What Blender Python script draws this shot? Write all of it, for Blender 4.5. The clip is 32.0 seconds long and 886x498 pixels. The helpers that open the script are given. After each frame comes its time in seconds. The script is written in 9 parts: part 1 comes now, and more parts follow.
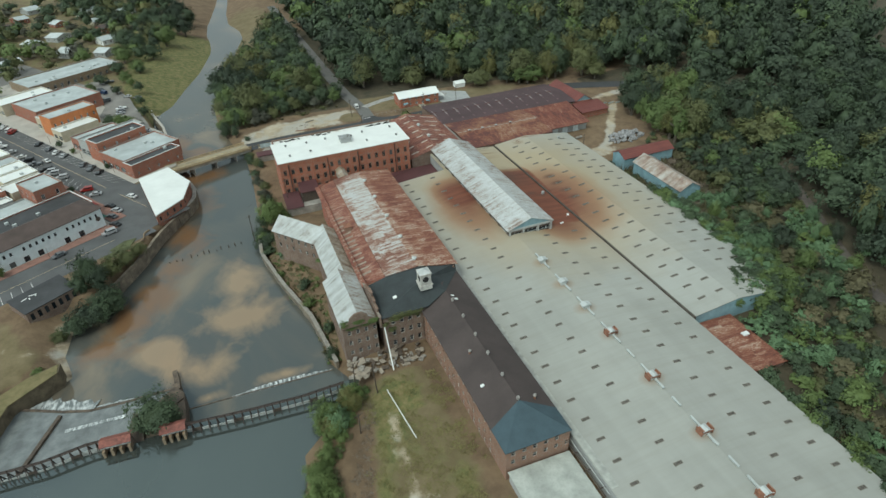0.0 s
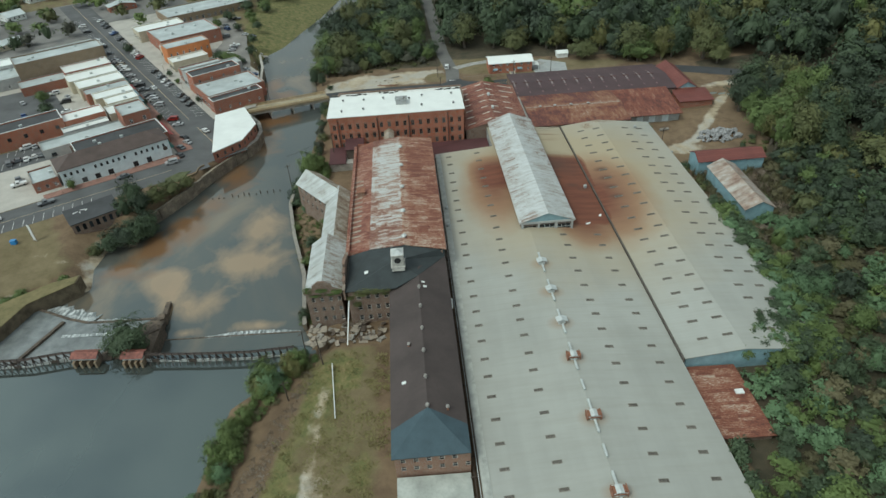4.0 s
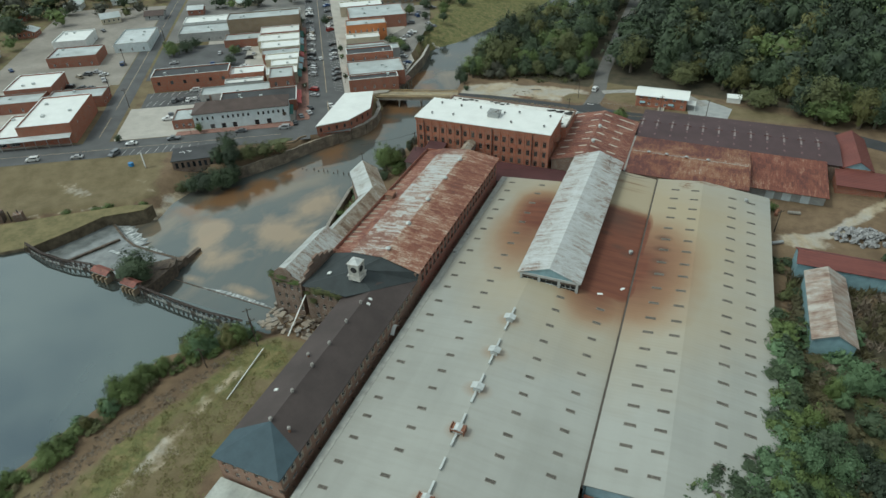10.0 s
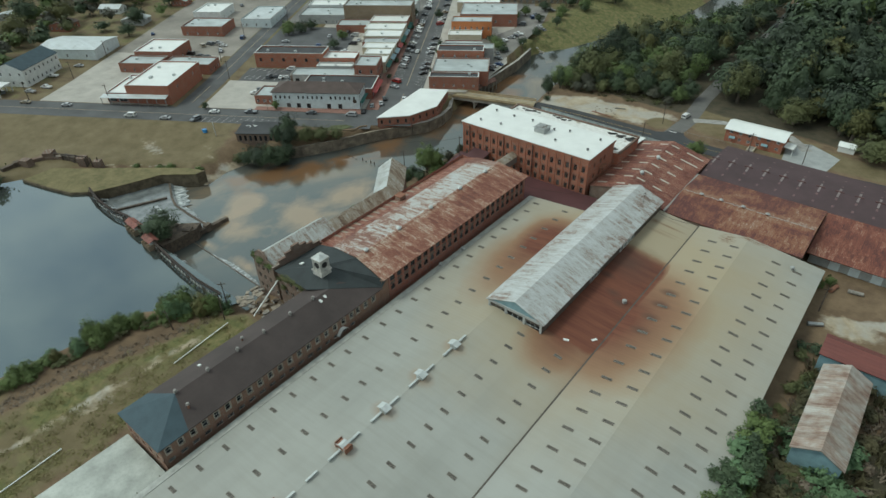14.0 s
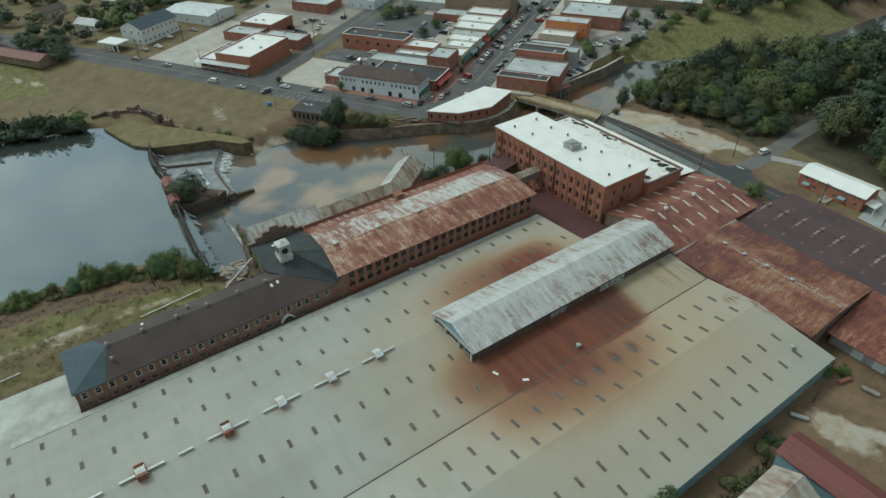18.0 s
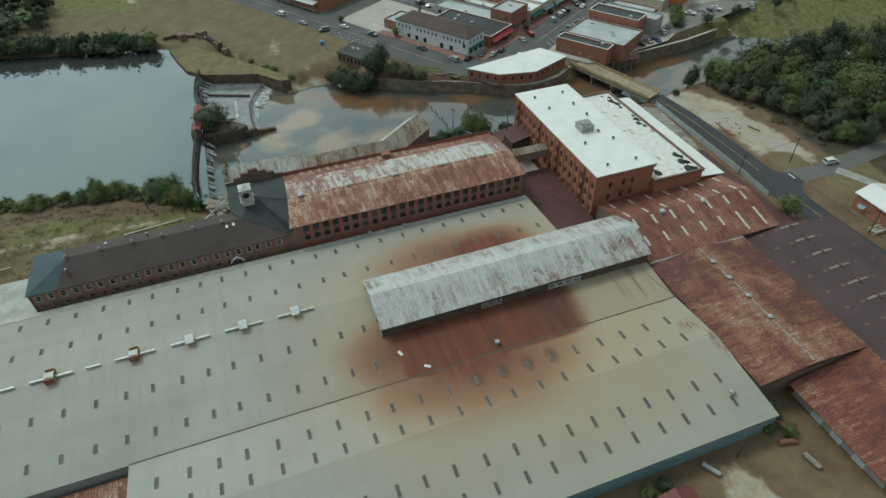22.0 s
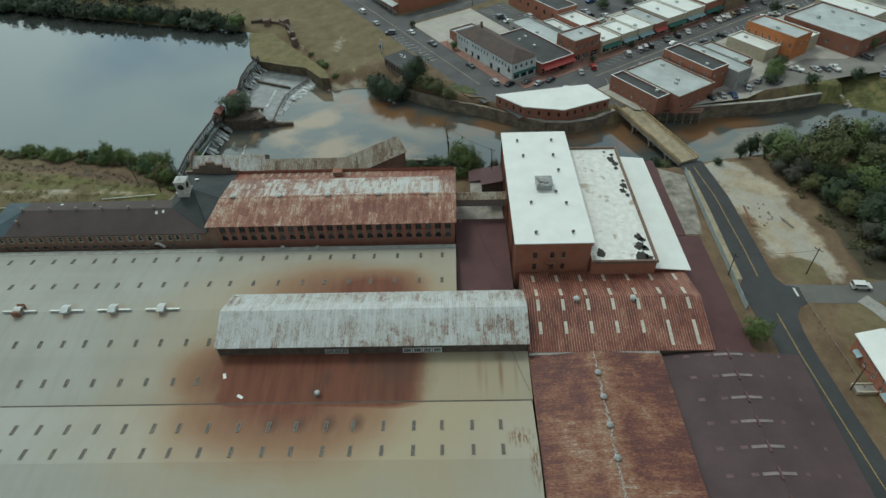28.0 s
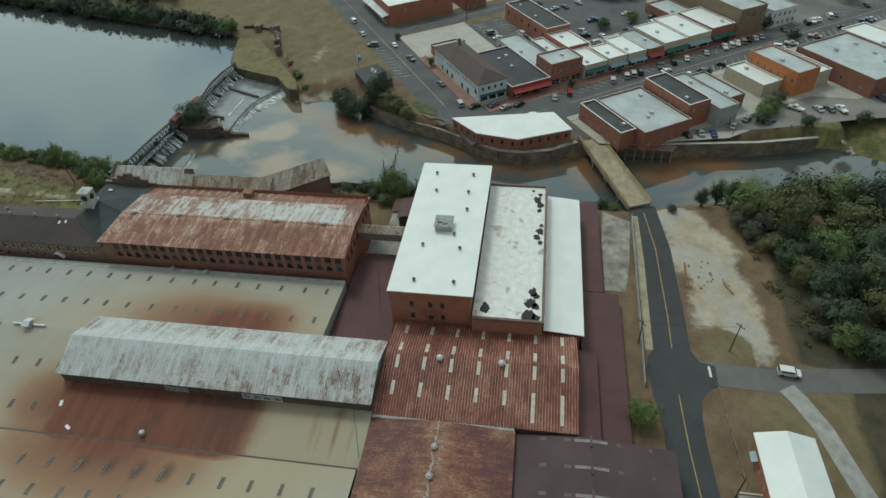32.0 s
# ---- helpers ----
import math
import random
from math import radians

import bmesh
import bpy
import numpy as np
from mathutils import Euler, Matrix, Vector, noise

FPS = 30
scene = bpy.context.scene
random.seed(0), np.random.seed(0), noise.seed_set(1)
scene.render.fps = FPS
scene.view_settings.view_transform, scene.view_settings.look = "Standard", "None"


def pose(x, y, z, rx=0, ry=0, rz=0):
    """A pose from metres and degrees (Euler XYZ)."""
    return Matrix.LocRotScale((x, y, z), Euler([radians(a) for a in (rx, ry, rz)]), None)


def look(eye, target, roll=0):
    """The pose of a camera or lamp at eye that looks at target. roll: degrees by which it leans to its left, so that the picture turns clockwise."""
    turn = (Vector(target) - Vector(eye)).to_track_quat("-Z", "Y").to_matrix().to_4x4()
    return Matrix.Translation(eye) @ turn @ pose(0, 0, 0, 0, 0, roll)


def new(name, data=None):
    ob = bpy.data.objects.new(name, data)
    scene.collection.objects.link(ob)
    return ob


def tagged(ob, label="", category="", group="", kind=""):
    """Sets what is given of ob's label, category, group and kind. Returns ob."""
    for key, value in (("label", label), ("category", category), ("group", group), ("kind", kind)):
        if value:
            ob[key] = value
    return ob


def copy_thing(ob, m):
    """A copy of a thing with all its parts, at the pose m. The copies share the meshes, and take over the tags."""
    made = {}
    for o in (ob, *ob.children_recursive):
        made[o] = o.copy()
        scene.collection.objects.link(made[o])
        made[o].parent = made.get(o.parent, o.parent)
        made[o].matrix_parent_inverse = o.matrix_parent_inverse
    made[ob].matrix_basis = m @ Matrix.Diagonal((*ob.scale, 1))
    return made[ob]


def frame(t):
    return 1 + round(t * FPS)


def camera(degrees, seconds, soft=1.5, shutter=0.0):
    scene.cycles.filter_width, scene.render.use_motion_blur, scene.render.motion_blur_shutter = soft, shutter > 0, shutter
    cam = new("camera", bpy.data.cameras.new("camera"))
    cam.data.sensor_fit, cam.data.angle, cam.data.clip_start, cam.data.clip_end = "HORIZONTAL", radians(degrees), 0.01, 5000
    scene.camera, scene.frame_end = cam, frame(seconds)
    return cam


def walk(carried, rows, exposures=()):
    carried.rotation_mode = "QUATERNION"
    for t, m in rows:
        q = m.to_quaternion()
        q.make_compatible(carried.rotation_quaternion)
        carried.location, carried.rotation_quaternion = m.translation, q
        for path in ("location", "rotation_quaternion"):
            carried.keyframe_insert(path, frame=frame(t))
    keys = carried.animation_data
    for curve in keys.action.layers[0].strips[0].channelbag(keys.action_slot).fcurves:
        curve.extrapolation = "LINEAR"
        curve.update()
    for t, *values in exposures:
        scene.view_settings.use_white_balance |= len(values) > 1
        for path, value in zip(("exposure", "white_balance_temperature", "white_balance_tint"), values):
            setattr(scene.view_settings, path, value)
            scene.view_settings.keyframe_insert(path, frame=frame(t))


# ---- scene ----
cam = camera(71.8, 32.0)
PATH = [
    (0, (-1.39, 2.38, 108.45), (12.705, 41.611, 80.837), -3.08),
    (0.2, (0.90, 2.20, 108.42), (14.317, 41.628, 80.755), -3.11),
    (0.3, (2.04, 2.11, 108.40), (15.061, 41.447, 80.424), -3.13),
    (0.4, (3.18, 2.01, 108.39), (15.751, 41.087, 79.832), -3.14),
    (0.5, (4.33, 1.92, 108.37), (16.444, 40.715, 79.246), -3.16),
    (0.6, (5.47, 1.83, 108.36), (17.141, 40.331, 78.666), -3.17),
    (0.7, (6.61, 1.74, 108.35), (17.874, 40.045, 78.244), -3.19),
    (0.8, (7.75, 1.65, 108.33), (18.673, 39.974, 78.128), -3.20),
    (1, (10.04, 1.47, 108.30), (20.312, 39.970, 78.100), -3.23),
    (1.5, (15.62, 1.29, 108.21), (24.348, 40.184, 78.026), -3.27),
    (2, (21.38, 1.17, 108.02), (28.557, 40.449, 77.927), -3.29),
    (2.5, (27.11, 1.35, 107.81), (32.921, 40.905, 77.787), -3.32),
    (3, (32.78, 1.65, 107.57), (37.222, 41.454, 77.641), -3.31),
    (3.5, (38.21, 2.18, 107.47), (41.359, 42.143, 77.581), -3.29),
    (5.5, (59.84, 6.03, 106.53), (56.585, 46.188, 76.922), -2.96),
    (6, (65.13, 7.39, 106.21), (60.200, 47.425, 76.665), -2.87),
    (6.5, (70.34, 8.94, 105.98), (63.974, 48.795, 76.472), -2.82),
    (7, (75.51, 10.70, 105.64), (67.726, 50.385, 76.237), -2.73),
    (7.5, (80.50, 12.60, 105.45), (71.299, 51.991, 76.070), -2.63),
    (8, (85.53, 14.72, 105.22), (74.970, 53.822, 75.900), -2.57),
    (8.5, (90.51, 16.98, 105.08), (78.654, 55.740, 75.806), -2.53),
    (9, (95.29, 19.42, 104.94), (82.028, 57.746, 75.696), -2.48),
    (9.5, (100.04, 22.08, 104.87), (85.293, 59.904, 75.678), -2.34),
    (10, (104.56, 24.63, 104.75), (88.434, 61.907, 75.587), -2.20),
    (10.5, (109.23, 27.66, 104.76), (91.703, 64.303, 75.601), -2.08),
    (11, (113.67, 30.77, 104.61), (94.800, 66.774, 75.491), -1.99),
    (11.5, (117.99, 33.96, 104.50), (97.825, 69.258, 75.390), -1.91),
    (12, (122.26, 37.31, 104.45), (100.821, 71.846, 75.342), -1.80),
    (12.5, (126.33, 40.82, 104.46), (103.661, 74.533, 75.317), -1.71),
    (13, (130.48, 44.65, 104.49), (106.656, 77.529, 75.312), -1.70),
    (13.5, (134.28, 48.31, 104.53), (109.406, 80.386, 75.335), -1.58),
    (14, (138.17, 52.40, 104.52), (112.148, 83.573, 75.341), -1.56),
    (14.5, (141.61, 56.39, 104.70), (114.607, 86.671, 75.472), -1.44),
    (16.5, (154.79, 73.84, 105.51), (124.100, 100.052, 76.003), -1.07),
    (17, (157.73, 78.53, 105.73), (126.246, 103.686, 76.138), -0.99),
    (17.5, (160.46, 83.36, 105.89), (128.163, 107.330, 76.189), -1.02),
    (18, (163.02, 88.34, 105.99), (130.005, 111.176, 76.175), -0.96),
    (18.5, (165.36, 93.35, 106.05), (131.580, 114.982, 76.200), -0.90),
    (19, (167.59, 98.52, 106.23), (133.170, 119.005, 76.295), -0.86),
    (19.5, (169.63, 103.78, 106.51), (134.622, 123.117, 76.501), -0.87),
    (20, (171.43, 109.04, 106.84), (135.853, 127.232, 76.784), -0.86),
    (20.5, (173.13, 114.42, 107.19), (137.008, 131.411, 77.078), -0.90),
    (20.7, (173.73, 116.66, 107.29), (137.385, 133.169, 77.177), -0.96),
    (20.8, (174.03, 117.78, 107.34), (138.141, 133.795, 76.425), -0.98),
    (20.9, (174.33, 118.90, 107.39), (139.555, 134.141, 74.852), -1.01),
    (21, (174.63, 120.02, 107.44), (140.139, 134.864, 74.420), -1.03),
    (21.5, (175.79, 125.11, 107.78), (140.897, 138.894, 74.722), -1.04),
    (22, (176.88, 130.74, 108.16), (141.568, 143.281, 75.053), -1.13),
    (22.5, (177.80, 136.38, 108.51), (142.096, 147.627, 75.361), -1.24),
    (23, (178.54, 142.25, 108.83), (142.500, 152.281, 75.659), -1.41),
    (23.5, (179.04, 148.08, 109.11), (142.740, 156.971, 75.902), -1.51),
    (24, (179.27, 153.98, 109.39), (142.760, 161.736, 76.127), -1.61),
    (24.5, (179.37, 159.83, 109.50), (142.650, 166.496, 76.229), -1.68),
    (25, (179.28, 165.76, 109.90), (142.390, 171.320, 76.609), -1.81),
    (25.5, (179.03, 171.62, 110.13), (142.022, 176.205, 76.828), -1.90),
    (27.5, (175.65, 195.21, 110.73), (138.309, 195.374, 77.472), -2.15),
    (28, (174.33, 200.90, 110.87), (137.006, 199.820, 77.621), -2.17),
    (28.5, (172.75, 206.61, 110.89), (135.454, 204.256, 77.673), -2.22),
    (29, (171.03, 212.37, 110.72), (133.776, 208.751, 77.564), -2.27),
    (29.5, (169.01, 217.97, 110.63), (131.849, 213.020, 77.545), -2.27),
    (30, (166.80, 223.83, 110.38), (129.733, 218.117, 77.310), -2.47),
    (30.5, (164.38, 229.15, 110.25), (127.367, 222.819, 77.228), -2.53),
    (31, (161.83, 234.49, 109.93), (124.796, 228.553, 76.865), -2.77),
    (31.5, (159.06, 239.73, 109.62), (121.996, 233.601, 76.631), -2.93),
    (32, (156.11, 244.92, 109.38), (119.162, 238.229, 76.372), -3.12),
]
walk(cam, [(t, look(eye, target, roll)) for t, eye, target, roll in PATH],
     exposures=[(0, 0.44, 6330, -5), (1.2, 0.37, 6330, -5), (6, 0.34, 6330, -5), (13, 0.23, 6330, -6), (20, 0.09, 6330, -7), (32, 0.0, 6340, -7)])

# ---- world and sun: high thin cloud, soft light ----
world = bpy.data.worlds.new("world")
scene.world = world
world.use_nodes = True
wt = world.node_tree
wt.nodes.clear()
w_out = wt.nodes.new("ShaderNodeOutputWorld")
w_bg = wt.nodes.new("ShaderNodeBackground")
w_sky = wt.nodes.new("ShaderNodeTexSky")
w_sky.sky_type, w_sky.sun_disc = "NISHITA", False
w_sky.sun_elevation, w_sky.sun_rotation = radians(54), radians(126)
w_tc = wt.nodes.new("ShaderNodeTexCoord")
w_map = wt.nodes.new("ShaderNodeMapping")
w_map.inputs["Scale"].default_value = (1.6, 1.6, 3.2)
w_n = wt.nodes.new("ShaderNodeTexNoise")
w_n.inputs["Scale"].default_value, w_n.inputs["Detail"].default_value, w_n.inputs["Roughness"].default_value = 1.7, 7, 0.55
w_r = wt.nodes.new("ShaderNodeValToRGB")
w_r.color_ramp.elements[0].position, w_r.color_ramp.elements[1].position = 0.18, 0.53
w_mix = wt.nodes.new("ShaderNodeMix")
w_mix.data_type = "RGBA"
w_mix.inputs[7].default_value = (5.0, 5.2, 5.5, 1)
wt.links.new(w_tc.outputs["Generated"], w_map.inputs["Vector"])
wt.links.new(w_map.outputs[0], w_n.inputs["Vector"])
wt.links.new(w_n.outputs["Fac"], w_r.inputs[0])
wt.links.new(w_r.outputs[0], w_mix.inputs[0])
wt.links.new(w_sky.outputs[0], w_mix.inputs[6])
wt.links.new(w_mix.outputs[2], w_bg.inputs[0])
# the thin cloud glows more towards the sun
w_dot = wt.nodes.new("ShaderNodeVectorMath")
w_dot.operation = "DOT_PRODUCT"
w_dot.inputs[1].default_value = (-0.87, -0.26, 0.42)
wt.links.new(w_tc.outputs["Generated"], w_dot.inputs[0])
w_half = wt.nodes.new("ShaderNodeMath")
w_half.operation, w_half.inputs[1].default_value, w_half.inputs[2].default_value = "MULTIPLY_ADD", 0.5, 0.5
wt.links.new(w_dot.outputs["Value"], w_half.inputs[0])
w_pow = wt.nodes.new("ShaderNodeMath")
w_pow.operation, w_pow.inputs[1].default_value = "POWER", 4.0
wt.links.new(w_half.outputs[0], w_pow.inputs[0])
w_str = wt.nodes.new("ShaderNodeMath")
w_str.operation, w_str.inputs[1].default_value, w_str.inputs[2].default_value = "MULTIPLY_ADD", 0.185, 0.068
wt.links.new(w_pow.outputs[0], w_str.inputs[0])
wt.links.new(w_str.outputs[0], w_bg.inputs[1])
wt.links.new(w_bg.outputs[0], w_out.inputs[0])
sun = new("sun", bpy.data.lights.new("sun", "SUN"))
sun.data.energy, sun.data.angle, sun.data.color = 1.1, radians(14), (1.0, 0.95, 0.88)
sun.matrix_world = look((-110, -80, 190), (0, 0, 0))


# ---- materials ----
class Nodes:
    """A small builder for node materials in metres of the world."""

    def __init__(self, name, rough=0.8, metal=0.0):
        self.mat = bpy.data.materials.new(name)
        self.mat.use_nodes = True
        self.t = self.mat.node_tree
        self.p = self.t.nodes["Principled BSDF"]
        self.p.inputs["Roughness"].default_value = rough
        self.p.inputs["Metallic"].default_value = metal
        self.pos = self.n("ShaderNodeNewGeometry").outputs["Position"]

    def n(self, kind):
        return self.t.nodes.new(kind)

    def link(self, a, b):
        self.t.links.new(a, b)

    def scaled(self, s):
        m = self.n("ShaderNodeMapping")
        m.inputs["Scale"].default_value = s if isinstance(s, tuple) else (s, s, s)
        self.link(self.pos, m.inputs["Vector"])
        return m.outputs[0]

    def noise(self, scale, detail=4, rough=0.55, vec=None, distortion=0.0):
        a = self.n("ShaderNodeTexNoise")
        a.inputs["Scale"].default_value = 1.0
        a.inputs["Detail"].default_value, a.inputs["Roughness"].default_value = detail, rough
        a.inputs["Distortion"].default_value = distortion
        self.link(vec or self.scaled(scale), a.inputs["Vector"])
        return a.outputs["Fac"]

    def ramp(self, fac, *stops):
        r = self.n("ShaderNodeValToRGB")
        e = r.color_ramp.elements
        while len(e) < len(stops):
            e.new(0.5)
        for el, (at, c) in zip(e, stops):
            el.position = at
            el.color = (*c, 1) if isinstance(c, tuple) else (c, c, c, 1)
        self.link(fac, r.inputs[0])
        return r.outputs[0]

    def mix(self, fac, a, b, mode="MIX"):
        m = self.n("ShaderNodeMix")
        m.data_type, m.blend_type = "RGBA", mode
        for sock, v in ((m.inputs[0], fac), (m.inputs[6], a), (m.inputs[7], b)):
            if isinstance(v, (int, float)):
                sock.default_value = v
            elif isinstance(v, tuple):
                sock.default_value = (*v, 1)
            else:
                self.link(v, sock)
        return m.outputs[2]

    def math(self, op, a, b=0.0):
        m = self.n("ShaderNodeMath")
        m.operation = op
        for sock, v in ((m.inputs[0], a), (m.inputs[1], b)):
            if isinstance(v, (int, float)):
                sock.default_value = v
            else:
                self.link(v, sock)
        return m.outputs[0]

    def xyz(self):
        s = self.n("ShaderNodeSeparateXYZ")
        self.link(self.pos, s.inputs[0])
        return s.outputs

    def random(self):
        return self.n("ShaderNodeObjectInfo").outputs["Random"]

    def island(self):
        return self.n("ShaderNodeNewGeometry").outputs["Random Per Island"]

    def bump(self, height, strength=0.3, distance=0.05):
        b = self.n("ShaderNodeBump")
        b.inputs["Strength"].default_value, b.inputs["Distance"].default_value = strength, distance
        self.link(height, b.inputs["Height"])
        self.link(b.outputs[0], self.p.inputs["Normal"])

    def done(self, colour, rough=None):
        self.link(colour, self.p.inputs["Base Color"])
        if rough is not None:
            self.link(rough, self.p.inputs["Roughness"])
        return self.mat


def plain(name, c, rough=0.7, metal=0.0, vary=0.25, scale=0.6, bump=0.15):
    """A painted or cast surface with grain and broad wear."""
    m = Nodes(name, rough, metal)
    broad, fine = m.noise(scale, 5), m.noise(scale * 9, 3)
    c = tuple(c)
    lo, hi = tuple(v * (1 - vary) for v in c), tuple(min(1, v * (1 + vary)) for v in c)
    col = m.mix(m.ramp(broad, (0.3, 0.0), (0.7, 1.0)), lo, hi)
    col = m.mix(m.math("MULTIPLY", m.ramp(fine, (0.45, 0.0), (0.8, 1.0)), vary), col, tuple(v * 0.55 for v in c))
    m.bump(fine, bump, 0.03)
    return m.done(col)


def ribbed(name, axis, period, stops, blotch=0.12, streak=(0.9, 0.06), rough=0.6, metal=0.0, depth=0.06, sheet=0.0):
    """Corrugated or standing-seam sheet: ribs across the given world axis, streaky rust along the sheets."""
    m = Nodes(name, rough, metal)
    s = [streak[1]] * 3
    s[axis] = streak[0]
    long_noise = m.noise(tuple(s), 6, 0.65)
    blot = m.noise(blotch, 6, 0.62, distortion=0.4)
    fac = m.math("ADD", m.math("MULTIPLY", long_noise, 0.5), m.math("MULTIPLY", blot, 0.5))
    col = m.ramp(fac, *stops)
    if sheet:
        wn = m.n("ShaderNodeTexWhiteNoise")
        wn.noise_dimensions = "1D"
        m.link(m.math("FLOOR", m.math("DIVIDE", m.xyz()[axis], sheet)), wn.inputs["W"])
        tone = m.ramp(wn.outputs["Value"], (0.0, 0.80), (1.0, 1.0))
        col = m.mix(1.0, col, tone, "MULTIPLY")
    w = m.math("SINE", m.math("MULTIPLY", m.xyz()[axis], 6.283 / period))
    m.bump(w, 0.5, depth)
    return m.done(col)


def old_sheets(name, axis, stops, width=0.85, length=3.6, rough=0.65, depth=0.05, broad=0.10, weights=(0.36, 0.34, 0.30), patch=None, crest=None, scrub=0.5):
    """Old corrugated roofing laid sheet by sheet: every sheet has weathered by itself, rust runs down the slope and larger stains cross the sheets."""
    m = Nodes(name, rough)
    p = m.xyz()
    across, along = p[axis], p[1 - axis]
    col_no = m.math("FLOOR", m.math("DIVIDE", across, width))
    wn0 = m.n("ShaderNodeTexWhiteNoise")
    wn0.noise_dimensions = "1D"
    m.link(col_no, wn0.inputs["W"])
    row_no = m.math("FLOOR", m.math("ADD", m.math("DIVIDE", along, length), m.math("MULTIPLY", wn0.outputs["Value"], 0.5)))
    comb = m.n("ShaderNodeCombineXYZ")
    m.link(col_no, comb.inputs[0])
    m.link(row_no, comb.inputs[1])
    wn = m.n("ShaderNodeTexWhiteNoise")
    wn.noise_dimensions = "2D"
    m.link(comb.outputs[0], wn.inputs["Vector"])
    sheet = m.math("ADD", m.math("MULTIPLY", wn.outputs["Value"], 0.36), 0.32)
    s = [0.42] * 3
    s[axis] = 3.2
    streak = m.noise(tuple(s), 6, 0.7)
    s = [1.6] * 3
    s[axis] = 5.0
    fine = m.noise(tuple(s), 4, 0.7)
    large = m.noise(broad, 5, 0.6, distortion=0.5)
    fac = m.math("ADD", m.math("ADD", m.math("MULTIPLY", large, weights[0]), m.math("MULTIPLY", streak, weights[1])), m.math("MULTIPLY", sheet, weights[2]))
    fac = m.math("ADD", fac, m.math("MULTIPLY", m.math("SUBTRACT", fine, 0.5), scrub))
    if patch:
        # (axis, at, falloff, amount): sheets weathered differently along one line of the roof
        for ax, at, fall, amount in patch:
            d = m.math("ABSOLUTE", m.math("DIVIDE", m.math("SUBTRACT", p[ax], at), fall))
            d = m.math("ADD", d, m.math("MULTIPLY", m.math("SUBTRACT", streak, 0.5), 1.6))
            fac = m.math("ADD", fac, m.math("MULTIPLY", m.math("SUBTRACT", 1.0, m.ramp(d, (0.55, 0.0), (1.0, 1.0))), amount))
    col = m.ramp(fac, *stops)
    wave = m.math("SINE", m.math("MULTIPLY", across, 6.283 / (width / 2)))
    if crest:
        # paint and rust worn off the crests of the ribs
        worn = m.math("MULTIPLY", m.ramp(wave, (0.55, 0.0), (0.95, 1.0)), m.ramp(m.math("ADD", m.math("MULTIPLY", streak, 0.6), m.math("MULTIPLY", large, 0.4)), (0.40, 0.1), (0.58, crest[0])))
        col = m.mix(worn, col, crest[1])
    lap = m.math("FRACT", m.math("DIVIDE", across, width))
    col = m.mix(m.math("MULTIPLY", m.ramp(lap, (0.0, 0.55), (0.10, 0.0)), 0.8), col, (0.055, 0.032, 0.026))
    m.bump(wave, 0.5, depth)
    return m.done(col)


def brickwork(name, a, b, mortar, stain=0.35):
    m = Nodes(name, 0.9)
    x, y, z = m.xyz()
    along = m.math("ADD", x, y)
    comb = m.n("ShaderNodeCombineXYZ")
    m.link(along, comb.inputs[0])
    m.link(z, comb.inputs[1])
    br = m.n("ShaderNodeTexBrick")
    br.inputs["Scale"].default_value = 1.0
    br.inputs["Brick Width"].default_value, br.inputs["Row Height"].default_value, br.inputs["Mortar Size"].default_value = 0.23, 0.078, 0.012
    br.inputs["Color1"].default_value, br.inputs["Color2"].default_value, br.inputs["Mortar"].default_value = (*a, 1), (*b, 1), (*mortar, 1)
    m.link(comb.outputs[0], br.inputs["Vector"])
    col = m.mix(m.math("MULTIPLY", m.ramp(m.noise(0.35, 6, 0.65), (0.42, 0.0), (0.7, 1.0)), stain), br.outputs["Color"], tuple(v * 0.45 for v in a))
    col = m.mix(m.math("MULTIPLY", m.ramp(m.noise((0.9, 0.9, 0.15), 4), (0.55, 0.0), (0.75, 1.0)), stain * 0.8), col, mortar)
    m.bump(br.outputs["Fac"], 0.3, -0.02)
    return m.done(col)


BRICK = brickwork("brick_orange_red", (0.432, 0.126, 0.062), (0.360, 0.102, 0.054), (0.30, 0.22, 0.17))
BRICK_TOWN = brickwork("brick_town", (0.370, 0.118, 0.067), (0.302, 0.095, 0.056), (0.27, 0.20, 0.16))
BRICK_OLD = brickwork("brick_old_brown", (0.165, 0.098, 0.070), (0.21, 0.142, 0.108), (0.24, 0.205, 0.17), 0.55)
BRICK_MILL = brickwork("brick_mill_brown", (0.235, 0.115, 0.075), (0.285, 0.155, 0.105), (0.27, 0.22, 0.175), 0.4)
BRICK_TAN = brickwork("brick_tan", (0.22, 0.15, 0.09), (0.25, 0.18, 0.11), (0.26, 0.22, 0.17))
RUST_X = old_sheets("rusty_sheet_across_y", 1, [(0.36, (0.085, 0.030, 0.022)), (0.44, (0.150, 0.048, 0.030)), (0.51, (0.215, 0.080, 0.046)), (0.57, (0.30, 0.165, 0.110)), (0.64, (0.46, 0.385, 0.31))], patch=((1, 137.0, 16.0, 0.045), (0, 39.1, 2.2, 0.05)))
RUST_W = old_sheets("rusty_lower_sheet", 1, [(0.38, (0.095, 0.034, 0.026)), (0.47, (0.190, 0.062, 0.040)), (0.54, (0.255, 0.110, 0.070)), (0.63, (0.40, 0.31, 0.25))], width=0.75, length=2.4)
RUST_DEEP = old_sheets("orange_rust_sheet", 0, [(0.38, (0.075, 0.024, 0.020)), (0.48, (0.145, 0.044, 0.030)), (0.56, (0.205, 0.070, 0.040)), (0.63, (0.29, 0.16, 0.11)), (0.71, (0.42, 0.37, 0.32))], width=0.8, length=3.0, broad=0.14)
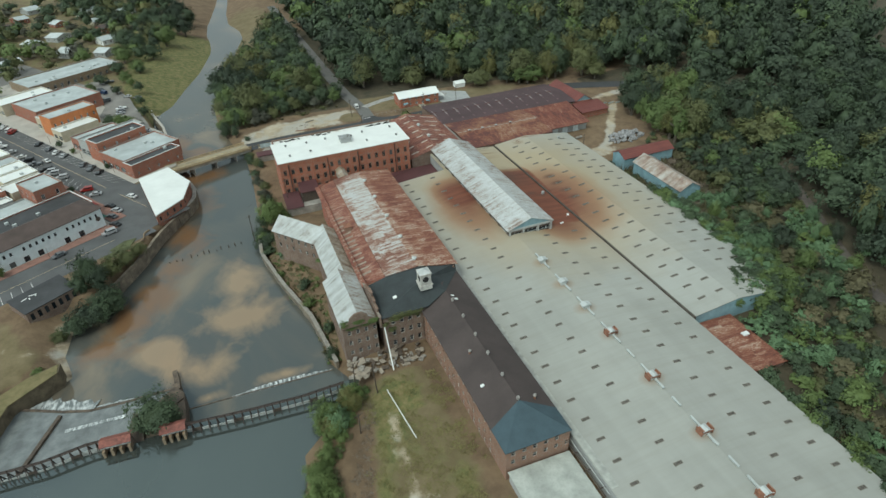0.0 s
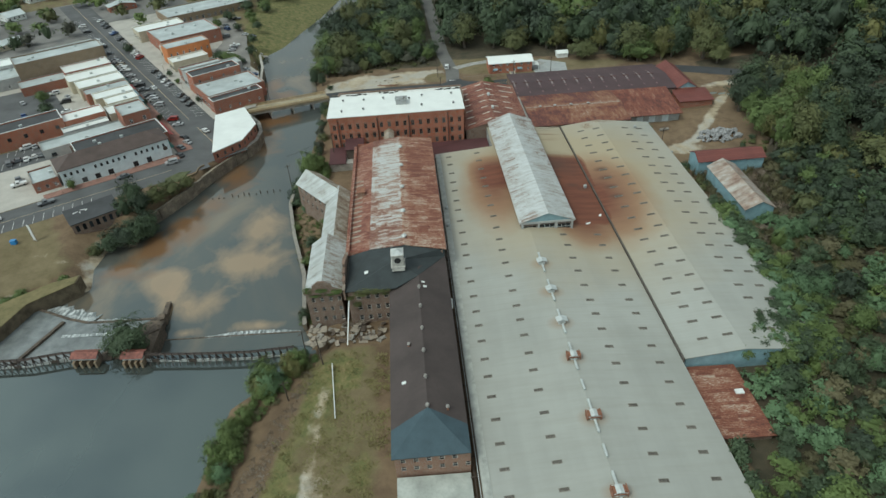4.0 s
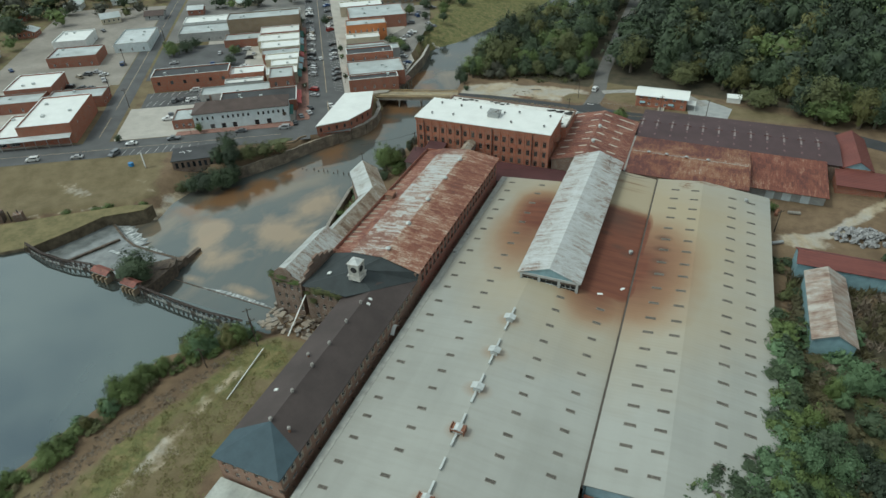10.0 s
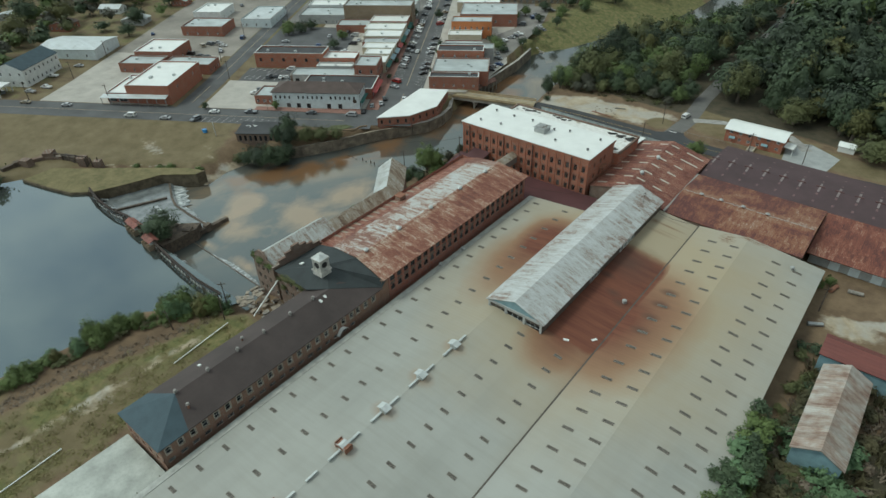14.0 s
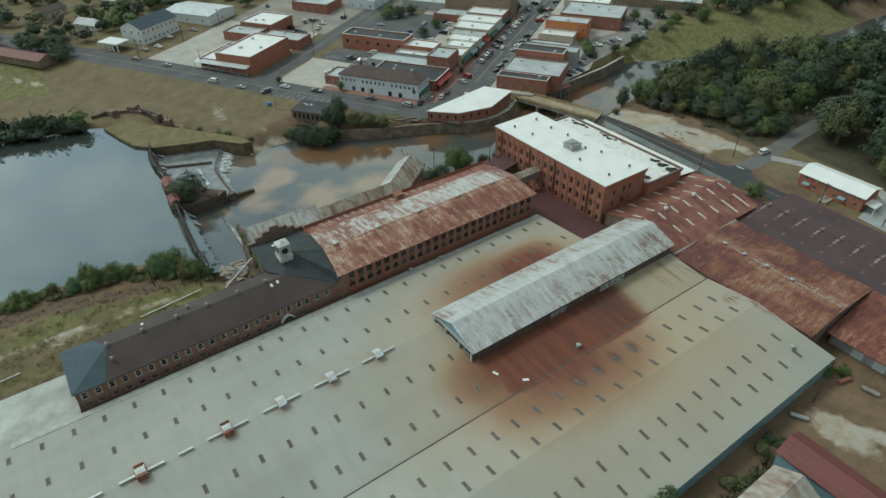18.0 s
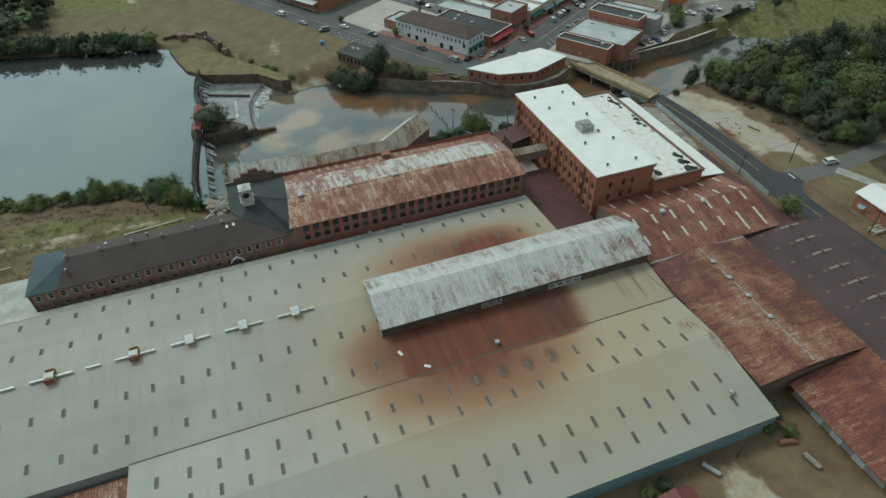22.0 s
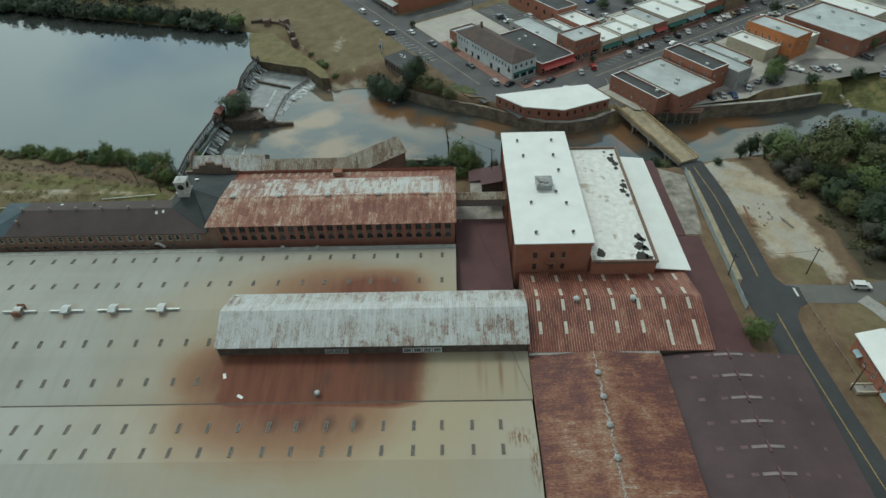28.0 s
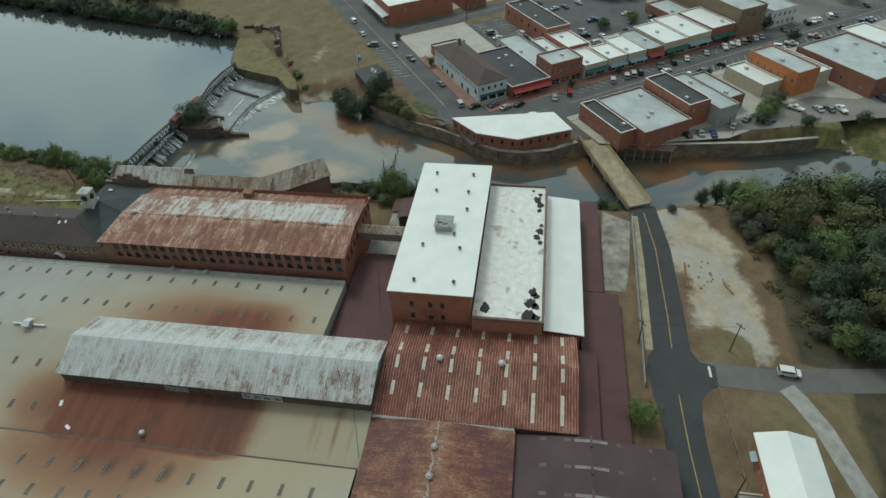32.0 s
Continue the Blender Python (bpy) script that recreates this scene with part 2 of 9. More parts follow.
GALV_ROOF = old_sheets("mottled_galvanised_roof", 1, [(0.34, (0.150, 0.085, 0.060)), (0.41, (0.265, 0.205, 0.170)), (0.47, (0.385, 0.385, 0.365)), (0.54, (0.455, 0.475, 0.47)), (0.66, (0.54, 0.565, 0.565))], rough=0.45, length=4.4, broad=0.22, patch=((0, 80.6, 4.0, 0.05), (1, 212.0, 12.0, -0.03)))
PALE_RUST = old_sheets("galvanised_sheet_with_rust", 1, [(0.34, (0.125, 0.044, 0.030)), (0.43, (0.215, 0.095, 0.062)), (0.48, (0.34, 0.255, 0.20)), (0.53, (0.43, 0.42, 0.395)), (0.62, (0.49, 0.515, 0.51))], rough=0.5, broad=0.14, patch=((1, 176.0, 21.0, 0.035), (1, 137.0, 14.0, -0.055), (1, 200.5, 4.5, -0.10), (0, 30.0, 2.6, -0.04)))
STONE_ROOF = old_sheets("rust_tan_mottled_tin", 1, [(0.36, (0.105, 0.060, 0.040)), (0.44, (0.215, 0.150, 0.100)), (0.51, (0.315, 0.265, 0.20)), (0.58, (0.41, 0.385, 0.335)), (0.68, (0.46, 0.465, 0.44))], length=2.6, broad=0.16)
TIN = ribbed("grey_tin_sheet", 1, 0.7, [(0.33, (0.28, 0.30, 0.29)), (0.45, (0.47, 0.51, 0.51)), (0.7, (0.60, 0.65, 0.66))], blotch=0.2, rough=0.45)
SAW = old_sheets("striped_rusty_sheet", 1, [(0.38, (0.080, 0.021, 0.015)), (0.48, (0.145, 0.036, 0.022)), (0.57, (0.205, 0.060, 0.035)), (0.67, (0.34, 0.205, 0.15))], width=1.15, length=5.0, depth=0.1, crest=(1.0, (0.42, 0.275, 0.205)))
MAROON_GREY = plain("weathered_maroon_roofing", (0.070, 0.043, 0.046), 0.75, vary=0.2, scale=0.12)
MAROON = plain("maroon_roll_roofing", (0.085, 0.032, 0.034), 0.7, vary=0.22, scale=0.12)
DARK_ROOF = plain("dark_brown_shingle", (0.062, 0.048, 0.045), 0.85, vary=0.2, scale=0.15)
BLUE_ROOF = plain("slate_blue_shingle", (0.048, 0.078, 0.095), 0.8, vary=0.15, scale=0.4)
BLACK_ROOF = plain("black_green_shingle", (0.035, 0.043, 0.045), 0.85, vary=0.2, scale=0.3)
ROOF_WHITE = plain("white_roof_coating", (0.71, 0.735, 0.71), 0.55, vary=0.06, scale=0.2, bump=0.05)
ROOF_GREY = plain("weathered_grey_roofing", (0.40, 0.44, 0.44), 0.6, vary=0.22, scale=0.14)
ROOF_TARBLACK = plain("tar_black_roofing", (0.05, 0.052, 0.055), 0.8, vary=0.3, scale=0.15)
ROOF_BROWN = plain("brown_shingle", (0.085, 0.062, 0.055), 0.85, vary=0.18, scale=0.3)
PAINT_WHITE = plain("off_white_paint", (0.68, 0.70, 0.68), 0.6, vary=0.1)
PAINT_BLUE = plain("pale_blue_painted_wall", (0.62, 0.69, 0.70), 0.6, vary=0.1)
BLUE_METAL = plain("blue_painted_metal", (0.22, 0.34, 0.38), 0.5, vary=0.18, scale=0.5)
PAINT_RED = plain("red_painted_front", (0.34, 0.05, 0.045), 0.6, vary=0.15)
CREAM = plain("cream_plaster", (0.50, 0.45, 0.34), 0.8, vary=0.12)
GREEN_AWN = plain("dark_green_awning", (0.03, 0.12, 0.10), 0.8, vary=0.15)
ORANGE_WALL = plain("orange_painted_brick", (0.52, 0.19, 0.07), 0.8, vary=0.12)
GREY_WALL = plain("grey_rendered_wall", (0.36, 0.37, 0.36), 0.8, vary=0.15)
CONCRETE = plain("stained_concrete", (0.30, 0.28, 0.25), 0.9, vary=0.35, scale=0.35)
PAVING = plain("concrete_paving", (0.40, 0.38, 0.34), 0.9, vary=0.14, scale=0.2)
BRICK_PAVE = plain("brick_paving", (0.27, 0.15, 0.12), 0.9, vary=0.2, scale=0.5)
ASPHALT = plain("worn_asphalt", (0.098, 0.100, 0.102), 0.9, vary=0.22, scale=0.12)
GRAVEL = plain("pale_gravel", (0.42, 0.40, 0.36), 0.95, vary=0.15, scale=0.15)
YELLOW = plain("yellow_road_paint", (0.36, 0.26, 0.09), 0.8, vary=0.3)
LINE_WHITE = plain("white_road_paint", (0.62, 0.62, 0.60), 0.8, vary=0.2)
STEEL = plain("dull_steel", (0.36, 0.37, 0.37), 0.45, 0.4, vary=0.2, scale=2)
RUST_IRON = plain("rusted_iron", (0.235, 0.108, 0.066), 0.8, vary=0.4, scale=1.5)
WOOD_DARK = plain("weathered_dark_timber", (0.085, 0.066, 0.052), 0.9, vary=0.35, scale=2)
WOOD_GREY = plain("weathered_grey_timber", (0.26, 0.24, 0.21), 0.9, vary=0.35, scale=2)
RUBBER = plain("tyre_rubber", (0.02, 0.02, 0.02), 0.9, vary=0.1)
ROCK = plain("grey_rubble", (0.27, 0.27, 0.27), 0.9, vary=0.4, scale=1.2)
FOAM = Nodes("white_water", 0.5)
FOAM = FOAM.done(FOAM.mix(FOAM.ramp(FOAM.noise((1.1, 0.35, 0.5), 5, 0.7), (0.44, 0.0), (0.62, 1.0)), (0.16, 0.18, 0.18), (0.70, 0.73, 0.73)))
DARK_MASON = Nodes("dark_wet_masonry", 0.9)
DARK_MASON = DARK_MASON.done(DARK_MASON.mix(DARK_MASON.ramp(DARK_MASON.noise(0.6, 6, 0.7), (0.36, 0.0), (0.64, 1.0)), (0.050, 0.040, 0.033), (0.150, 0.115, 0.085)))
GLASS = Nodes("dark_window_glass", 0.12)
GLASS = GLASS.done(GLASS.ramp(GLASS.random(), (0.0, (0.012, 0.015, 0.018)), (0.7, (0.03, 0.036, 0.042)), (1.0, (0.11, 0.12, 0.12))))


def shed_sheet():
    """Pale coated sheet roof of the long sheds with rust bled round the raised monitor."""
    m = Nodes("pale_coated_sheet_roof", 0.78)
    m.p.inputs["Specular IOR Level"].default_value = 0.3
    x, y, z = m.xyz()
    wob = m.noise(0.06, 5, 0.6)
    fine = m.noise((0.05, 0.55, 0.5), 5, 0.6)
    band = m.noise((0.22, 0.004, 0.01), 3, 0.5)

    def spot(cx, cy, rx, ry, core=0.45, power=2.0, wobble=0.9):
        dx = m.math("ABSOLUTE", m.math("DIVIDE", m.math("SUBTRACT", x, cx), rx))
        dy = m.math("ABSOLUTE", m.math("DIVIDE", m.math("SUBTRACT", y, cy), ry))
        d = m.math("POWER", m.math("ADD", m.math("POWER", dx, power), m.math("POWER", dy, power)), 1.0 / power)
        d = m.math("ADD", d, m.math("MULTIPLY", m.math("SUBTRACT", wob, 0.5), wobble))
        return m.math("SUBTRACT", 1.0, m.ramp(d, (core, 0.0), (1.0, 1.0)))

    core = spot(93.0, 170.5, 10.0, 24.0, 0.82, 7.0, 0.16)
    fan = m.math("MULTIPLY", spot(99.5, 164.5, 20.5, 31.0, 0.06, 2.1, 0.28), 0.95)
    tail = m.math("MULTIPLY", spot(93.0, 154.0, 11.5, 20.0, 0.2, 2.4, 0.28), 0.8)
    east = m.math("MAXIMUM", m.math("MAXIMUM", core, fan), tail)
    west = m.math("MAXIMUM", m.math("MULTIPLY", spot(69.5, 179.5, 11.0, 17.0, 0.25, 2.4, 0.3), 0.98), m.math("MULTIPLY", spot(68.5, 172.0, 12.5, 27.0, 0.1, 2.0, 0.35), 0.66))
    haze = spot(94.0, 178.0, 50.0, 66.0, 0.45, 2.2, 0.5)
    base = m.mix(m.ramp(m.noise(0.05, 5), (0.35, 0.0), (0.65, 1.0)), (0.292, 0.298, 0.272), (0.346, 0.352, 0.322))
    base = m.mix(m.math("MULTIPLY", m.ramp(band, (0.35, 0.0), (0.65, 1.0)), 0.5), base, (0.372, 0.378, 0.350))
    base = m.mix(m.math("MULTIPLY", m.ramp(fine, (0.45, 0.0), (0.75, 1.0)), 0.3), base, (0.25, 0.245, 0.205))
    tan = m.mix(m.math("MULTIPLY", haze, 0.9), base, (0.355, 0.297, 0.198))
    rust = m.mix(m.ramp(fine, (0.3, 0.0), (0.7, 1.0)), (0.118, 0.042, 0.028), (0.182, 0.072, 0.043))
    fac = m.math("MINIMUM", m.math("ADD", m.math("MULTIPLY", east, 0.97), west), 0.95)
    for vy in (130.7, 119.05, 107.6, 96.2, 79.8, 62.9):
        fac = m.math("MAXIMUM", fac, m.math("MULTIPLY", spot(75.4, vy, 3.6, 2.6, 0.2, 2.0, 0.6), 0.22))
    halo = m.mix(m.ramp(fac, (0.0, 0.0), (0.38, 1.0)), tan, (0.292, 0.190, 0.115))
    col = m.mix(m.ramp(fac, (0.2, 0.0), (0.8, 1.0)), halo, rust)
    soot = m.math("MULTIPLY", spot(92.5, 186.5, 8.5, 9.5, 0.1, 3.0, 1.3), 0.7)
    for cy in (163.0, 168.8, 174.6, 180.3):
        soot = m.math("MAXIMUM", soot, m.math("MULTIPLY", spot(105.9, cy, 2.9, 1.9, 0.1, 2.0, 0.3), 0.75))
    for cx, cy in ((97.6, 170.0), (94.4, 172.5), (90.2, 178.0)):
        soot = m.math("MAXIMUM", soot, m.math("MULTIPLY", spot(cx, cy, 2.8, 1.7, 0.1, 2.0, 0.3), 0.6))
    col = m.mix(soot, col, (0.075, 0.046, 0.036))
    # rust runs below the monitor's north end and at the shed's corner
    runs = m.math("MULTIPLY", spot(93.5, 210.0, 6.5, 0.7, 0.2, 2.0, 0.3), 0.6)
    for cx, cy, rx, ry, a in ((93.0, 205.4, 6.0, 0.9, 0.3), (89.5, 210.0, 2.0, 1.6, 0.6), (94.0, 213.2, 6.0, 0.6, 0.25), (95.0, 206.8, 5.0, 0.5, 0.25)):
        runs = m.math("MAXIMUM", runs, m.math("MULTIPLY", spot(cx, cy, rx, ry, 0.1, 2.0, 0.4), a))
    corner = m.math("MAXIMUM", spot(109.6, 212.8, 3.0, 3.6, 0.4, 2.0, 0.8), spot(115.2, 215.2, 6.0, 1.6, 0.4, 2.0, 0.8))
    runs = m.math("MAXIMUM", runs, m.math("MULTIPLY", corner, m.ramp(m.noise((0.5, 2.2, 0.5), 3), (0.46, 0.0), (0.56, 0.85))))
    col = m.mix(runs, col, (0.165, 0.080, 0.036))
    m.bump(m.math("SINE", m.math("MULTIPLY", y, 6.283 / 0.95)), 0.10, 0.03)
    return m.done(col)


SHED_ROOF = shed_sheet()


def ground_mat():
    """Grass, dry grass, bare earth, sand and forest floor, from the ground's own cover attribute."""
    m = Nodes("ground_cover", 0.95)
    at = m.n("ShaderNodeAttribute")
    at.attribute_name = "cover"
    sep = m.n("ShaderNodeSeparateColor")
    m.link(at.outputs["Color"], sep.inputs[0])
    broad, mid, fine = m.noise(0.03, 6, 0.6), m.noise(0.16, 6, 0.65), m.noise(1.3, 4)
    earth = m.mix(m.ramp(mid, (0.35, 0.0), (0.65, 1.0)), (0.130, 0.085, 0.050), (0.225, 0.155, 0.092))
    dry = m.mix(m.ramp(mid, (0.35, 0.0), (0.7, 1.0)), (0.142, 0.112, 0.054), (0.222, 0.176, 0.098))
    patchy = m.noise(0.42, 6, 0.7, distortion=0.4)
    lush = m.ramp(patchy, (0.34, (0.085, 0.092, 0.030)), (0.46, (0.140, 0.146, 0.050)), (0.54, (0.178, 0.168, 0.062)), (0.64, (0.255, 0.200, 0.095)))
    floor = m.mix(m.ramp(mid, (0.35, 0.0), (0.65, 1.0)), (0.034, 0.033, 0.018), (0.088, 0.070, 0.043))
    sand = m.mix(m.ramp(mid, (0.35, 0.0), (0.65, 1.0)), (0.35, 0.28, 0.18), (0.53, 0.46, 0.345))

    def soft(v):
        return m.ramp(m.math("ADD", v, m.math("MULTIPLY", m.math("SUBTRACT", mid, 0.5), 1.1)), (0.38, 0.0), (0.62, 1.0))

    sand = m.mix(m.math("MULTIPLY", m.ramp(m.noise(0.075, 4, 0.6, distortion=0.6), (0.44, 0.0), (0.58, 1.0)), 0.8), sand, (0.43, 0.415, 0.37))
    col = m.mix(soft(sep.outputs[1]), earth, dry)
    col = m.mix(soft(sep.outputs[2]), col, lush)
    col = m.mix(soft(sep.outputs[0]), col, sand)
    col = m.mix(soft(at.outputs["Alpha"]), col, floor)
    col = m.mix(m.math("MULTIPLY", fine, 0.35), col, (0.05, 0.045, 0.03))
    m.bump(m.noise(0.9, 6, 0.7), 0.5, 0.25)
    return m.done(col)


GROUND = ground_mat()


def water(name, stops, scale, rough, ior=1.33, bed_and_reflections=(), tint=(0.80, 1.0, 1.03, 1.0)):
    """Still water: shoal colours below a mirror-like surface, with sandbars and silty patches that also paint in the
    bank's reflection (x, y, rx, ry, colour).
    """
    m = Nodes(name, rough)
    m.p.inputs["IOR"].default_value = ior
    m.p.inputs["Specular IOR Level"].default_value = 0.9
    m.p.inputs["Specular Tint"].default_value = tint
    shoal = m.noise(scale, 5, 0.55, distortion=0.6)
    col = m.ramp(shoal, *stops)
    x, y, z = m.xyz()
    wob = m.math("MULTIPLY", m.math("SUBTRACT", m.noise((0.075, 0.055, 0.06), 4, 0.58, distortion=0.45), 0.5), 2.6)
    for cx, cy, rx, ry, tone in bed_and_reflections:
        dx, dy = m.math("DIVIDE", m.math("SUBTRACT", x, cx), rx), m.math("DIVIDE", m.math("SUBTRACT", y, cy), ry)
        d = m.math("ADD", m.math("SQRT", m.math("ADD", m.math("MULTIPLY", dx, dx), m.math("MULTIPLY", dy, dy))), wob)
        col = m.mix(m.math("MULTIPLY", m.math("SUBTRACT", 1.0, m.ramp(d, (0.25, 0.0), (1.0, 1.0))), 0.85), col, tone)
    m.bump(m.noise((0.35, 0.5, 1.0), 4), 0.03, 0.05)
    return m.done(col)


# brown by the west bank: silt, plus the bank's reflection put into the colour
SILT_REFLECTION, BAR = (0.185, 0.098, 0.046), (0.315, 0.220, 0.132)
WATER_LOW = water("shallow_brown_river_water", [(0.42, (0.070, 0.078, 0.075)), (0.54, (0.090, 0.090, 0.080)), (0.64, (0.165, 0.135, 0.098)), (0.74, (0.23, 0.175, 0.115))], (0.035, 0.022, 0.03), 0.06, 1.5,
                  ((-12, 158, 16, 12, BAR), (-24, 140, 11, 9, BAR), (-9, 174, 11, 12, BAR), (-33, 150, 9, 9, BAR), (-2, 128, 8, 3, BAR), (-22, 127.5, 5, 2.5, BAR), (-50, 158, 10, 8, SILT_REFLECTION), (-41, 168, 9, 11, SILT_REFLECTION), (-35, 181, 8, 13, SILT_REFLECTION), (-29, 195, 8, 12, SILT_REFLECTION), (-24, 214, 10, 18, SILT_REFLECTION), (-17, 240, 11, 20, SILT_REFLECTION), (-18, 262, 14, 12, SILT_REFLECTION), (-16, 290, 12, 16, SILT_REFLECTION), (-24, 300, 8, 16, SILT_REFLECTION)))
WATER_POND = water("still_green_grey_pond_water", [(0.3, (0.040, 0.046, 0.042)), (0.7, (0.052, 0.058, 0.054))], 0.02, 0.03, 1.68, tint=(0.79, 1.0, 1.04, 1.0))


def leaf_mat(name, dark, light):
    """Leaf clumps: fine light and dark from clump to clump, slower drift from tree to tree."""
    m = Nodes(name, 0.75)
    c = m.mix(m.math("ADD", m.math("MULTIPLY", m.island(), 0.36), 0.34), dark, light)
    broad = m.ramp(m.noise(0.09, 2), (0.38, 0.0), (0.62, 1.0))
    c = m.mix(m.math("MULTIPLY", broad, 0.55), c, tuple(v * 0.8 for v in dark))
    yellow = m.ramp(m.noise(0.05, 2, distortion=1.0), (0.55, 0.0), (0.75, 1.0))
    c = m.mix(m.math("MULTIPLY", yellow, 0.16), c, (light[0] * 1.35, light[1] * 1.12, light[2] * 0.9))
    c = m.mix(m.math("MULTIPLY", m.random(), 0.3), c, tuple(v * 0.7 for v in dark))
    return m.done(c)


LEAF_A = leaf_mat("dark_oak_leaves", (0.038, 0.060, 0.029), (0.066, 0.100, 0.044))
LEAF_B = leaf_mat("green_leaves", (0.077, 0.114, 0.032), (0.150, 0.206, 0.059))
LEAF_C = leaf_mat("olive_leaves", (0.070, 0.082, 0.028), (0.138, 0.146, 0.052))
LEAF_D = leaf_mat("bright_sumac_leaves", (0.080, 0.138, 0.066), (0.155, 0.250, 0.118))
LEAF_E = leaf_mat("greyish_leaves", (0.060, 0.064, 0.044), (0.112, 0.112, 0.078))
BARK = plain("grey_bark", (0.115, 0.095, 0.075), 0.95, vary=0.3, scale=2)


# ---- geometry helpers ----
class G:
    """Collects vertices and faces of one mesh."""

    def __init__(self):
        self.v, self.f = [], []

    def add(self, verts, faces, m=None):
        k = len(self.v)
        self.v += [tuple(m @ Vector(p)) if m else tuple(p) for p in verts]
        self.f += [tuple(i + k for i in q) for q in faces]
        return self

    def quad(self, a, b, c, d):
        return self.add([a, b, c, d], [(0, 1, 2, 3)])

    def box(self, x0, x1, y0, y1, z0, z1, m=None):
        v = [(x, y, z) for z in (z0, z1) for x, y in ((x0, y0), (x1, y0), (x1, y1), (x0, y1))]
        return self.add(v, [(3, 2, 1, 0), (4, 5, 6, 7), (0, 1, 5, 4), (1, 2, 6, 5), (2, 3, 7, 6), (3, 0, 4, 7)], m)

    def ring(self, x0, x1, y0, y1, z0, z1, t):
        """A closed rectangular rim t thick."""
        c = lambda d, z: [(x0 + d, y0 + d, z), (x1 - d, y0 + d, z), (x1 - d, y1 - d, z), (x0 + d, y1 - d, z)]
        f = []
        for i in range(4):
            j = (i + 1) % 4
            f += [(i, j, 4 + j, 4 + i), (4 + i, 4 + j, 12 + j, 12 + i), (12 + i, 12 + j, 8 + j, 8 + i), (8 + i, 8 + j, j, i)]
        return self.add(c(0, z0) + c(0, z1) + c(t, z0) + c(t, z1), f)

    def lattice(self, xs, zs, open_cells, y0, y1):
        """A flat frame on a grid of cuts with some cells left open."""
        n = len(zs)
        front = {}
        for y in (y0, y1):
            for i, x in enumerate(xs):
                for j, z in enumerate(zs):
                    front[(y, i, j)] = len(self.v)
                    self.v.append((x, y, z))
        gone = lambda i, j: i < 0 or j < 0 or i >= len(xs) - 1 or j >= n - 1 or (i, j) in open_cells
        for i in range(len(xs) - 1):
            for j in range(n - 1):
                if gone(i, j):
                    continue
                a = [front[(y0, i, j)], front[(y0, i + 1, j)], front[(y0, i + 1, j + 1)], front[(y0, i, j + 1)]]
                b = [front[(y1, i, j)], front[(y1, i + 1, j)], front[(y1, i + 1, j + 1)], front[(y1, i, j + 1)]]
                self.f += [tuple(a), tuple(b[::-1])]
                for k, (p, q) in enumerate(((0, -1), (1, 0), (0, 1), (-1, 0))):
                    if gone(i + p, j + q):
                        self.f.append((a[k], b[k], b[(k + 1) % 4], a[(k + 1) % 4]))
        return self

    def prism(self, pts, z0, z1):
        n = len(pts)
        self.add([(*p, z0) for p in pts] + [(*p, z1) for p in pts],
                 [tuple(range(n - 1, -1, -1)), tuple(range(n, 2 * n))] + [(i, (i + 1) % n, n + (i + 1) % n, n + i) for i in range(n)])
        return self

    def cyl(self, x, y, z0, z1, r0, r1=None, n=10, m=None):
        r1 = r0 if r1 is None else r1
        c = [(math.cos(6.2832 * i / n), math.sin(6.2832 * i / n)) for i in range(n)]
        v = [(x + r0 * a, y + r0 * b, z0) for a, b in c] + [(x + r1 * a, y + r1 * b, z1) for a, b in c]
        return self.add(v, [tuple(range(n - 1, -1, -1)), tuple(range(n, 2 * n))] + [(i, (i + 1) % n, n + (i + 1) % n, n + i) for i in range(n)], m)

    def beam(self, p, q, w, h=None):
        """A bar from p to q, w wide and h deep."""
        p, q = Vector(p), Vector(q)
        d = q - p
        m = Matrix.Translation(p) @ d.to_track_quat("X", "Z").to_matrix().to_4x4()
        return self.box(0, d.length, -w / 2, w / 2, -(h or w) / 2, (h or w) / 2, m)

    def slope(self, a, b, c, d, th=0.15):
        """A slab on the four corners, th thick downwards."""
        up = [Vector(p) for p in (a, b, c, d)]
        lo = [p - Vector((0, 0, th)) for p in up]
        return self.add(up + lo, [(0, 1, 2, 3), (7, 6, 5, 4), (0, 4, 5, 1), (1, 5, 6, 2), (2, 6, 7, 3), (3, 7, 4, 0)])

    def mesh(self, name, mat):
        me = bpy.data.meshes.new(name)
        me.from_pydata(self.v, [], self.f)
        me.materials.append(mat)
        me.update()
        return me


def thing(name, label, category, group="", kind="", m=None):
    ob = new(name)
    ob.empty_display_size = 0.5
    if m is not None:
        ob.matrix_world = m
    return tagged(ob, label, category, group, kind)


def part(name, g, mat, parent=None, label="", m=None):
    """Links a mesh (or a G with its material) as one object under a thing or a part."""
    ob = new(name, g.mesh(name, mat) if isinstance(g, G) else g)
    if parent is not None:
        ob.parent = parent
    if m is not None:
        ob.matrix_basis = m
    return tagged(ob, label)


def solid(name, g, mat, label, category, kind="", group=""):
    return tagged(new(name, g.mesh(name, mat)), label, category, group, kind)


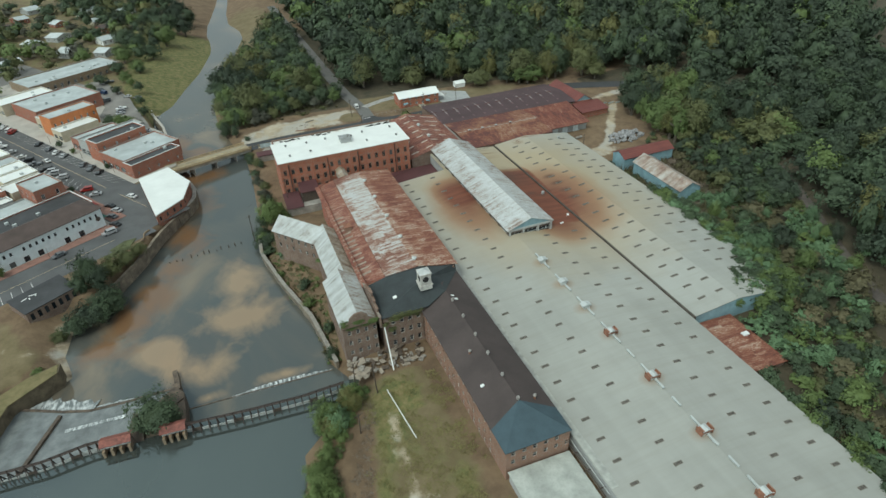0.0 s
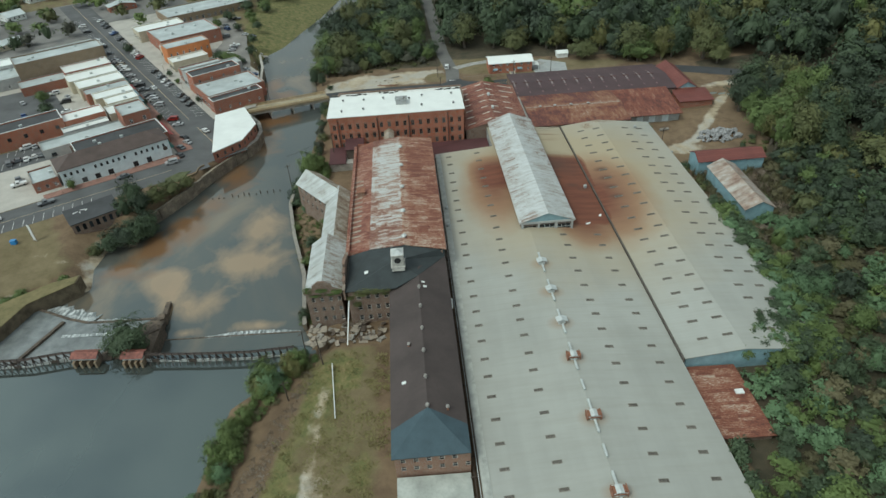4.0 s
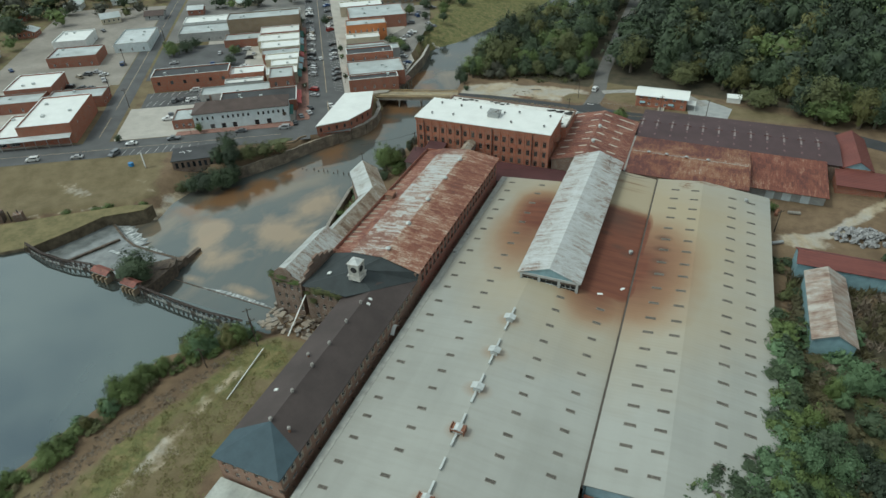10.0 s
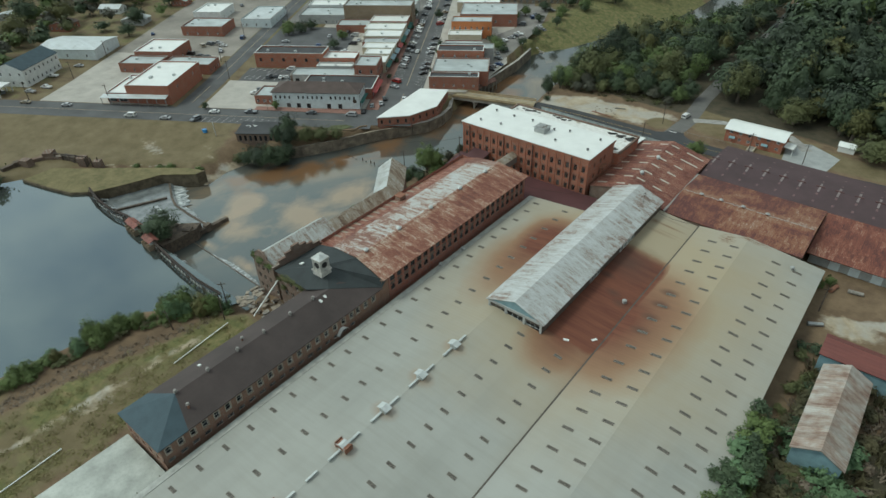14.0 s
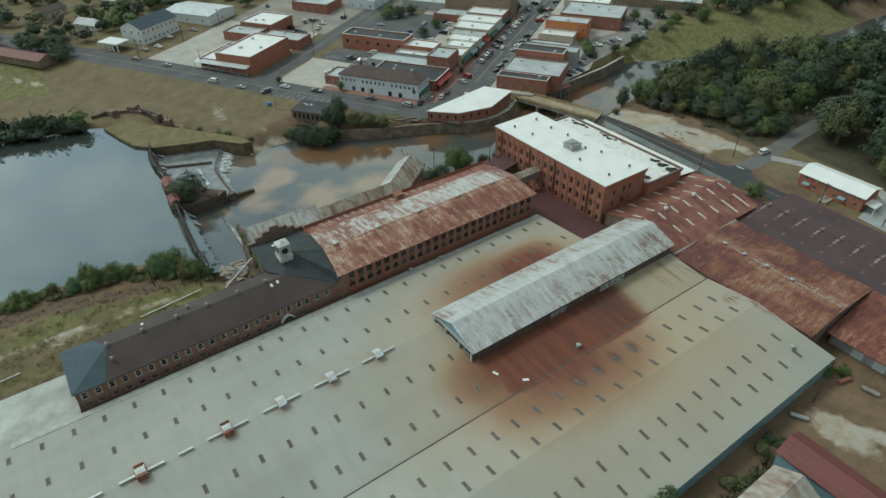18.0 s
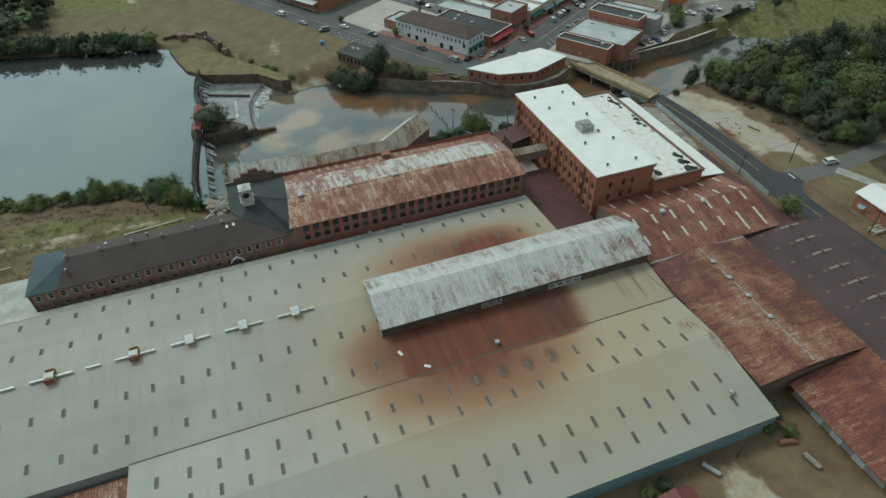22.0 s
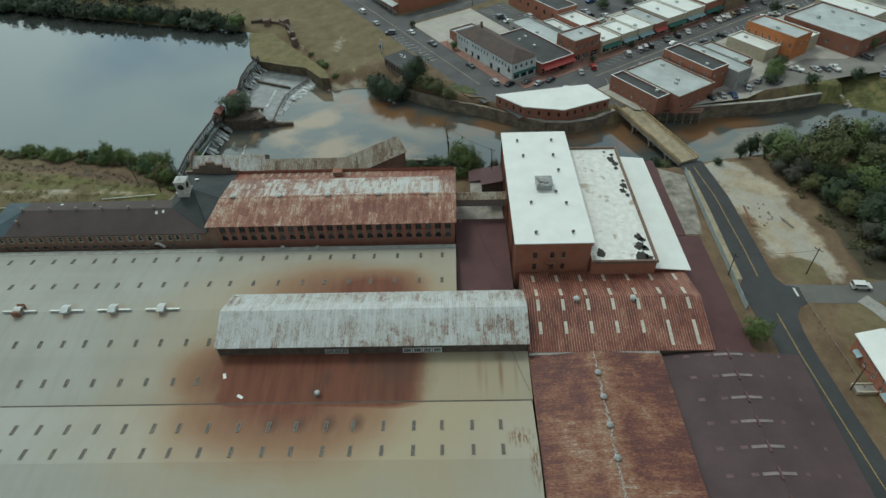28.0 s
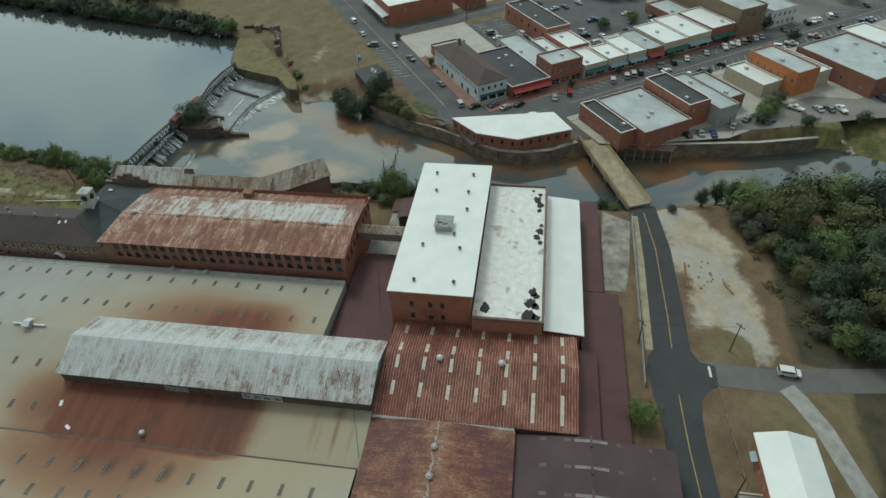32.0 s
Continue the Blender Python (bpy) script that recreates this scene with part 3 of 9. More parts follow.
def mesh_np(name, verts, faces, mat):
    """A mesh from vertex and face arrays, all faces with the same number of corners."""
    me = bpy.data.meshes.new(name)
    k = faces.shape[1]
    me.vertices.add(len(verts))
    me.vertices.foreach_set("co", verts.astype(np.float32).ravel())
    me.loops.add(faces.size)
    me.loops.foreach_set("vertex_index", faces.astype(np.int32).ravel())
    me.polygons.add(len(faces))
    me.polygons.foreach_set("loop_start", (np.arange(len(faces)) * k).astype(np.int32))
    me.polygons.foreach_set("loop_total", np.full(len(faces), k, np.int32))
    me.materials.append(mat)
    me.update(calc_edges=True)
    return me


# ---- the lie of the land ----
POOL, POND = -6.5, -2.2
TA = radians(33.0)
TO = Vector((-50.2, 224.4))
TU, TV = Vector((math.cos(TA), math.sin(TA))), Vector((-math.sin(TA), math.cos(TA)))


def town(a, b):
    """World x, y of the town grid: a along the river street, b up the main street."""
    p = TO + float(a) * TU + float(b) * TV
    return (p.x, p.y)


def town_z(a, b):
    return -1.1 + 0.021 * max(-a, 0.0) + 0.022 * max(b - 20.0, 0.0)


RIVER = [(14, 116), (9, 127), (9, 146), (3, 165), (0, 185), (1, 205), (3, 246), (3, 275), (-1, 292), (-5, 318), (-6, 345), (-5, 361), (2, 396), (11.5, 438), (19, 470), (27, 505), (24, 525), (17.5, 557), (22, 600), (28, 655), (34, 720),
         (26, 720), (20, 655), (10, 586), (1.5, 530), (3, 490), (1.8, 466), (-8.8, 418), (-18.4, 389), (-25.7, 363), (-37, 344), (-36, 330), (-30.5, 306), (-27, 283), (-27.5, 266), (-23.5, 254), (-20.5, 240), (-22.5, 229), (-33, 213),
         (-38.5, 200), (-48, 184), (-57, 171), (-58, 160), (-55, 150), (-66, 141), (-74, 128), (-74, 116)]
POND_POLY = [(14, 113), (6, 104), (-3, 96), (-6, 76), (-8, 64), (-10, 40), (-14, 0), (-20, -60), (-30, -200), (-160, -200), (-150, -60), (-146, -25), (-134, 9), (-120, 57), (-110, 101), (-104, 113), (-74, 116)]


def poly_dist(x, y, poly):
    """Signed distance to a closed outline, negative inside, for arrays."""
    best, inside = np.full(x.shape, 1e9), np.zeros(x.shape, bool)
    for (x0, y0), (x1, y1) in zip(poly, poly[1:] + poly[:1]):
        dx, dy = x1 - x0, y1 - y0
        t = np.clip(((x - x0) * dx + (y - y0) * dy) / (dx * dx + dy * dy), 0, 1)
        best = np.minimum(best, np.hypot(x - x0 - t * dx, y - y0 - t * dy))
        cross = ((y0 > y) != (y1 > y)) & (x < (x1 - x0) * (y - y0) / ((y1 - y0) if y1 != y0 else 1e-9) + x0)
        inside ^= cross
    return np.where(inside, -best, best)


def land(x, y):
    """Height of the ground before river and pond are cut into it."""
    x, y = np.asarray(x, float), np.asarray(y, float)
    a = (x - TO.x) * TU.x + (y - TO.y) * TU.y
    b = (x - TO.x) * TV.x + (y - TO.y) * TV.y
    tz = -1.1 + 0.021 * np.clip(-a, 0, 400) + 0.022 * np.clip(b - 20, 0, 500)
    tz = tz - 2.6 * np.clip((-22 - b) / 18, 0, 1) * np.clip((-40 - a) / 15, 0, 1)
    site = -3.6 + 1.6 * np.clip((150 - y) / 50, 0, 1) + 0.05 * np.clip(x - 150, 0, 300) + 0.02 * np.clip(y - 330, 0, 400)
    west = np.clip((-8 - x - 0.02 * (y - 250)) / 12, 0, 1)
    return site * (1 - west) + tz * west


DITCH = [(-101, 122.5), (-88, 133), (-77, 140.5), (-64, 150), (-58, 156)]


def ground_z(x, y):
    x, y = np.asarray(x, float), np.asarray(y, float)
    z = land(x, y)
    d1, d2 = poly_dist(x, y, RIVER), poly_dist(x, y, POND_POLY)
    z = z - 1.9 * np.clip(1.3 - np.abs(poly_dist(x, y, DITCH + DITCH[-2:0:-1])) / 3.4, 0, 1)
    wall = (x < -12) & (y > 178) & (y < 348)
    run = np.where(wall, 0.9, np.where(y > 340, 9.0, 5.0))
    z = np.minimum(z, np.maximum(POOL - 1.6, POOL - 0.25 + np.clip(d1, -9, 90) / run * np.where(wall, 5.0, 2.9)))
    return np.minimum(z, np.maximum(POND - 1.6, POND - 0.15 + np.clip(d2, -8, 90) * 0.45))


def gz(x, y):
    return float(ground_z(np.array([x]), np.array([y]))[0])


def axis_lines(lo, a, b, hi, step, grow=1.28):
    mid = list(np.arange(a, b + 0.1, step))
    s, p, left, right = step, a, [], []
    while p > lo:
        s *= grow
        p -= s
        left.append(p)
    s, p = step, b
    while p < hi:
        s *= grow
        p += s
        right.append(p)
    return np.array(left[::-1] + mid + right)


def build_ground():
    xs, ys = axis_lines(-2500, -150, 200, 2500, 2.0), axis_lines(-2500, 20, 420, 2500, 2.0)
    X, Y = np.meshgrid(xs, ys)
    Z = ground_z(X, Y)
    n, k = len(xs), len(ys)
    idx = np.arange(n * k).reshape(k, n)
    quads = np.stack([idx[:-1, :-1], idx[:-1, 1:], idx[1:, 1:], idx[1:, :-1]], -1).reshape(-1, 4)
    me = mesh_np("ground", np.stack([X, Y, Z], -1).reshape(-1, 3), quads, GROUND)
    for p in me.polygons:
        p.use_smooth = True
    x, y = X.ravel(), Y.ravel()
    a = (x - TO.x) * TU.x + (y - TO.y) * TU.y
    b = (x - TO.x) * TV.x + (y - TO.y) * TV.y
    dr = poly_dist(x, y, RIVER)

    def blob(cx, cy, rx, ry):
        return np.clip(1.25 - np.hypot((x - cx) / rx, (y - cy) / ry), 0, 1)

    def near(pts, half):
        return np.clip(1.25 - poly_dist(x, y, pts + pts[::-1][1:-1]) / half, 0, 1) if len(pts) > 2 else x * 0

    track = [(13, 40), (15, 52), (17, 64), (16.2, 74), (17, 82), (18.2, 92), (19.0, 99)]
    sand = np.maximum.reduce([blob(40, 294, 24, 10), blob(25, 290, 16, 9), near(track, 2.4) * 0.55, blob(17.5, 90, 3.0, 6) * 0.55, blob(19, 74, 5, 6) * 0.45, blob(24, 60, 4, 8) * 0.4, blob(145, 203, 9, 5), near([(180, 246), (172, 236), (162, 222), (153, 210), (142, 202)], 3.0) * 0.75, blob(186, 256, 16, 5) * 0.8, blob(-73, 163, 8, 4) * 0.34, blob(-66, 160, 6, 3) * 0.36, near([(-95, 131), (-82, 141), (-70, 149)], 1.2) * 0.5, blob(-92, 150, 14, 5) * 0.5, blob(-26, 110, 4, 4)])
    sand = np.maximum(sand, np.clip(0.72 - np.abs(dr - 1.5) / 6.5, 0, 1) * ((x < -30) & (y < 180)))
    dry = np.clip((-12 - b) / 4, 0, 1) * np.clip((-42 - a) / 10, 0, 1) + blob(75, 312, 22, 20) + blob(100, 300, 25, 14) + blob(130, 296, 30, 8)
    dry = np.maximum(dry, np.clip(b / 5 + 2, 0, 1) * (x < -20) * 0.6)
    shore = np.interp(y, (40, 57, 73, 90, 108), (1, 3.5, 5.5, 10, 14.5))
    grassy = np.clip((x - shore) / 3.0, 0, 1) * ((x < 50) & (y < 114))
    dry = np.maximum(dry, grassy * np.clip((34 - x) / 6, 0.2, 0.8))
    dry = np.maximum(dry, np.maximum(blob(20, 440, 30, 60), blob(32, 520, 26, 70)))
    lush = np.maximum.reduce([grassy * np.clip((33 - x) / 5, 0.25, 1) * (0.46 + 0.30 * np.sin(x * 0.31 + 0.06 * y) * np.sin(y * 0.11)), blob(21, 104, 9, 8), blob(-32, 372, 18, 40), blob(-12, 470, 12, 40), blob(-62, 143, 6, 4), ((b > 60) | (a < -150)) * (x < -20) * (b > -5) * 0.42]) + ((y > 335) & (y < 500) & (x > -50) & (x < 14)) * 0.75
    cut = near(DITCH, 3.6)
    dry, lush = dry * (1 - cut), lush * (1 - cut)
    lush = np.maximum(lush, np.clip((-158 - x + 0.3 * (y - 70)) / 8, 0, 1) * (y < 108 + 0.3 * (x + 170)) * (y < 95) * (x > -330))
    east = 138 + 40 * np.clip((y - 150) / 60, 0, 1)
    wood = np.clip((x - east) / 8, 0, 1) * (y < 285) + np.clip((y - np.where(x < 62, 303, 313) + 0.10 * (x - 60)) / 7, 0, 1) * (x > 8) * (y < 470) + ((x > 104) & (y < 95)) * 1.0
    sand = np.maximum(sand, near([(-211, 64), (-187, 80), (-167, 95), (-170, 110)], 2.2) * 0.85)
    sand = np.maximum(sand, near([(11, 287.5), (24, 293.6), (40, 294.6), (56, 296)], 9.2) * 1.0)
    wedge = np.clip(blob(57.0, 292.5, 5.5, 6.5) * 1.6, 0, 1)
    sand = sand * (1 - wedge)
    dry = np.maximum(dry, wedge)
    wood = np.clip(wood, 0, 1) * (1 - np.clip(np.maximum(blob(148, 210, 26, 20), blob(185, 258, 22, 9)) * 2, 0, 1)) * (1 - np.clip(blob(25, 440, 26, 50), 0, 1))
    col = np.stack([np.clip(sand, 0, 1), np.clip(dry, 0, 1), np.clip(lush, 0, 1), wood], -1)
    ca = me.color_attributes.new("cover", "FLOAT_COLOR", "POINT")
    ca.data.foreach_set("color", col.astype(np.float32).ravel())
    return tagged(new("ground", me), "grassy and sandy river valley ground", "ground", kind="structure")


build_ground()


def sheet_water(name, poly, z, mat, label):
    g = G()
    n = len(poly)
    g.add([(*p, z) for p in poly], [tuple(range(n))])
    return solid(name, g, mat, label, "water", "structure")


sheet_water("river_water", [(16, 114)] + [(x + (4 if i < 21 else (-4 if y < 180 or y > 350 else -1.0)), y) for i, (x, y) in enumerate(RIVER[1:-1], 1)] + [(-78, 114)], POOL, WATER_LOW, "shallow brown river water over sandbars")
sheet_water("pond_water", [(15, 114.5), (10, 104), (2, 96), (0, 76), (-2, 64), (-4, 40), (-8, 0), (-14, -60), (-24, -210), (-170, -210), (-158, -60), (-152, -25), (-140, 9), (-126, 57), (-115, 101), (-108, 116), (-74, 116.5)], POND, WATER_POND, "still dark mill pond water")


# ---- roads, streets and lots ----
def ribbon(name, pts, width, mat, label, lift=0.05, step=4.0, zf=None, category="road", kind="structure"):
    """A strip draped along a line of x, y points."""
    g, out = G(), []
    for (x0, y0), (x1, y1) in zip(pts, pts[1:]):
        n = max(1, int(math.hypot(x1 - x0, y1 - y0) / step))
        out += [(x0 + (x1 - x0) * i / n, y0 + (y1 - y0) * i / n) for i in range(n)]
    out.append(pts[-1])
    row = []
    for i, p in enumerate(out):
        q0, q1 = out[max(i - 1, 0)], out[min(i + 1, len(out) - 1)]
        d = Vector((q1[0] - q0[0], q1[1] - q0[1])).normalized()
        nx, ny = -d.y, d.x
        row.append([(p[0] + nx * s, p[1] + ny * s, (zf(p[0] + nx * s, p[1] + ny * s) if zf else float(land(p[0] + nx * s, p[1] + ny * s))) + lift) for s in (width / 2, 0, -width / 2)])
    for r0, r1 in zip(row, row[1:]):
        for j in range(2):
            g.quad(r0[j], r0[j + 1], r1[j + 1], r1[j])
    return solid(name, g, mat, label, category, kind)


def lot(name, a0, a1, b0, b1, mat, label, lift=0.04, n=6, category="pavement"):
    """A paved patch in the town grid."""
    g = G()
    for i in range(n):
        for j in range(n):
            c = [(a0 + (a1 - a0) * (i + p) / n, b0 + (b1 - b0) * (j + q) / n) for p, q in ((0, 0), (1, 0), (1, 1), (0, 1))]
            g.quad(*[(*town(a, b), town_z(a, b) + lift) for a, b in c])
    return solid(name, g, mat, label, category, "structure")


def slab(name, a0, a1, b0, b1, mat, label, h=0.15):
    """A raised pavement with a real kerb, in short runs along its longer side."""
    g = G()
    n = max(1, int(max(abs(a1 - a0), abs(b1 - b0)) / 6))
    for i in range(n):
        if abs(a1 - a0) > abs(b1 - b0):
            c = (a0 + (a1 - a0) * i / n, a0 + (a1 - a0) * (i + 1) / n, b0, b1)
        else:
            c = (a0, a1, b0 + (b1 - b0) * i / n, b0 + (b1 - b0) * (i + 1) / n)
        top = [(*town(a, b), town_z(a, b) + h + 0.05) for a, b in ((c[0], c[2]), (c[1], c[2]), (c[1], c[3]), (c[0], c[3]))]
        g.slope(*top, th=h + 0.25)
    return solid(name, g, mat, label, "pavement", "structure")


ROAD_N = [(5, 277.9), (24, 279.9), (49, 280.0), (64, 279.6), (85, 279.4), (100, 280.2), (116, 281.4), (132, 283.6), (152, 285), (168, 281), (181, 274), (196, 265), (211, 257), (228, 238), (245, 217), (270, 195)]
ribbon("road", ROAD_N, 8.2, plain("dark_fresh_asphalt", (0.048, 0.050, 0.053), 0.9, vary=0.2, scale=0.15), "two-lane asphalt road with a yellow centre line", 0.06)
ribbon("road_side", [(65, 282), (66, 300), (63, 326), (62, 360), (60, 440), (57, 560)], 6.5, plain("faded_asphalt", (0.135, 0.132, 0.125), 0.95, vary=0.15, scale=0.2), "faded grey side road running into the woods", 0.05)
solid("road_junction", G().prism([(54.0, 283.4), (59.5, 284.0), (62.4, 285.4), (63.2, 288.6), (68.9, 288.4), (70.0, 286.2), (73.0, 284.2), (79.0, 283.4), (84.5, 275.8), (72.0, 274.2), (65.0, 273.6), (62.0, 274.2), (59.0, 275.9)], -3.9, -3.534), bpy.data.materials["dark_fresh_asphalt"], "dark asphalt flare where the side road joins", "road", "structure")
ribbon("road_line_centre", [(8, 278.4), (24, 280.0), (49, 280.1), (59, 279.8)], 0.22, YELLOW, "yellow centre line", 0.085, category="road marking")
ribbon("road_line_centre", [(72, 279.6), (85, 279.9), (100, 280.8), (116, 281.9), (130, 283.8)], 0.22, YELLOW, "yellow centre line", 0.085, category="road marking")
ribbon("stop_line", [(63.4, 287.2), (66.4, 287.2)], 0.55, LINE_WHITE, "white stop line at the junction", 0.085, 1.0, category="road marking")
ribbon("verge", [(10, 275.6), (30, 275.5), (46, 275.0), (60, 274.6)], 1.9, plain("tan_concrete_verge", (0.34, 0.29, 0.20), 0.9, vary=0.25, scale=0.5), "tan concrete verge beside the road", 0.07, category="pavement")
ribbon("driveway", [(67.5, 302.6), (70.5, 304.4), (77.2, 307.3), (85.7, 309.2), (93, 311.0), (104, 309), (112, 300)], 4, plain("grey_gravel_drive", (0.31, 0.305, 0.285), 0.95, vary=0.25, scale=0.5), "grey gravel drive curving to the house", 0.085)
TRACK = [(196, 172), (193, 156), (187, 143.5), (177.3, 126), (168.9, 112), (162.9, 101), (158.6, 92), (153, 78), (144, 50), (136, 20)]
ribbon("old_track", TRACK, 3.6, plain("cindery_track", (0.10, 0.085, 0.075), 0.95, vary=0.3, scale=0.4), "narrow cinder track through the woods", 0.25)
lot("road_river_street", -260, 2, -19.5, -5, ASPHALT, "asphalt river street with parking bays", 0.05, 14, "road")
lot("road_cross_street", -81.5, -71.5, -5, 260, ASPHALT, "asphalt cross street", 0.05, 12, "road")
lot("road_main_street", 8, 24.5, -4, 260, ASPHALT, "wide asphalt main street lined with parked cars", 0.05, 14, "road")
lot("road_junction", 2, 8, -19.5, 24, ASPHALT, "asphalt junction by the bridge", 0.055, 3, "road")
lot("road_junction", 8, 24.5, -16, -4, ASPHALT, "asphalt junction by the bridge", 0.055, 3, "road")
ribbon("road_bridge_approach", [town(20, 22), (-37, 258), (-30, 264.5)], 8.5, ASPHALT, "asphalt bridge approach", 0.07, zf=lambda x, y: -1.15)
lot("parking_lot", -66, -36, 28, 45, ASPHALT, "small asphalt parking lot with white bays", 0.045)
lot("parking_lot", -70, -24, 62, 112, ASPHALT, "asphalt parking lot behind the shops", 0.045)
lot("gravel_lot", -70, -41, -4.5, 28, GRAVEL, "bare pale gravel lot", 0.04)
lot("forecourt", -146, -86, -4.5, 60, PAVING, "pale concrete forecourt", 0.035, 8)
lot("town_paving", -46, 8, -4.8, 130, PAVING, "worn concrete paving behind the shops", 0.03, 10)
lot("town_paving", -146, -82, 60, 200, plain("worn_lot", (0.26, 0.24, 0.21), 0.95, vary=0.25, scale=0.06), "worn gravel and tar lots", 0.03, 10)
lot("town_paving", -70, 78, 118, 262, plain("worn_lot_dark", (0.17, 0.165, 0.155), 0.95, vary=0.3, scale=0.05), "worn lots and yards", 0.025, 10)


def lot_strip(name, rows, mat, label, lift=0.04, category="pavement"):
    """A paved patch with slanting sides: rows of b, a0, a1."""
    g = G()
    for (b0, p0, q0), (b1, p1, q1) in zip(rows, rows[1:]):
        n = 5
        for i in range(n):
            t0, t1 = i / n, (i + 1) / n
            c = [(p0 + (q0 - p0) * t0, b0), (p0 + (q0 - p0) * t1, b0), (p1 + (q1 - p1) * t1, b1), (p1 + (q1 - p1) * t0, b1)]
            g.quad(*[(*town(a, b), town_z(a, b) + lift) for a, b in c])
    return solid(name, g, mat, label, category, "structure")


lot_strip("town_paving", [(22, 24.5, 44), (30, 24.5, 50), (45, 24.5, 56), (60, 24.5, 62.5), (80, 24.5, 62), (140, 24.5, 68), (200, 24.5, 60)], PAVING, "worn concrete paving behind the shops", 0.03)
lot_strip("parking_lot", [(50, 52, 55), (60, 54, 58), (76, 55, 65), (104, 56, 75), (116, 66, 80), (135, 70, 84), (160, 72, 88)], plain("grey_lot_surface", (0.21, 0.20, 0.185), 0.95, vary=0.25, scale=0.1), "riverside grey asphalt parking lot", 0.06)
slab("pavement_main_west", 2.5, 8, 0, 132, BRICK_PAVE, "brick-paved pavement with a kerb")
slab("pavement_main_east", 24.5, 27.5, 22, 132, PAVING, "concrete pavement with a kerb")
slab("pavement_river_street", -46, 2, -5, -1.2, BRICK_PAVE, "brick-paved pavement with a kerb")


# ---- walls with real openings ----
def wall_face(g, origin, along, length, z0, z1, opens, depth=0.3):
    """An outer wall skin with holes and their reveals. opens: (s0, s1, low, high) along the wall. The wall's outside lies to the right of along."""
    ox, oy = origin
    ax, ay = along
    nx, ny = ay, -ax

    def p(s, z, d=0.0):
        return (ox + ax * s - nx * d, oy + ay * s - ny * d, z)

    ss = sorted({0.0, length, *[o[0] for o in opens], *[o[1] for o in opens]})
    zs = sorted({z0, z1, *[o[2] for o in opens], *[o[3] for o in opens]})
    for s0, s1 in zip(ss, ss[1:]):
        run = None
        for q0, q1 in zip(zs, zs[1:]):
            mid = ((s0 + s1) / 2, (q0 + q1) / 2)
            hole = any(o[0] < mid[0] < o[1] and o[2] < mid[1] < o[3] for o in opens)
            if hole:
                if run is not None:
                    g.quad(p(s0, run), p(s1, run), p(s1, q0), p(s0, q0))
                run = None
            elif run is None:
                run = q0
        if run is not None:
            g.quad(p(s0, run), p(s1, run), p(s1, z1), p(s0, z1))
    for s0, s1, q0, q1 in opens:
        g.quad(p(s0, q0), p(s1, q0), p(s1, q0, depth), p(s0, q0, depth))
        g.quad(p(s0, q1, depth), p(s1, q1, depth), p(s1, q1), p(s0, q1))
        g.quad(p(s0, q0), p(s0, q0, depth), p(s0, q1, depth), p(s0, q1))
        g.quad(p(s1, q0, depth), p(s1, q0), p(s1, q1), p(s1, q1, depth))


WIN = {}


def window_meshes(w, h, frame_mat, bars=(1, 1)):
    key = (round(w, 2), round(h, 2), frame_mat.name, bars)
    if key not in WIN:
        fr, pn = G(), G()
        t, q = 0.09, 0.03
        xs, zs = [-w / 2, -w / 2 + t], [0, t]
        for i in range(bars[0]):
            c = -w / 2 + w * (i + 1) / (bars[0] + 1)
            xs += [c - q, c + q]
        for i in range(bars[1]):
            c = h * (i + 1) / (bars[1] + 1)
            zs += [c - q, c + q]
        xs += [w / 2 - t, w / 2]
        zs += [h - t, h]
        fr.lattice(xs, zs, {(i, j) for i in range(1, len(xs) - 1, 2) for j in range(1, len(zs) - 1, 2)}, -0.05, 0.03)
        pn.box(-w / 2 + t, w / 2 - t, -0.012, 0.012, t, h - t)
        WIN[key] = (fr.mesh("window_frame", frame_mat), pn.mesh("pane", GLASS))
    return WIN[key]


def put_windows(parent, origin, along, opens, frame_mat, bars=(1, 1), depth=0.24, name="window"):
    """A window in each opening of a wall face."""
    ang = math.degrees(math.atan2(along[1], along[0]))
    nx, ny = along[1], -along[0]
    for s0, s1, q0, q1 in opens:
        fm, pm = window_meshes(s1 - s0, q1 - q0, frame_mat, bars)
        s = (s0 + s1) / 2
        w = part(name, fm, None, parent, m=pose(origin[0] + along[0] * s - nx * depth, origin[1] + along[1] * s - ny * depth, q0, 0, 0, ang))
        part("pane", pm, None, w)


def bays(length, n, w, low, high, inset=None):
    """n equal openings along a wall."""
    gap = length / n
    return [(gap * (i + 0.5) - w / 2, gap * (i + 0.5) + w / 2, low, high) for i in range(n)]


def sides(x0, x1, y0, y1):
    """South, east, north and west faces of a block as origin, direction, length."""
    return [((x0, y0), (1, 0), x1 - x0), ((x1, y0), (0, 1), y1 - y0), ((x1, y1), (-1, 0), x1 - x0), ((x0, y1), (0, -1), y1 - y0)]


def block(parent, x0, x1, y0, y1, z0, z1, mat, opens=((), (), (), ()), frame_mat=None, bars=(1, 1), name="wall", depth=0.3):
    """Four walls with openings and windows."""
    for (o, d, length), op in zip(sides(x0, x1, y0, y1), opens):
        g = G()
        wall_face(g, o, d, length, z0, z1, op, depth)
        part(name, g, mat, parent)
        if op and frame_mat:
            put_windows(parent, o, d, op, frame_mat, bars, depth - 0.06)


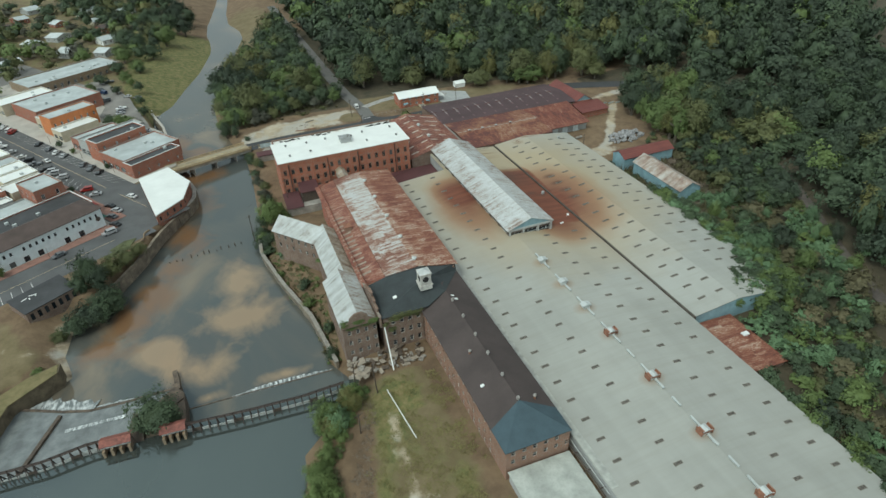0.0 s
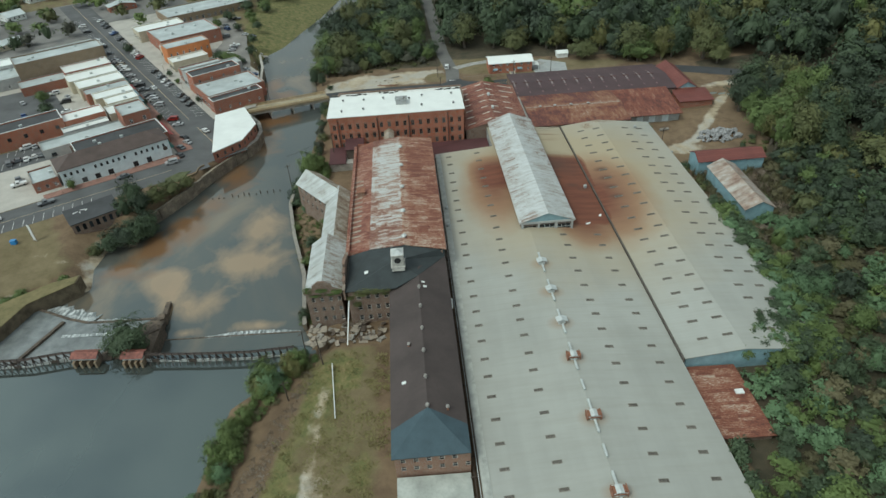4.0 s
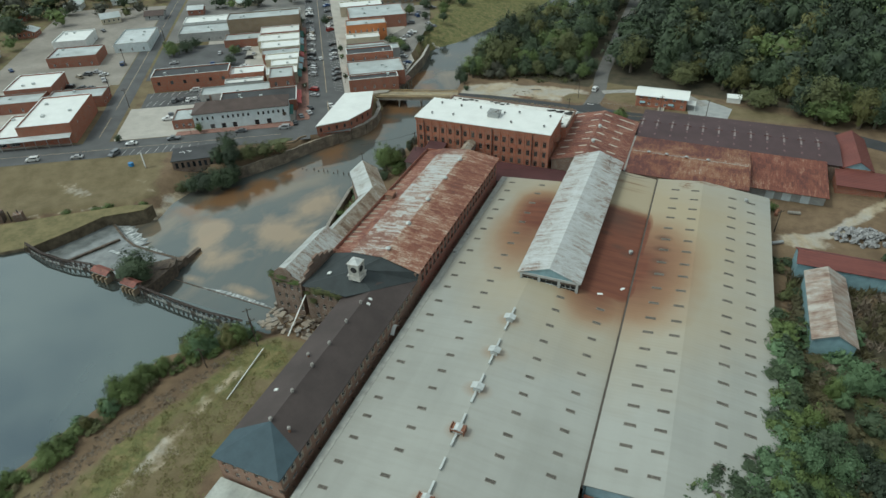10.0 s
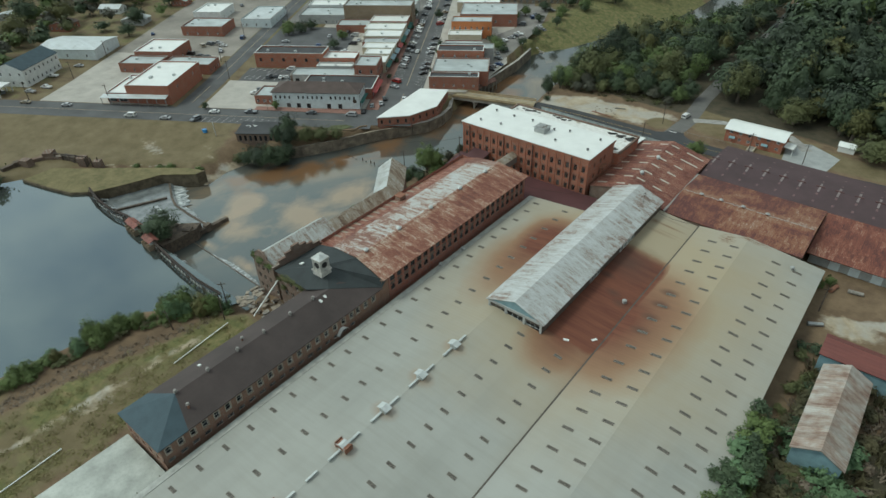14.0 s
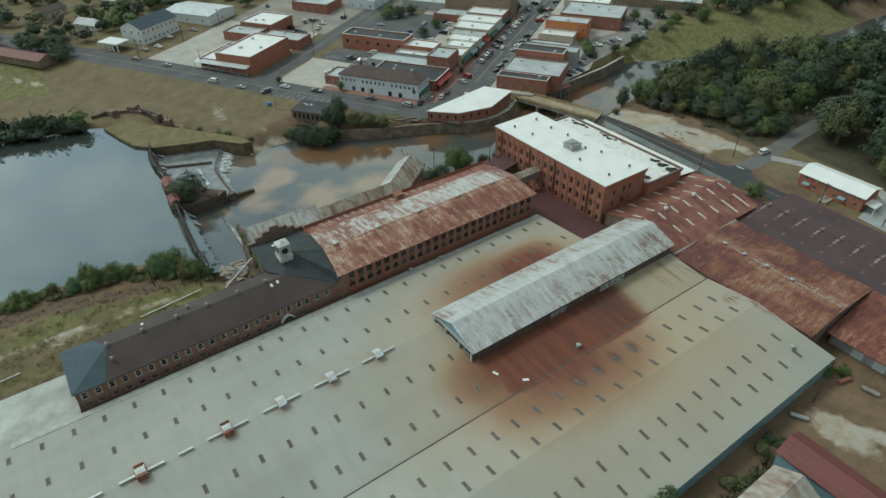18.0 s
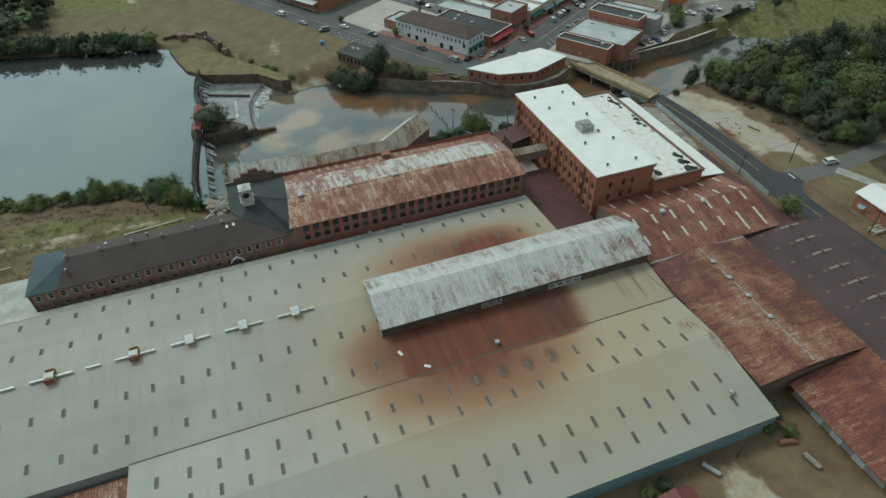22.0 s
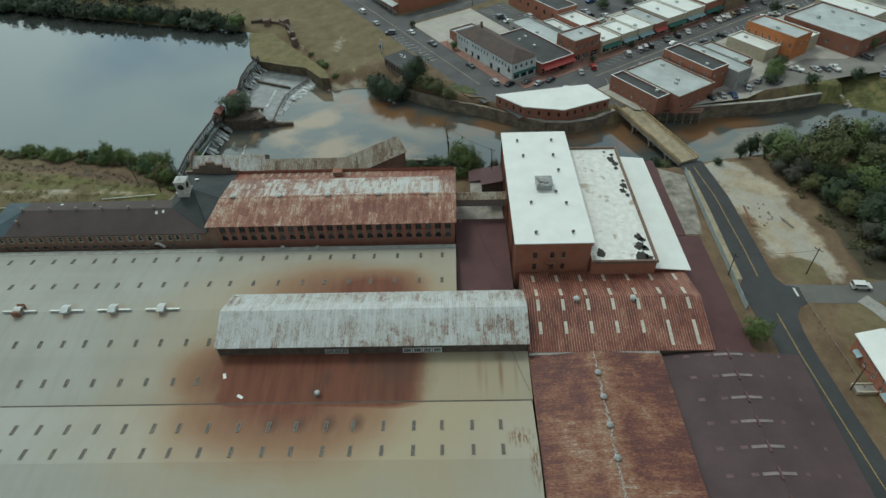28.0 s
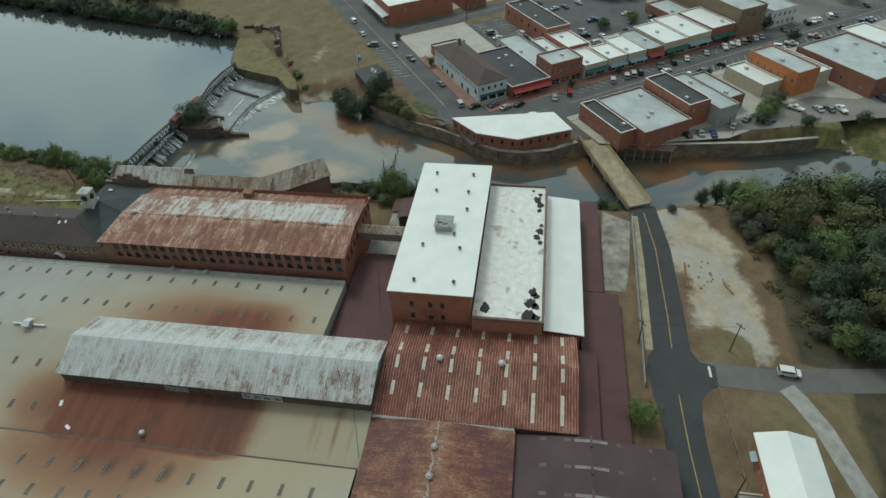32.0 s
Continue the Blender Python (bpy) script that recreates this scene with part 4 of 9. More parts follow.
def gable(parent, x0, x1, y0, y1, ze, zr, mat, axis="y", over=0.4, th=0.18, ridge=None, end_mat=None, hips=(0, 0), name="roof"):
    """A pitched roof, its two slopes as parts, with gable ends in end_mat."""
    mat, mat2 = mat if isinstance(mat, tuple) else (mat, mat)
    if axis == "y":
        c = (x0 + x1) / 2 if ridge is None else ridge
        k0, k1 = (ze - zr) / (c - x0), (zr - ze) / (x1 - c)
        a, b = y0 - over, y1 + over
        g = G().slope((x0 - over, a, ze + k0 * over), (c, a + hips[0], zr), (c, b - hips[1], zr), (x0 - over, b, ze + k0 * over), th)
        part(name, g, mat, parent)
        g = G().slope((c, a + hips[0], zr), (x1 + over, a, ze - k1 * over), (x1 + over, b, ze - k1 * over), (c, b - hips[1], zr), th)
        part(name, g, mat2, parent)
        ends = [[(x0, y0), (x1, y0), (c, y0)], [(x1, y1), (x0, y1), (c, y1)]]
    else:
        c = (y0 + y1) / 2 if ridge is None else ridge
        k0, k1 = (ze - zr) / (c - y0), (zr - ze) / (y1 - c)
        a, b = x0 - over, x1 + over
        g = G().slope((a, y0 - over, ze + k0 * over), (b, y0 - over, ze + k0 * over), (b - hips[1], c, zr), (a + hips[0], c, zr), th)
        part(name, g, mat, parent)
        g = G().slope((a + hips[0], c, zr), (b - hips[1], c, zr), (b, y1 + over, ze - k1 * over), (a, y1 + over, ze - k1 * over), th)
        part(name, g, mat2, parent)
        ends = [[(x1, y0), (x1, y1), (x1, c)], [(x0, y1), (x0, y0), (x0, c)]]
    for i, e in enumerate(ends):
        if hips[i] or end_mat is None:
            continue
        part("gable_wall", G().add([(*e[0], ze), (*e[1], ze), (*e[2], zr - th)], [(0, 1, 2)]), end_mat, parent)


def hip_end(parent, pts, mat, th=0.18):
    g = G()
    up = [Vector(p) for p in pts]
    lo = [p - Vector((0, 0, th)) for p in up]
    n = len(up)
    g.add(up + lo, [tuple(range(n)), tuple(range(2 * n - 1, n - 1, -1))] + [(i, n + i, n + (i + 1) % n, (i + 1) % n) for i in range(n)])
    part("roof", g, mat, parent, "hipped end of the roof")


# ---- the long sheds ----
def shed_part(parent, xs, zs, y0, y1, z_base, mat, wall_mat):
    """A low-pitched shed: roof through the points xs, zs across, walls below."""
    for (xa, za), (xb, zb) in zip(list(zip(xs, zs)), list(zip(xs, zs))[1:]):
        part("roof", G().slope((xa, y0, za), (xb, y0, zb), (xb, y1, zb), (xa, y1, za), 0.2), mat, parent)
    for y, s in ((y0, 1), (y1, -1)):
        g = G()
        pts = list(zip(xs, zs))
        ring = [(x, z - 0.2) for x, z in pts]
        yy = y + 0.3 * s
        n = len(ring)
        g.add([(x, yy, z_base) for x, z in ring] + [(x, yy, z) for x, z in ring], [(i, i + 1, n + i + 1, n + i) if s > 0 else (i + 1, i, n + i, n + i + 1) for i in range(n - 1)])
        part("wall", g, wall_mat, parent)
    for x, z, s in ((xs[0], zs[0], 1), (xs[-1], zs[-1], -1)):
        xx = x + 0.3 * s
        part("wall", G().box(min(xx, xx + 0.2 * s), max(xx, xx + 0.2 * s), y0 + 0.3, y1 - 0.3, z_base, z - 0.22), wall_mat, parent)


shed_a = thing("main_shed", "long warehouse shed with a pale rust-stained sheet roof", "warehouse")
shed_part(shed_a, (51.2, 75.4, 100.2), (2.9, 4.85, 2.25), 22, 200.8, -3.5, SHED_ROOF, GREY_WALL)
shed_part(shed_a, (72.0, 75.4, 100.2), (4.58, 4.85, 2.25), 200.81, 216.3, -3.5, SHED_ROOF, GREY_WALL)
part("ridge_walk", G().slope((51.4, 60, 3.02), (52.9, 60, 3.14), (52.9, 200.5, 3.14), (51.4, 200.5, 3.02), 0.1), plain("pale_gutter_sheet", (0.36, 0.37, 0.34), 0.5), shed_a, "pale flashing strip along the eave")
# the shaded gap at the roof step is painted as a dark colour
part("parapet", G().box(100.3, 100.69, 94.6, 216.3, 1.5, 2.8), plain("shade_dark_step", (0.085, 0.072, 0.060), 0.8), shed_a, "step between the two roofs, coloured dark for the shaded gap")
shed_b = thing("east_shed", "wide shed with a pale sheet roof and blue end wall", "warehouse")
shed_part(shed_b, (100.7, 114.5, 134.6), (2.85, 4.4, 1.95), 94.6, 216.0, -3.5, SHED_ROOF, BLUE_METAL)

# ventilation louvres let into the two roofs, each a dark slatted strip
LOUV_D = plain("dark_louvre", (0.078, 0.070, 0.060), 0.8, vary=0.2)
LOUV_F = plain("louvre_rim", (0.22, 0.20, 0.17), 0.6, vary=0.2)


def louvre_meshes(w, length):
    f, d = G(), G()
    f.box(-w / 2, w / 2, -length / 2, -length / 2 + 0.08, 0, 0.1).box(-w / 2, w / 2, length / 2 - 0.08, length / 2, 0, 0.1)
    f.box(-w / 2, -w / 2 + 0.08, -length / 2, length / 2, 0, 0.1).box(w / 2 - 0.08, w / 2, -length / 2, length / 2, 0, 0.1)
    f.box(-w / 2, w / 2, -length / 6 - 0.025, -length / 6 + 0.025, 0, 0.07).box(-w / 2, w / 2, length / 6 - 0.025, length / 6 + 0.025, 0, 0.07)
    d.box(-w / 2 + 0.08, w / 2 - 0.08, -length / 2 + 0.08, length / 2 - 0.08, 0.0, 0.05)
    return f.mesh("louvre", LOUV_F), d.mesh("louvre_slats", LOUV_D)


def roof_z(x):
    for xs, zs in (((51.2, 75.4, 100.4), (2.9, 4.85, 2.25)), ((100.4, 114.5, 134.6), (2.85, 4.4, 1.95))):
        if xs[0] <= x <= xs[2]:
            return float(np.interp(x, xs, zs))
    return 2.0


LM_A, LM_B = louvre_meshes(1.95, 0.78), louvre_meshes(2.4, 0.75)


def louvre(parent, x, y, meshes):
    slope = math.degrees(math.atan2(roof_z(x + 0.5) - roof_z(x - 0.5), 1.0))
    lo = part("louvre", meshes[0], None, parent, m=pose(x, y, roof_z(x) + 0.01, 0, -slope, 0))
    part("louvre_slats", meshes[1], None, lo)


BAYS = (36.0, 41.8, 47.6, 53.4, 59.2, 65.0, 70.8, 76.6, 82.5, 88.5, 94.2, 99.4, 105.2, 110.5, 115.6, 121.4, 127.4, 133.1, 139.0, 144.2, 150.1, 156.3, 162.4, 167.9, 174.0, 179.4, 185.5, 191.6, 197.2, 203.2, 208.9)
for y in BAYS:
    for x, top in ((55.9, 200), (66.0, 200), (84.6, 145), (94.7, 145)):
        if y < top:
            louvre(shed_a, x, y, LM_A)
    if y > 99:
        lean_y = float(np.interp(y, (100, 200), (1.5, 0.5)))
        for x, dy in ((106.6, 0.2), (112.4, 0.3), (123.5, lean_y + 0.2), (129.0, lean_y)):
            louvre(shed_b, x, y + dy, LM_B)
# ridge ventilators with their connecting ducts
GALV = plain("pale_galvanised_sheet", (0.50, 0.53, 0.52), 0.45, 0.2, vary=0.15, scale=1)
for k, y in enumerate((130.7, 119.05, 107.6, 96.2, 79.8, 62.9, 47.0)):
    rusty = k > 2
    v = thing("ridge_ventilator", "rusted boxy roof ventilator on the shed ridge" if rusty else "galvanised boxy roof ventilator on the shed ridge", "roof vent", "ventilators on the ridge", m=pose(75.4, y, 4.8))
    cap = RUST_IRON if rusty else GALV
    part("body", G().box(-0.8, 0.8, -0.7, 0.7, 0, 1.1), GALV, v)
    part("hood", G().slope((-1.35, -0.9, 1.15), (0, -0.9, 1.6), (0, 0.9, 1.6), (-1.35, 0.9, 1.15), 0.08).slope((0, -0.9, 1.6), (1.35, -0.9, 1.15), (1.35, 0.9, 1.15), (0, 0.9, 1.6), 0.08), GALV, v)
    if rusty:
        part("frame", G().box(-1.5, -1.3, -0.9, 0.9, 0.1, 1.5).box(1.3, 1.5, -0.9, 0.9, 0.1, 1.5).box(-1.5, 1.5, -1.0, -0.85, 0.9, 1.1).box(-1.5, 1.5, 0.85, 1.0, 0.9, 1.1), cap, v, "rusty angle-iron frame")
        for q in (-1, 1):
            part("rust_panel", G().slope((q * 0.75, -0.8, 1.38), (q * 1.3, -0.8, 1.2), (q * 1.3, 0.8, 1.2), (q * 0.75, 0.8, 1.38), 0.03), cap, v, "rusted sheet panel")
        if y < 97:
            part("duct", G().box(-0.2, 0.2, -9.6, -6.8, 0.25, 0.62), GALV, v)
    part("duct", G().box(-0.22, 0.22, 1.0, 4.2, 0.25, 0.65), GALV, v)
    part("duct", G().box(-0.22, 0.22, -4.0, -1.0, 0.25, 0.65), GALV, v)
COWL_A = plain("dull_galvanised_fan", (0.34, 0.35, 0.34), 0.5, 0.2, vary=0.3, scale=2)
for x, y in ((52.0, 154.5), (52.3, 164.0), (98.2, 171.0), (127.5, 210)):
    v = thing("roof_fan", "round galvanised exhaust fan on the shed roof", "roof vent", "round roof fans", m=pose(x, y, roof_z(x)))
    part("drum", G().cyl(0, 0, 0, 0.8, 0.5, n=14), COWL_A, v)
    part("cap", G().cyl(0, 0, 0.8, 1.0, 0.62, 0.35, 14), COWL_A, v)
for x, y, r in ((93.5, 150, 20), (98.5, 154.5, 60)):
    solid("loose_sheet", G().box(-0.7, 0.7, -0.32, 0.32, 0, 0.04, pose(x, y, roof_z(x) + 0.03, 0, 2, r)), PAINT_WHITE, "loose white sheet lying on the shed roof", "sheet metal", group="loose sheets")

# raised monitor on the shed
mon = thing("roof_monitor", "long raised roof monitor with a galvanised rusting gable roof", "roof monitor")
opn_e = [(y, y + 1.6, 3.8, 5.0) for y in (41.3, 43.5, 45.7, 47.9)] + [(y, y + 1.2, 3.8, 5.0) for y in (24.0, 25.8, 27.6)]
# wall colour darkened to carry the shade below the monitor's eaves
EAVE_SHADE_SIDING = plain("eave_shaded_weathered_siding", (0.105, 0.085, 0.070), 0.85, vary=0.4, scale=0.7)
block(mon, 73.0, 88.2, 147.6, 216.2, 1.6, 6.8, EAVE_SHADE_SIDING, ([(0.7, 4.6, 3.2, 5.4), (5.3, 9.9, 3.2, 5.6), (10.6, 14.5, 3.2, 5.4)], opn_e, (), [(3 + 6.6 * i, 7.5 + 6.6 * i, 3.6, 5.8) for i in range(10)]), PAINT_BLUE, (2, 1))
for s0, s1, q0, q1 in opn_e:
    a, b = 147.6 + s0, 147.6 + s1
    part("window_casing", G().box(88.203, 88.27, a - 0.22, a, q0 - 0.2, q1 + 0.2).box(88.203, 88.27, b, b + 0.22, q0 - 0.2, q1 + 0.2).box(88.203, 88.27, a, b, q1, q1 + 0.2).box(88.203, 88.27, a, b, q0 - 0.2, q0), PAINT_WHITE if s1 - s0 > 1.4 else GREY_WALL, mon, "pale window casing")
for x in (73.0, 77.75, 82.95, 87.6):
    part("post", G().box(x, x + 0.6, 147.42, 147.62, 2.0, 6.4), GREY_WALL, mon)
part("fascia", G().box(72.8, 88.4, 147.40, 147.60, 6.15, 6.8), GREY_WALL, mon)
gable(mon, 72.7, 88.5, 147.6, 216.2, 6.8, 9.75, GALV_ROOF, "y", 0.35, end_mat=BLUE_METAL)

# ---- the rust-roofed mill wing ----
BRICK_RUST = brickwork("brick_dusty_red", (0.365, 0.108, 0.066), (0.305, 0.096, 0.060), (0.30, 0.22, 0.18), 0.4)
rust = thing("rusty_mill_wing", "brick mill wing under a patchy rusted sheet roof", "mill building")
we = [(0.7 + 2.62 * i, 2.35 + 2.62 * i, q, r) for q, r in ((6.6, 8.7), (3.75, 5.55)) for i in range(24)]
SPANDREL = plain("grimy_spandrel_panel", (0.165, 0.125, 0.10), 0.9, vary=0.35, scale=0.8)
for i in range(24):
    a = 137.7 + 2.62 * i
    part("spandrel", G().box(49.16, 49.23, a, a + 1.65, 5.6, 6.55), SPANDREL, rust)
    for b, c in ((a, a + 0.55), (a + 1.65, a + 1.1)):
        part("arch_haunch", G().add([(q, y, z) for q in (48.98, 49.212) for y, z in ((b, 5.57), (c, 5.57), (b, 4.9))], [(0, 1, 2), (5, 4, 3), (0, 3, 4, 1), (1, 4, 5, 2), (2, 5, 3, 0)]), BRICK_RUST, rust)
block(rust, 24.0, 49.2, 137.0, 200.6, -4.0, 9.35, BRICK_RUST, ((), we, [(2 + 3.1 * i, 3.5 + 3.1 * i, 4.6, 7.2) for i in range(8)], ()), plain("dark_sash", (0.10, 0.09, 0.08), 0.7), (1, 2))
part("roof", G().slope((39.1, 136.0, 10.9), (50.2, 134.4, 9.5), (50.2, 201.1, 9.5), (39.1, 201.1, 10.9), 0.2), RUST_X, rust, "rust-red roof slope")
part("roof", G().slope((29.6, 136.6, 9.9), (39.1, 136.0, 10.9), (39.1, 201.1, 10.9), (29.6, 201.1, 9.9), 0.2), PALE_RUST, rust, "roof slope of pale galvanised sheets rusted through at the ends")
part("roof", G().slope((22.8, 136.6, 8.1), (29.58, 136.6, 9.6), (29.58, 201.1, 9.6), (22.8, 201.1, 8.1), 0.2), RUST_W, rust, "rusty lower roof with pale skylight sheets")
part("ridge_cap", G().slope((38.7, 136.0, 10.92), (39.1, 136.0, 10.98), (39.1, 201.1, 10.98), (38.7, 201.1, 10.92), 0.05).slope((39.1, 136.0, 10.98), (39.5, 136.0, 10.92), (39.5, 201.1, 10.92), (39.1, 201.1, 10.98), 0.05), RUST_X, rust)
for y0, s in ((137.0, 1), (200.6, -1)):
    part("gable_wall", G().add([(24, y0, 8), (49.2, y0, 9.3), (39.1, y0, 10.7), (29.6, y0, 9.4)], [(0, 1, 2, 3) if s > 0 else (3, 2, 1, 0)]), BRICK, rust)
SKY_DULL = plain("grimy_skylight_sheet", (0.31, 0.265, 0.21), 0.7, vary=0.4, scale=1.2)
SKY = plain("dirty_skylight_sheet", (0.50, 0.47, 0.40), 0.6, vary=0.25, scale=1.0)
for i in range(14):
    y = 141.5 + 2.55 * i
    part("skylight", G().slope((23.6, y, 8.33), (26.9, y, 9.06), (26.9, y + 0.8, 9.06), (23.6, y + 0.8, 8.33), 0.03), SKY_DULL, rust)
dormer = thing("brick_stack", "short red brick stack on the rusty roof", "chimney", m=pose(26.4, 166.8, 8.7))
part("shaft", G().box(-1.1, 1.1, -1.2, 1.2, 0, 1.7), BRICK_MILL, dormer)
part("cap", G().box(-1.25, 1.25, -1.35, 1.35, 1.7, 1.85), RUST_IRON, dormer)
for y in (139.6, 152.4, 166.0, 179.8, 192.8):
    v = thing("ridge_turbine", "round tin ventilator on the rusty roof ridge", "roof vent", "round vents on the mill ridge", m=pose(39.1, y, 10.9))
    part("drum", G().cyl(0, 0, 0, 0.6, 0.55, n=12), GALV, v)
    part("cap", G().cyl(0, 0, 0.6, 0.95, 0.75, 0.25, 12), GALV, v)
# dark gutter passage between wing and shed with a pipe run
passage = thing("service_passage", "dark open gap with rusty pipe run beside the shed", "passage", kind="structure")
part("floor", G().box(49.9, 51.2, 30, 200.6, -3.4, -3.2), CONCRETE, passage)
for x, z in ((50.2, 1.2), (50.9, 1.6)):
    part("pipe", G().beam((x, 60, z), (x, 200, z), 0.16), GALV if x > 50.5 else WOOD_DARK, passage)
for i in range(30):
    part("strut", G().box(49.4, 51.4, 62 + 4.6 * i, 62.18 + 4.6 * i, 1.0, 1.15), WOOD_DARK, passage)

# ---- dark-roofed south wing with the slate-blue hipped end ----
dark = thing("south_mill_wing", "long narrow brick wing with dark shingles and blue hipped end", "mill building")
wins = [(0.95 + 2.72 * i, 2.1 + 2.72 * i, 4.45, 6.15) for i in range(19)] + [(0.75 + 2.72 * i, 2.3 + 2.72 * i, 1.9, 3.0) for i in range(19)]
sw = [(1.1 + 2.5 * i, 2.1 + 2.5 * i, 4.7, 6.1) for i in range(5)] + [(1.1 + 2.5 * i, 2.1 + 2.5 * i, 2.2, 3.7) for i in range(6)]
ww = [(2.0 + 2.95 * i, 2.95 + 2.95 * i, z, z + 1.6) for i in range(15) for z in (4.4, 1.0, -1.8)]
SASH = plain("pale_sash", (0.58, 0.57, 0.52), 0.7)
block(dark, 35.1, 49.3, 73.1, 124.5, -3.4, 7.2, BRICK_MILL, (sw, wins, (), ww), SASH, (0, 1))


def casing(parent, x, y0, y1, z0, z1):
    """A pale board surround standing proud of the east wall."""
    part("window_casing", G().box(x, x + 0.05, y0 - 0.16, y0, z0 - 0.14, z1 + 0.16).box(x, x + 0.05, y1, y1 + 0.16, z0 - 0.14, z1 + 0.16).box(x, x + 0.05, y0, y1, z1, z1 + 0.16).box(x, x + 0.09, y0, y1, z0 - 0.14, z0), CASING, parent)


CASING = plain("dusty_cream_casing", (0.40, 0.36, 0.29), 0.8, vary=0.25)
for s0, s1, q0, q1 in wins[:19]:
    casing(dark, 49.303, 73.1 + s0, 73.1 + s1, q0, q1)
cx = 42.2
for xa, s in ((34.6, -1), (49.8, 1)):
    for y0, y1, mat in ((72.6, 79.2, BLUE_ROOF), (79.2, 126.0, DARK_ROOF)):
        yr0 = max(y0, 79.2) if mat is DARK_ROOF else 81.8
        lo0, lo1 = (xa, y0, 7.1), (xa, 134.3 if s > 0 and mat is DARK_ROOF else y1, 7.1)
        if mat is BLUE_ROOF:
            hip_end(dark, [lo0, (cx, 81.8, 10.1), lo1][::-s], mat)
        else:
            hip_end(dark, [lo0, (cx, 81.8, 10.1), (cx, 127, 10.1), lo1][::-s], mat)
hip_end(dark, [(34.6, 72.6, 7.1), (49.8, 72.6, 7.1), (cx, 81.8, 10.1)], BLUE_ROOF)
COWL = plain("dull_grey_cowl", (0.27, 0.255, 0.235), 0.6, vary=0.3, scale=2)
for k, y in enumerate((82.0, 89.5, 97.0, 104.0, 111.5, 118.5)):
    v = thing("ridge_cowl", "small galvanised cowl on the dark ridge", "roof vent", "cowls on the dark ridge", m=pose(cx, y, 10.05))
    part("pipe", G().cyl(0, 0, 0, 0.5, 0.28, n=10), COWL, v)
    part("hood", G().cyl(0, 0, 0.5, 0.95, 0.45, 0.3, 10), COWL, v)
for x, y in ((39.0, 100.2), (46.2, 82.0)):
    v = thing("ridge_cowl", "rust-red cowl on the dark roof slope", "roof vent", "cowls on the dark ridge", m=pose(x, y, 9.0))
    part("pipe", G().cyl(0, 0, -0.5, 0.5, 0.25, n=10), RUST_IRON, v)
    part("hood", G().cyl(0, 0, 0.5, 0.9, 0.42, 0.3, 10), COWL, v)
for x, y in ((43.6, 119.5), (43.2, 121.2), (37.6, 90.0)):
    solid("roof_hatch", G().box(-0.45, 0.45, -0.3, 0.3, -0.1, 0.2, pose(x, y, 9.55 if x > 40 else 8.35, 0, 20 if x > 42 else -20, 0)), PAINT_WHITE, "small white roof hatch on dark shingles", "roof hatch", group="roof hatches")
part("door_canopy", G().add([(49.4, 118.2 + 3.6 * t, 2.6 + 1.5 * math.sin(math.pi * t)) for t in np.linspace(0, 1, 9)] + [(50.4, 118.2 + 3.6 * t, 2.6 + 1.5 * math.sin(math.pi * t)) for t in np.linspace(0, 1, 9)], [(i, i + 1, 10 + i, 9 + i) for i in range(8)]), PAINT_WHITE, dark, "pale arched door surround")

low = thing("low_shed", "low lean-to with a pale ribbed sheet roof", "shed")
part("wall", G().box(35.6, 49.0, 50.3, 72.5, -2.4, 0.75), GREY_WALL, low)
part("roof", G().slope((35.2, 50, 1.2), (49.6, 50, 0.8), (49.6, 72.55, 0.8), (35.2, 72.55, 1.2), 0.15), plain("pale_stained_felt_roof", (0.40, 0.42, 0.385), 0.8, vary=0.3, scale=0.22), low)

# ---- black-roofed link with the white clock cupola ----
link = thing("cupola_block", "brick cross block with black shingle roof", "mill building")
lw = [(2.2 + 2.3 * i, 3.3 + 2.3 * i, z, z + 1.7) for i in range(4) for z in (5.2, 1.6, -1.8)]
block(link, 24.0, 34.9, 121.6, 136.9, -4.0, 8.7, BRICK_OLD, (lw, (), (), ()), SASH, (0, 1))
block(link, 34.95, 49.25, 124.6, 134.2, -3.4, 6.9, BRICK_MILL, ((), [(0.55 + 2.72 * i, 1.7 + 2.72 * i, 4.45, 6.15) for i in range(3)], (), ()), SASH, (0, 1))
for i in range(3):
    casing(link, 49.253, 125.15 + 2.72 * i, 126.3 + 2.72 * i, 4.45, 6.15)
part("wall", G().box(36.6, 49.22, 134.205, 134.595, -3.4, 7.0), BRICK_MILL, link)
part("wall", G().box(36.6, 49.2, 134.6, 136.9, -3.4, 8.9), BRICK_MILL, link)
hip_end(link, [(23.5, 121.1, 8.5), (36.4, 121.1, 8.5), (36.4, 127.8, 12.1)], BLACK_ROOF)
hip_end(link, [(36.4, 121.1, 8.5), (42.2, 123.4, 10.15), (36.4, 127.8, 12.1)], BLACK_ROOF)
hip_end(link, [(42.2, 123.4, 10.15), (49.6, 134.3, 7.3), (36.4, 127.8, 12.1)], BLACK_ROOF)
hip_end(link, [(49.6, 134.3, 7.3), (49.8, 135.6, 9.2), (39.1, 136.4, 10.7), (36.4, 127.8, 12.1)], BLACK_ROOF)
hip_end(link, [(23.5, 136.5, 8.1), (23.5, 121.1, 8.5), (36.4, 127.8, 12.1), (39.1, 136.5, 10.7), (29.6, 136.5, 9.7)], BLACK_ROOF)
solid("roof_hatch", G().box(-0.5, 0.5, -0.45, 0.45, -0.1, 0.15, pose(29.0, 126.2, 10.15, 0, -15, 0)), PAINT_WHITE, "small white roof hatch on black shingles", "roof hatch", group="roof hatches")
